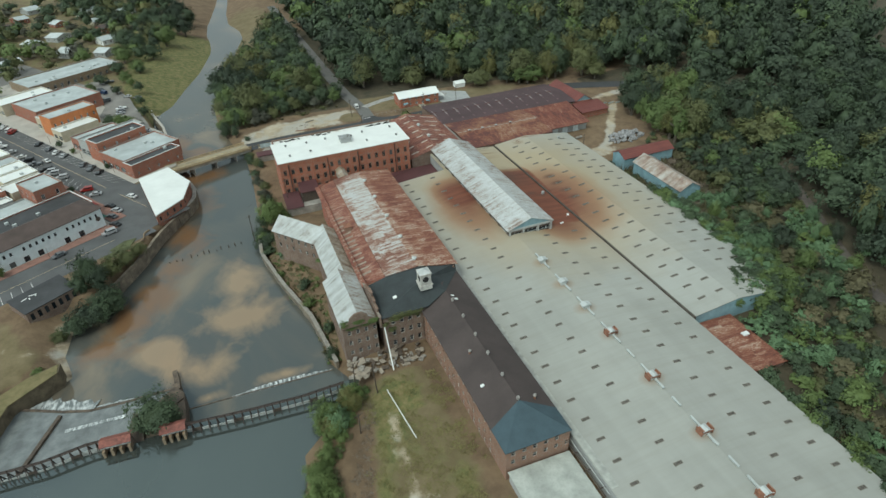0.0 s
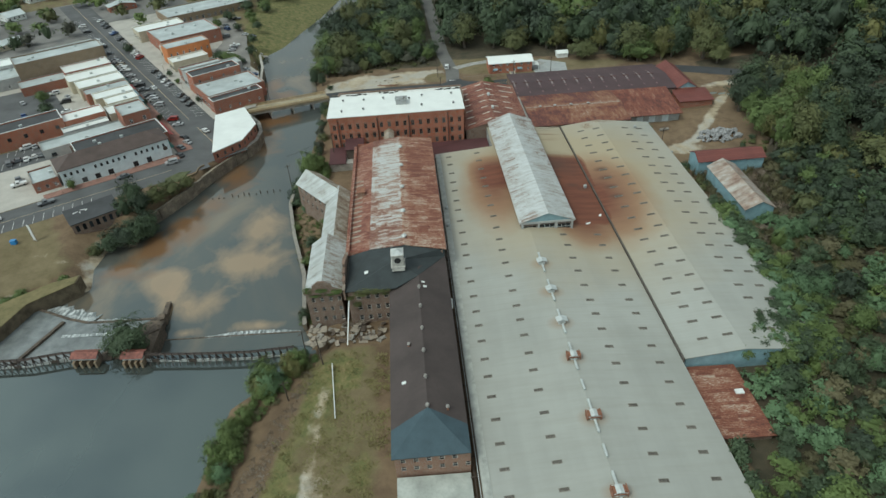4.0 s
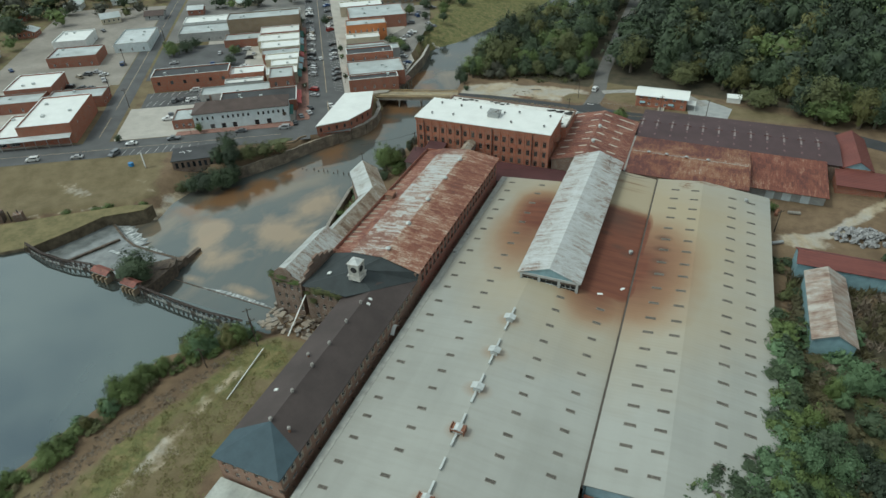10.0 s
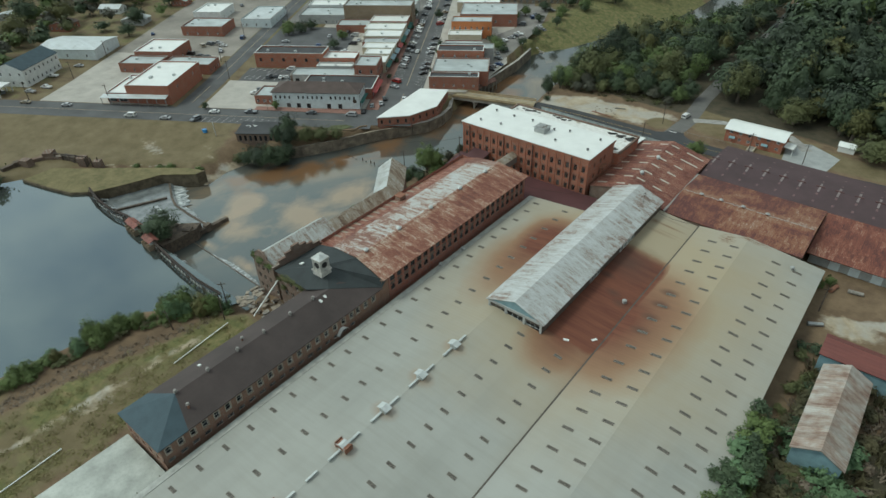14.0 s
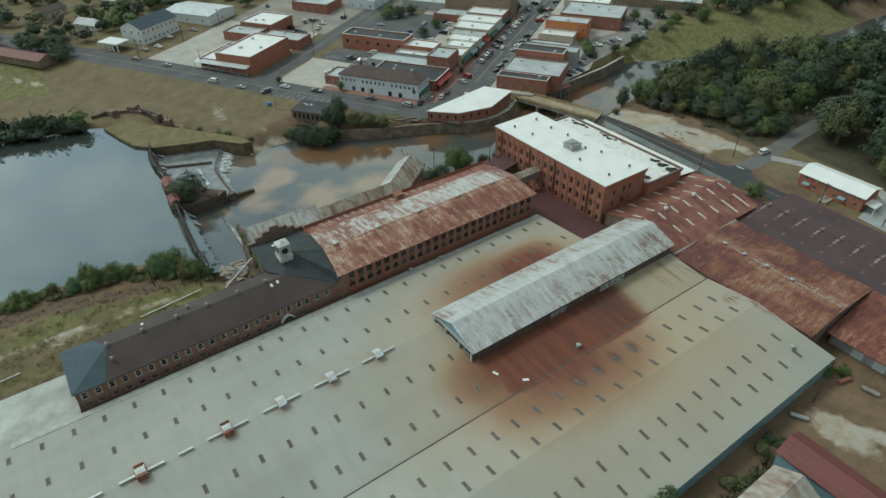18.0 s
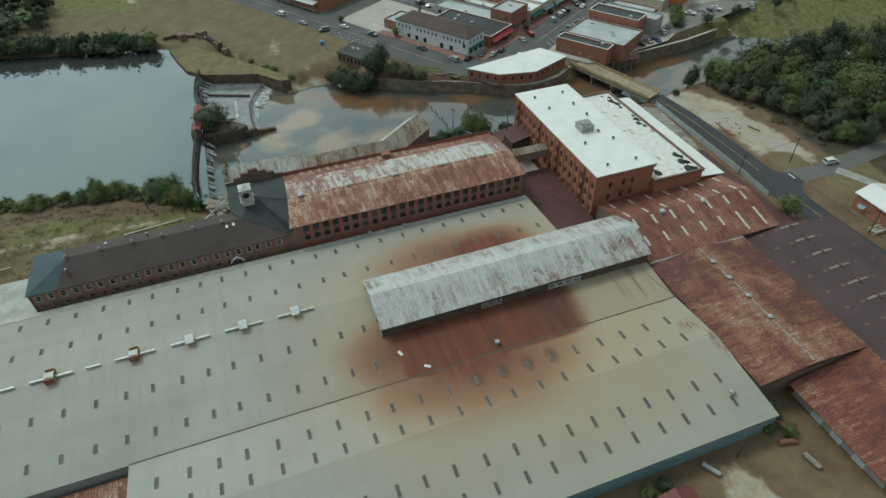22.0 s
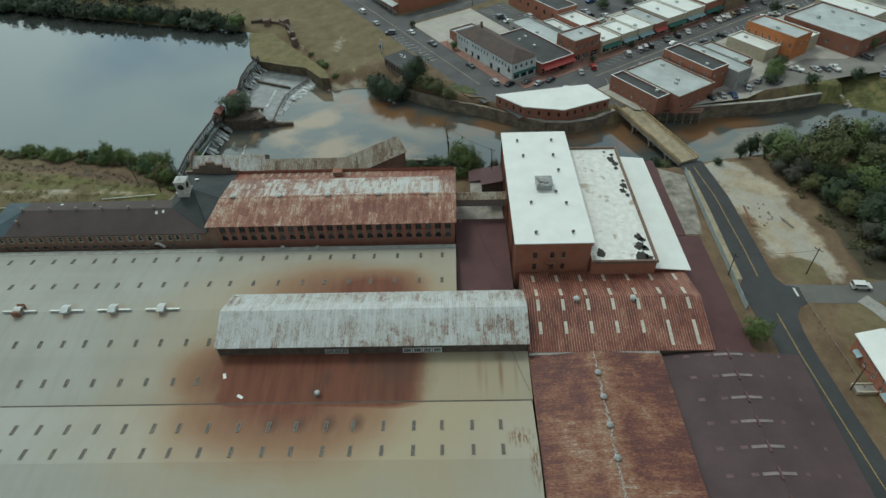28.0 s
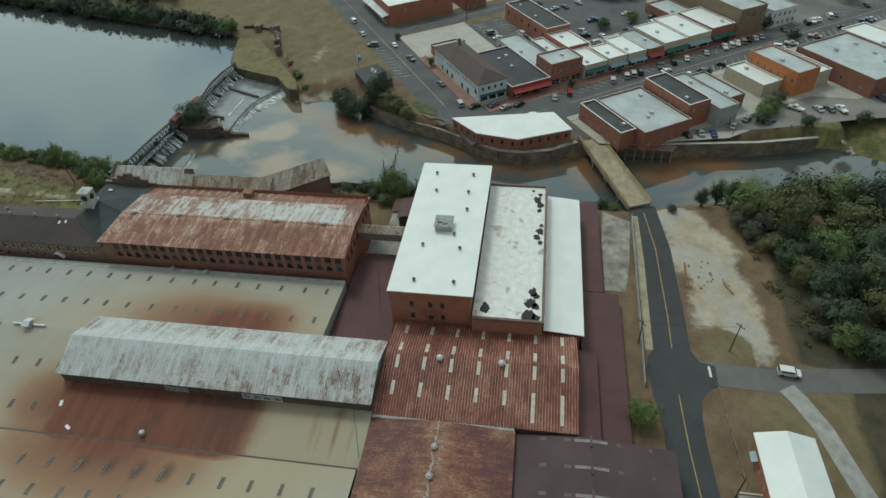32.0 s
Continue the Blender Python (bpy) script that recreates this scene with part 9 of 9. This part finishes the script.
# clumps of long grass in the south yard
GRASS = leaf_mat("yellow_green_grass", (0.150, 0.140, 0.048), (0.215, 0.182, 0.070))
x, y, r = region([(13, 110), (34, 112), (34, 50), (17, 40), (4, 40), (7, 73), (12, 92)], 1.7, 28)
keep = r.uniform(size=len(x)) < 0.25 + 0.6 * (np.sin(x * 0.5 + y * 0.13) * np.sin(y * 0.23 - x * 0.2) > 0.1)
woods("grass_clumps", "clumps of long yellow-green grass in the south yard", x[keep], y[keep], r, (0.7, 1.5), (0.3, 0.7), [(GRASS, 1.0)], [tuft_data(96, 44), tuft_data(94, 44)], 0.15)


# ---- vehicles ----
def car_meshes(kind):
    """Body shell, glass band, wheel and lamp meshes of one kind of car, nose towards +y."""
    L2, W2, H = {"saloon": (2.3, 0.9, 1.42), "van": (2.4, 0.98, 1.85), "pickup": (2.7, 0.98, 1.8)}[kind]
    prof = {"saloon": [(-2.3, 0.35), (-2.28, 0.85), (-1.7, 0.95), (-1.1, 1.38), (0.35, 1.42), (1.05, 0.95), (2.1, 0.8), (2.3, 0.55), (2.28, 0.32)],
            "van": [(-2.4, 0.35), (-2.38, 1.05), (-2.25, 1.8), (0.7, 1.85), (1.35, 1.1), (2.25, 0.95), (2.4, 0.6), (2.38, 0.35)],
            "pickup": [(-2.7, 0.5), (-2.7, 1.05), (-0.5, 1.08), (-0.45, 1.75), (0.75, 1.8), (1.3, 1.15), (2.5, 1.05), (2.7, 0.7), (2.68, 0.45)]}[kind]
    n = len(prof)
    g = G()
    inset = [0.12 if z > 1.15 else 0.0 for _, z in prof]
    lo = [(-W2 + i, y, z) for (y, z), i in zip(prof, inset)]
    hi = [(W2 - i, y, z) for (y, z), i in zip(prof, inset)]
    g.add(lo + hi, [tuple(range(n)), tuple(range(2 * n - 1, n - 1, -1))] + [((i + 1) % n, i, n + i, n + (i + 1) % n) for i in range(n)])
    gl = G()
    if kind == "saloon":
        gl.quad((-0.7, 0.42, 1.41), (-0.76, 1.02, 0.99), (0.76, 1.02, 0.99), (0.7, 0.42, 1.41)).quad((-0.76, -1.66, 0.99), (-0.7, -1.13, 1.37), (0.7, -1.13, 1.37), (0.76, -1.66, 0.99))
        y0, y1, z0, z1 = -1.15, 0.6, 0.98, 1.33
    elif kind == "van":
        gl.quad((-0.78, 0.74, 1.83), (-0.84, 1.3, 1.16), (0.84, 1.3, 1.16), (0.78, 0.74, 1.83)).quad((-0.8, -2.42, 1.15), (-0.76, -2.32, 1.7), (0.76, -2.32, 1.7), (0.8, -2.42, 1.15))
        y0, y1, z0, z1 = -2.0, 0.75, 1.15, 1.7
    else:
        gl.quad((-0.78, 0.8, 1.77), (-0.84, 1.26, 1.2), (0.84, 1.26, 1.2), (0.78, 0.8, 1.77))
        y0, y1, z0, z1 = -0.35, 0.75, 1.15, 1.68
    for s in (-1, 1):
        gl.quad((s * (W2 - 0.02), y0, z0 + 0.12), (s * (W2 - 0.02), y1, z0 + 0.12), (s * (W2 - 0.10), y1 - 0.25, z1), (s * (W2 - 0.10), y0 + 0.15, z1))
    gl.v = [(x * 1.012, y * 1.004, z + 0.012) for x, y, z in gl.v]
    wh = G().cyl(0, 0, -0.11, 0.11, 0.33, n=12, m=pose(0, 0, 0, 0, 90, 0))
    return g, gl.mesh("glass", GLASS), wh.mesh("tyre", RUBBER), L2, W2




def paint(name, c):
    m = Nodes(name, 0.28, 0.15)
    m.p.inputs["Coat Weight"].default_value = 0.4
    return m.done(m.mix(m.noise(1.5, 2), tuple(v * 0.9 for v in c), c))


COLOURS = {"white": (0.72, 0.73, 0.72), "silver": (0.42, 0.43, 0.44), "grey": (0.14, 0.15, 0.16), "black": (0.02, 0.02, 0.022), "red": (0.33, 0.025, 0.02), "blue": (0.03, 0.07, 0.18), "tan": (0.34, 0.29, 0.21)}
PAINTS = {k: paint(k + "_car_paint", v) for k, v in COLOURS.items()}
KINDS = {k: car_meshes(k) for k in ("saloon", "van", "pickup")}
MASTER = {}


def car(x, y, z, yaw, kind, colour):
    key = (kind, colour)
    if key not in MASTER:
        g, glass, tyre, L2, W2 = KINDS[kind]
        t = thing({"saloon": "car", "van": "van", "pickup": "pickup_truck"}[kind], "%s parked %s with dark windows" % (colour, {"saloon": "saloon car", "van": "van", "pickup": "pickup truck"}[kind]), "car", "parked cars", m=pose(x, y, z, 0, 0, yaw))
        body = part("body", g, PAINTS[colour], t)
        part("glass", glass, None, t)
        for sx in (-1, 1):
            for sy in (-0.62, 0.62):
                part("wheel", tyre, None, t, m=pose(sx * (W2 - 0.08), sy * L2, 0.33))
        MASTER[key] = t
        return t
    return copy_thing(MASTER[key], pose(x, y, z, 0, 0, yaw))


random.seed(55)
PICK = ["white"] * 5 + ["silver"] * 5 + ["grey"] * 4 + ["black"] * 3 + ["red"] * 1 + ["blue"] * 1 + ["tan"]


def town_car(a, b, yaw, kind=None, colour=None):
    x, y = town(a, b)
    car(x, y, town_z(a, b) + 0.06, yaw + 33.0, kind or random.choice(("saloon", "saloon", "saloon", "van", "pickup")), colour or random.choice(PICK))


# angled bays on both sides of the main street
for i in range(56):
    b = 26 + 3.25 * i
    if random.random() < 0.42 and not 130 < b < 138:
        town_car(10.6, b, 55 + random.uniform(-3, 3))
    if random.random() < 0.30 and not 130 < b < 138:
        town_car(22.0, b + 1.2, -52 + random.uniform(-3, 3))
for a, b, yaw, c, k in ((-20, -6.6, 90, "grey", "saloon"), (-2.5, -7, 80, "silver", "van"), (-62, -9.8, 90, "white", "saloon"), (-96, -17, 92, "white", "van"), (-80, -18, 88, "silver", "saloon"), (-130, -9, 90, "silver", "saloon"), (-150, -8, 90, "tan", "saloon"), (-66.5, -18.0, 150, "grey", "van"), (17.5, 12, 8, "white", "saloon"), (15, 74, 2, "white", "saloon"), (2.0, -3, 8, "black", "saloon"), (4.5, 3.5, 12, "grey", "saloon"), (8.0, 6.5, 14, "silver", "saloon"), (8.5, 12, 14, "black", "saloon"), (-46, -8.5, 92, "grey", "pickup")):
    town_car(a, b, yaw, k, c)
for i, (a, b) in enumerate(((-52, 33), (-49, 33.5), (-46, 33), (-43.5, 33), (-41, 33.5), (-44.5, 43.6), (-41.5, 43), (-38.5, 42), (-51, 16), (-51.5, 12.5), (-36.5, 31), (-60, 66), (-60, 71), (-59.5, 76), (-40, 78), (-60, 84), (-38, 95), (-33, 68), (-28, 66), (-24, 72), (-20, 66), (-22, 84), (-20, 90), (-24, 98), (-29, 103))):
    town_car(a, b, 90 * (i % 2) + random.uniform(-6, 6))
for a, b, yaw in ((56, 54, 60), (58.5, 57, 60), (54.5, 49, 95), (57, 73, 20), (58, 66, 40), (62, 78, 5), (64, 98, 75), (66, 101, 75), (68, 104, 75), (60, 92, 110), (82, 112, 30), (80, 118, 30), (76, 135, 10), (78, 142, 10), (88, 150, 60), (70, 122, 80)):
    town_car(a, b, yaw)
for a, b, yaw in ((-100, 76, 70), (-96, 78, 70), (-103, 73, 40), (-92, 74, 90), (-90, 66, 20), (-104, 60, 80), (-98, 58, 80), (-94, 57, 80), (-86, 88, 5), (-152, 10, 80), (-156, 4, 80), (-168, 2, 40), (-172, -2, 45), (-158, 24, 90), (-153, 38, 90), (-110, 150, 30), (-120, 110, 60), (-140, 90, 30)):
    town_car(a, b, yaw)
car(63.7, 304, float(land(63.7, 304)) + 0.06, -6, "van", "white")

# white bay lines
g = G()
for i in range(60):
    b = 25 + 3.25 * i
    for a, s in ((8.2, 1), (24.3, -1)):
        p, q = town(a, b - 0.5), town(a + s * 4.6, b + 2.6)
        z = town_z(a, b) + 0.075
        d = Vector((q[0] - p[0], q[1] - p[1])).normalized()
        nx, ny = -d.y * 0.06, d.x * 0.06
        g.quad((p[0] + nx, p[1] + ny, z), (q[0] + nx, q[1] + ny, z + 0.05), (q[0] - nx, q[1] - ny, z + 0.05), (p[0] - nx, p[1] - ny, z))
for i in range(11):
    a = -64 + 3 * i
    for b0, b1 in ((-19.2, -14.6), (30, 35), (40, 45)):
        p, q = town(a, b0), town(a + 1.2, b1)
        z = town_z(a, b0) + 0.07
        d = Vector((q[0] - p[0], q[1] - p[1])).normalized()
        nx, ny = -d.y * 0.07, d.x * 0.07
        g.quad((p[0] + nx, p[1] + ny, z), (q[0] + nx, q[1] + ny, z + 0.06), (q[0] - nx, q[1] - ny, z + 0.06), (p[0] - nx, p[1] - ny, z))
solid("bay_markings", g, LINE_WHITE, "white parking bay lines", "road marking", "structure")
lot("road_line", 16.1, 16.35, 0, 258, plain("pale_centre_line", (0.42, 0.34, 0.22), 0.9), "faded centre line of the main street", 0.08, 12, "road marking")
lot("road_line", -76.6, -76.4, 0, 258, bpy.data.materials["pale_centre_line"], "faded centre line of the cross street", 0.08, 12, "road marking")
lot("road_line", -255, -4, -12.4, -12.2, bpy.data.materials["pale_centre_line"], "faded centre line of the river street", 0.08, 12, "road marking")


# ---- poles, cables, street furniture ----
def pole(x, y, h=10.0, lean=0.0, z=None, arm=True):
    zz = gz(x, y) if z is None else z
    t = thing("utility_pole", "dark weathered timber utility pole", "pole", "utility poles", m=pose(x, y, zz, lean, 0, (x * 13) % 60))
    part("mast", G().cyl(0, 0, -0.3, h, 0.17, 0.11, 8), WOOD_DARK, t)
    if arm:
        part("crossarm", G().box(-1.1, 1.1, -0.07, 0.07, h - 0.8, h - 0.65), WOOD_DARK, t)
        for s in (-0.95, 0, 0.95):
            part("insulator", G().cyl(s, 0, h - 0.65, h - 0.45, 0.05, n=6), GLASS, t)
    return t


for x, y, h, ln in ((58.2, 272.4, 8, 3), (58.4, 292.6, 9, -3), (-1.5, 198.8, 12.5, 0), (13.7, 212.4, 12.5, 0), (13.0, 111.5, 10, 2), (17.5, 107.5, 9, -3), (94.5, 286.5, 8, 0), (113, 288.5, 8, 0), (137, 205.5, 8, 0), (10.5, 97, 7, 4)):
    pole(x, y, h, ln)
for a, b in ((-150, -5.5), (-112, -4.8), (-146, 22), (-146, 52), (-84, 52), (-84, 86), (-71, 30), (-70, 120)):
    pole(*town(a, b), 9, 0, town_z(a, b))
for a, b in ((6.8, 30), (6.8, 66), (6.8, 98), (25.6, 38), (25.6, 64), (25.6, 92), (-22, -4.4), (-40, -4.4), (62, 62), (70, 78)):
    t = thing("street_lamp", "dark metal street lamp with a pale globe", "street lamp", "street lamps", m=pose(*town(a, b), town_z(a, b) + 0.15))
    part("post", G().cyl(0, 0, 0, 3.8, 0.07, 0.05, 8), IRON, t)
    part("globe", G().cyl(0, 0, 3.8, 4.2, 0.18, 0.12, 10), PAINT_WHITE, t)
# cables from pole to pole by the mills
for p, q, sag in (((-1.5, 198.8, 7.4), (13.7, 212.4, 8.1), 0.5), ((13.7, 212.4, 8.1), (40, 214.6, 6.0), 0.6), ((58.2, 272.4, 3.9), (58.4, 292.6, 4.8), 0.6), ((87.0, 212.0, 6.0), (98, 215.8, 2.6), 0.8), ((38.5, 205.5, 2.5), (62, 212.0, 2.0), 1.0)):
    cu = bpy.data.curves.new("cable", "CURVE")
    cu.dimensions, cu.bevel_depth, cu.bevel_resolution = "3D", 0.035, 1
    sp = cu.splines.new("POLY")
    sp.points.add(8)
    for i, pt in enumerate(sp.points):
        t = i / 8
        pt.co = (p[0] + (q[0] - p[0]) * t, p[1] + (q[1] - p[1]) * t, p[2] + (q[2] - p[2]) * t - 4 * sag * t * (1 - t), 1)
    cu.materials.append(IRON)
    tagged(new("cable", cu), "thin dark overhead cable", "cable", "overhead cables")
# lightweight mast standing on the monitor roof
mast = thing("roof_mast", "thin dark aerial mast on the monitor roof", "mast", m=pose(85.0, 209.5, 7.4))
part("mast", G().cyl(0, 0, 0, 4.6, 0.06, n=6), IRON, mast)
part("stay", G().beam((0, 0, 4.2), (-2.0, 2.2, 0.2), 0.04), IRON, mast)
part("stay", G().beam((0, 0, 4.2), (1.5, 2.0, -0.4), 0.04), IRON, mast)
# garden wall and planters by the river street
gw = thing("garden_wall", "low curved brick garden wall on the corner", "wall")
for i in range(14):
    t0, t1 = i / 14, (i + 1) / 14
    p = [(-40.5 + 6 * t + 1.2 * math.sin(5.5 * t), 204.5 + 9 * t) for t in (t0, t1)]
    part("panel", G().beam((*p[0], -0.9), (*p[1], -0.9), 0.35, 0.8), BRICK_TAN, gw)
lawn = solid("corner_lawn", G().prism([(-48.5, 198.5), (-42.0, 203), (-39.5, 210), (-43.5, 209.5), (-50.0, 203)], -1.3, -0.85), plain("mown_lawn", (0.085, 0.095, 0.042), 0.95, vary=0.4, scale=0.6), "small mown lawn on the street corner", "lawn", "structure")
bin_ = thing("portable_toilet", "bright blue bin standing on the dry bank", "bin", m=pose(-84.5, 169.5, gz(-84.5, 169.5)))
part("body", G().box(-0.8, 0.8, -0.6, 0.6, 0, 1.3), plain("bright_blue_plastic", (0.04, 0.22, 0.5), 0.4, vary=0.05), bin_)
part("lid", G().box(-0.85, 0.85, -0.65, 0.65, 1.3, 1.4), bpy.data.materials["bright_blue_plastic"], bin_)
sign = thing("bank_sign", "tall white sign board on posts beside the ruin", "sign", m=pose(-78.5, 170.5, gz(-78.5, 170.5), 0, 0, -20))
part("board", G().box(-0.5, 0.5, -0.06, 0.06, 0.5, 6.2), PAINT_WHITE, sign)
part("post", G().box(-0.6, -0.5, -0.1, 0.1, 0, 6.3), WOOD_GREY, sign)
part("post", G().box(0.5, 0.6, -0.1, 0.1, 0, 6.3), WOOD_GREY, sign)
pf = thing("paddock_fence", "pale timber rail fence by the brick house", "fence")
for i in range(12):
    x, y = 68.0 + 2.4 * i, 288.0 + 0.12 * i
    part("post", G().box(x - 0.06, x + 0.06, y - 0.06, y + 0.06, -3.7, -2.5), WOOD_GREY, pf)
    if i < 11:
        part("rail", G().beam((x, y, -2.7), (x + 2.4, y + 0.12, -2.7), 0.07), WOOD_GREY, pf)
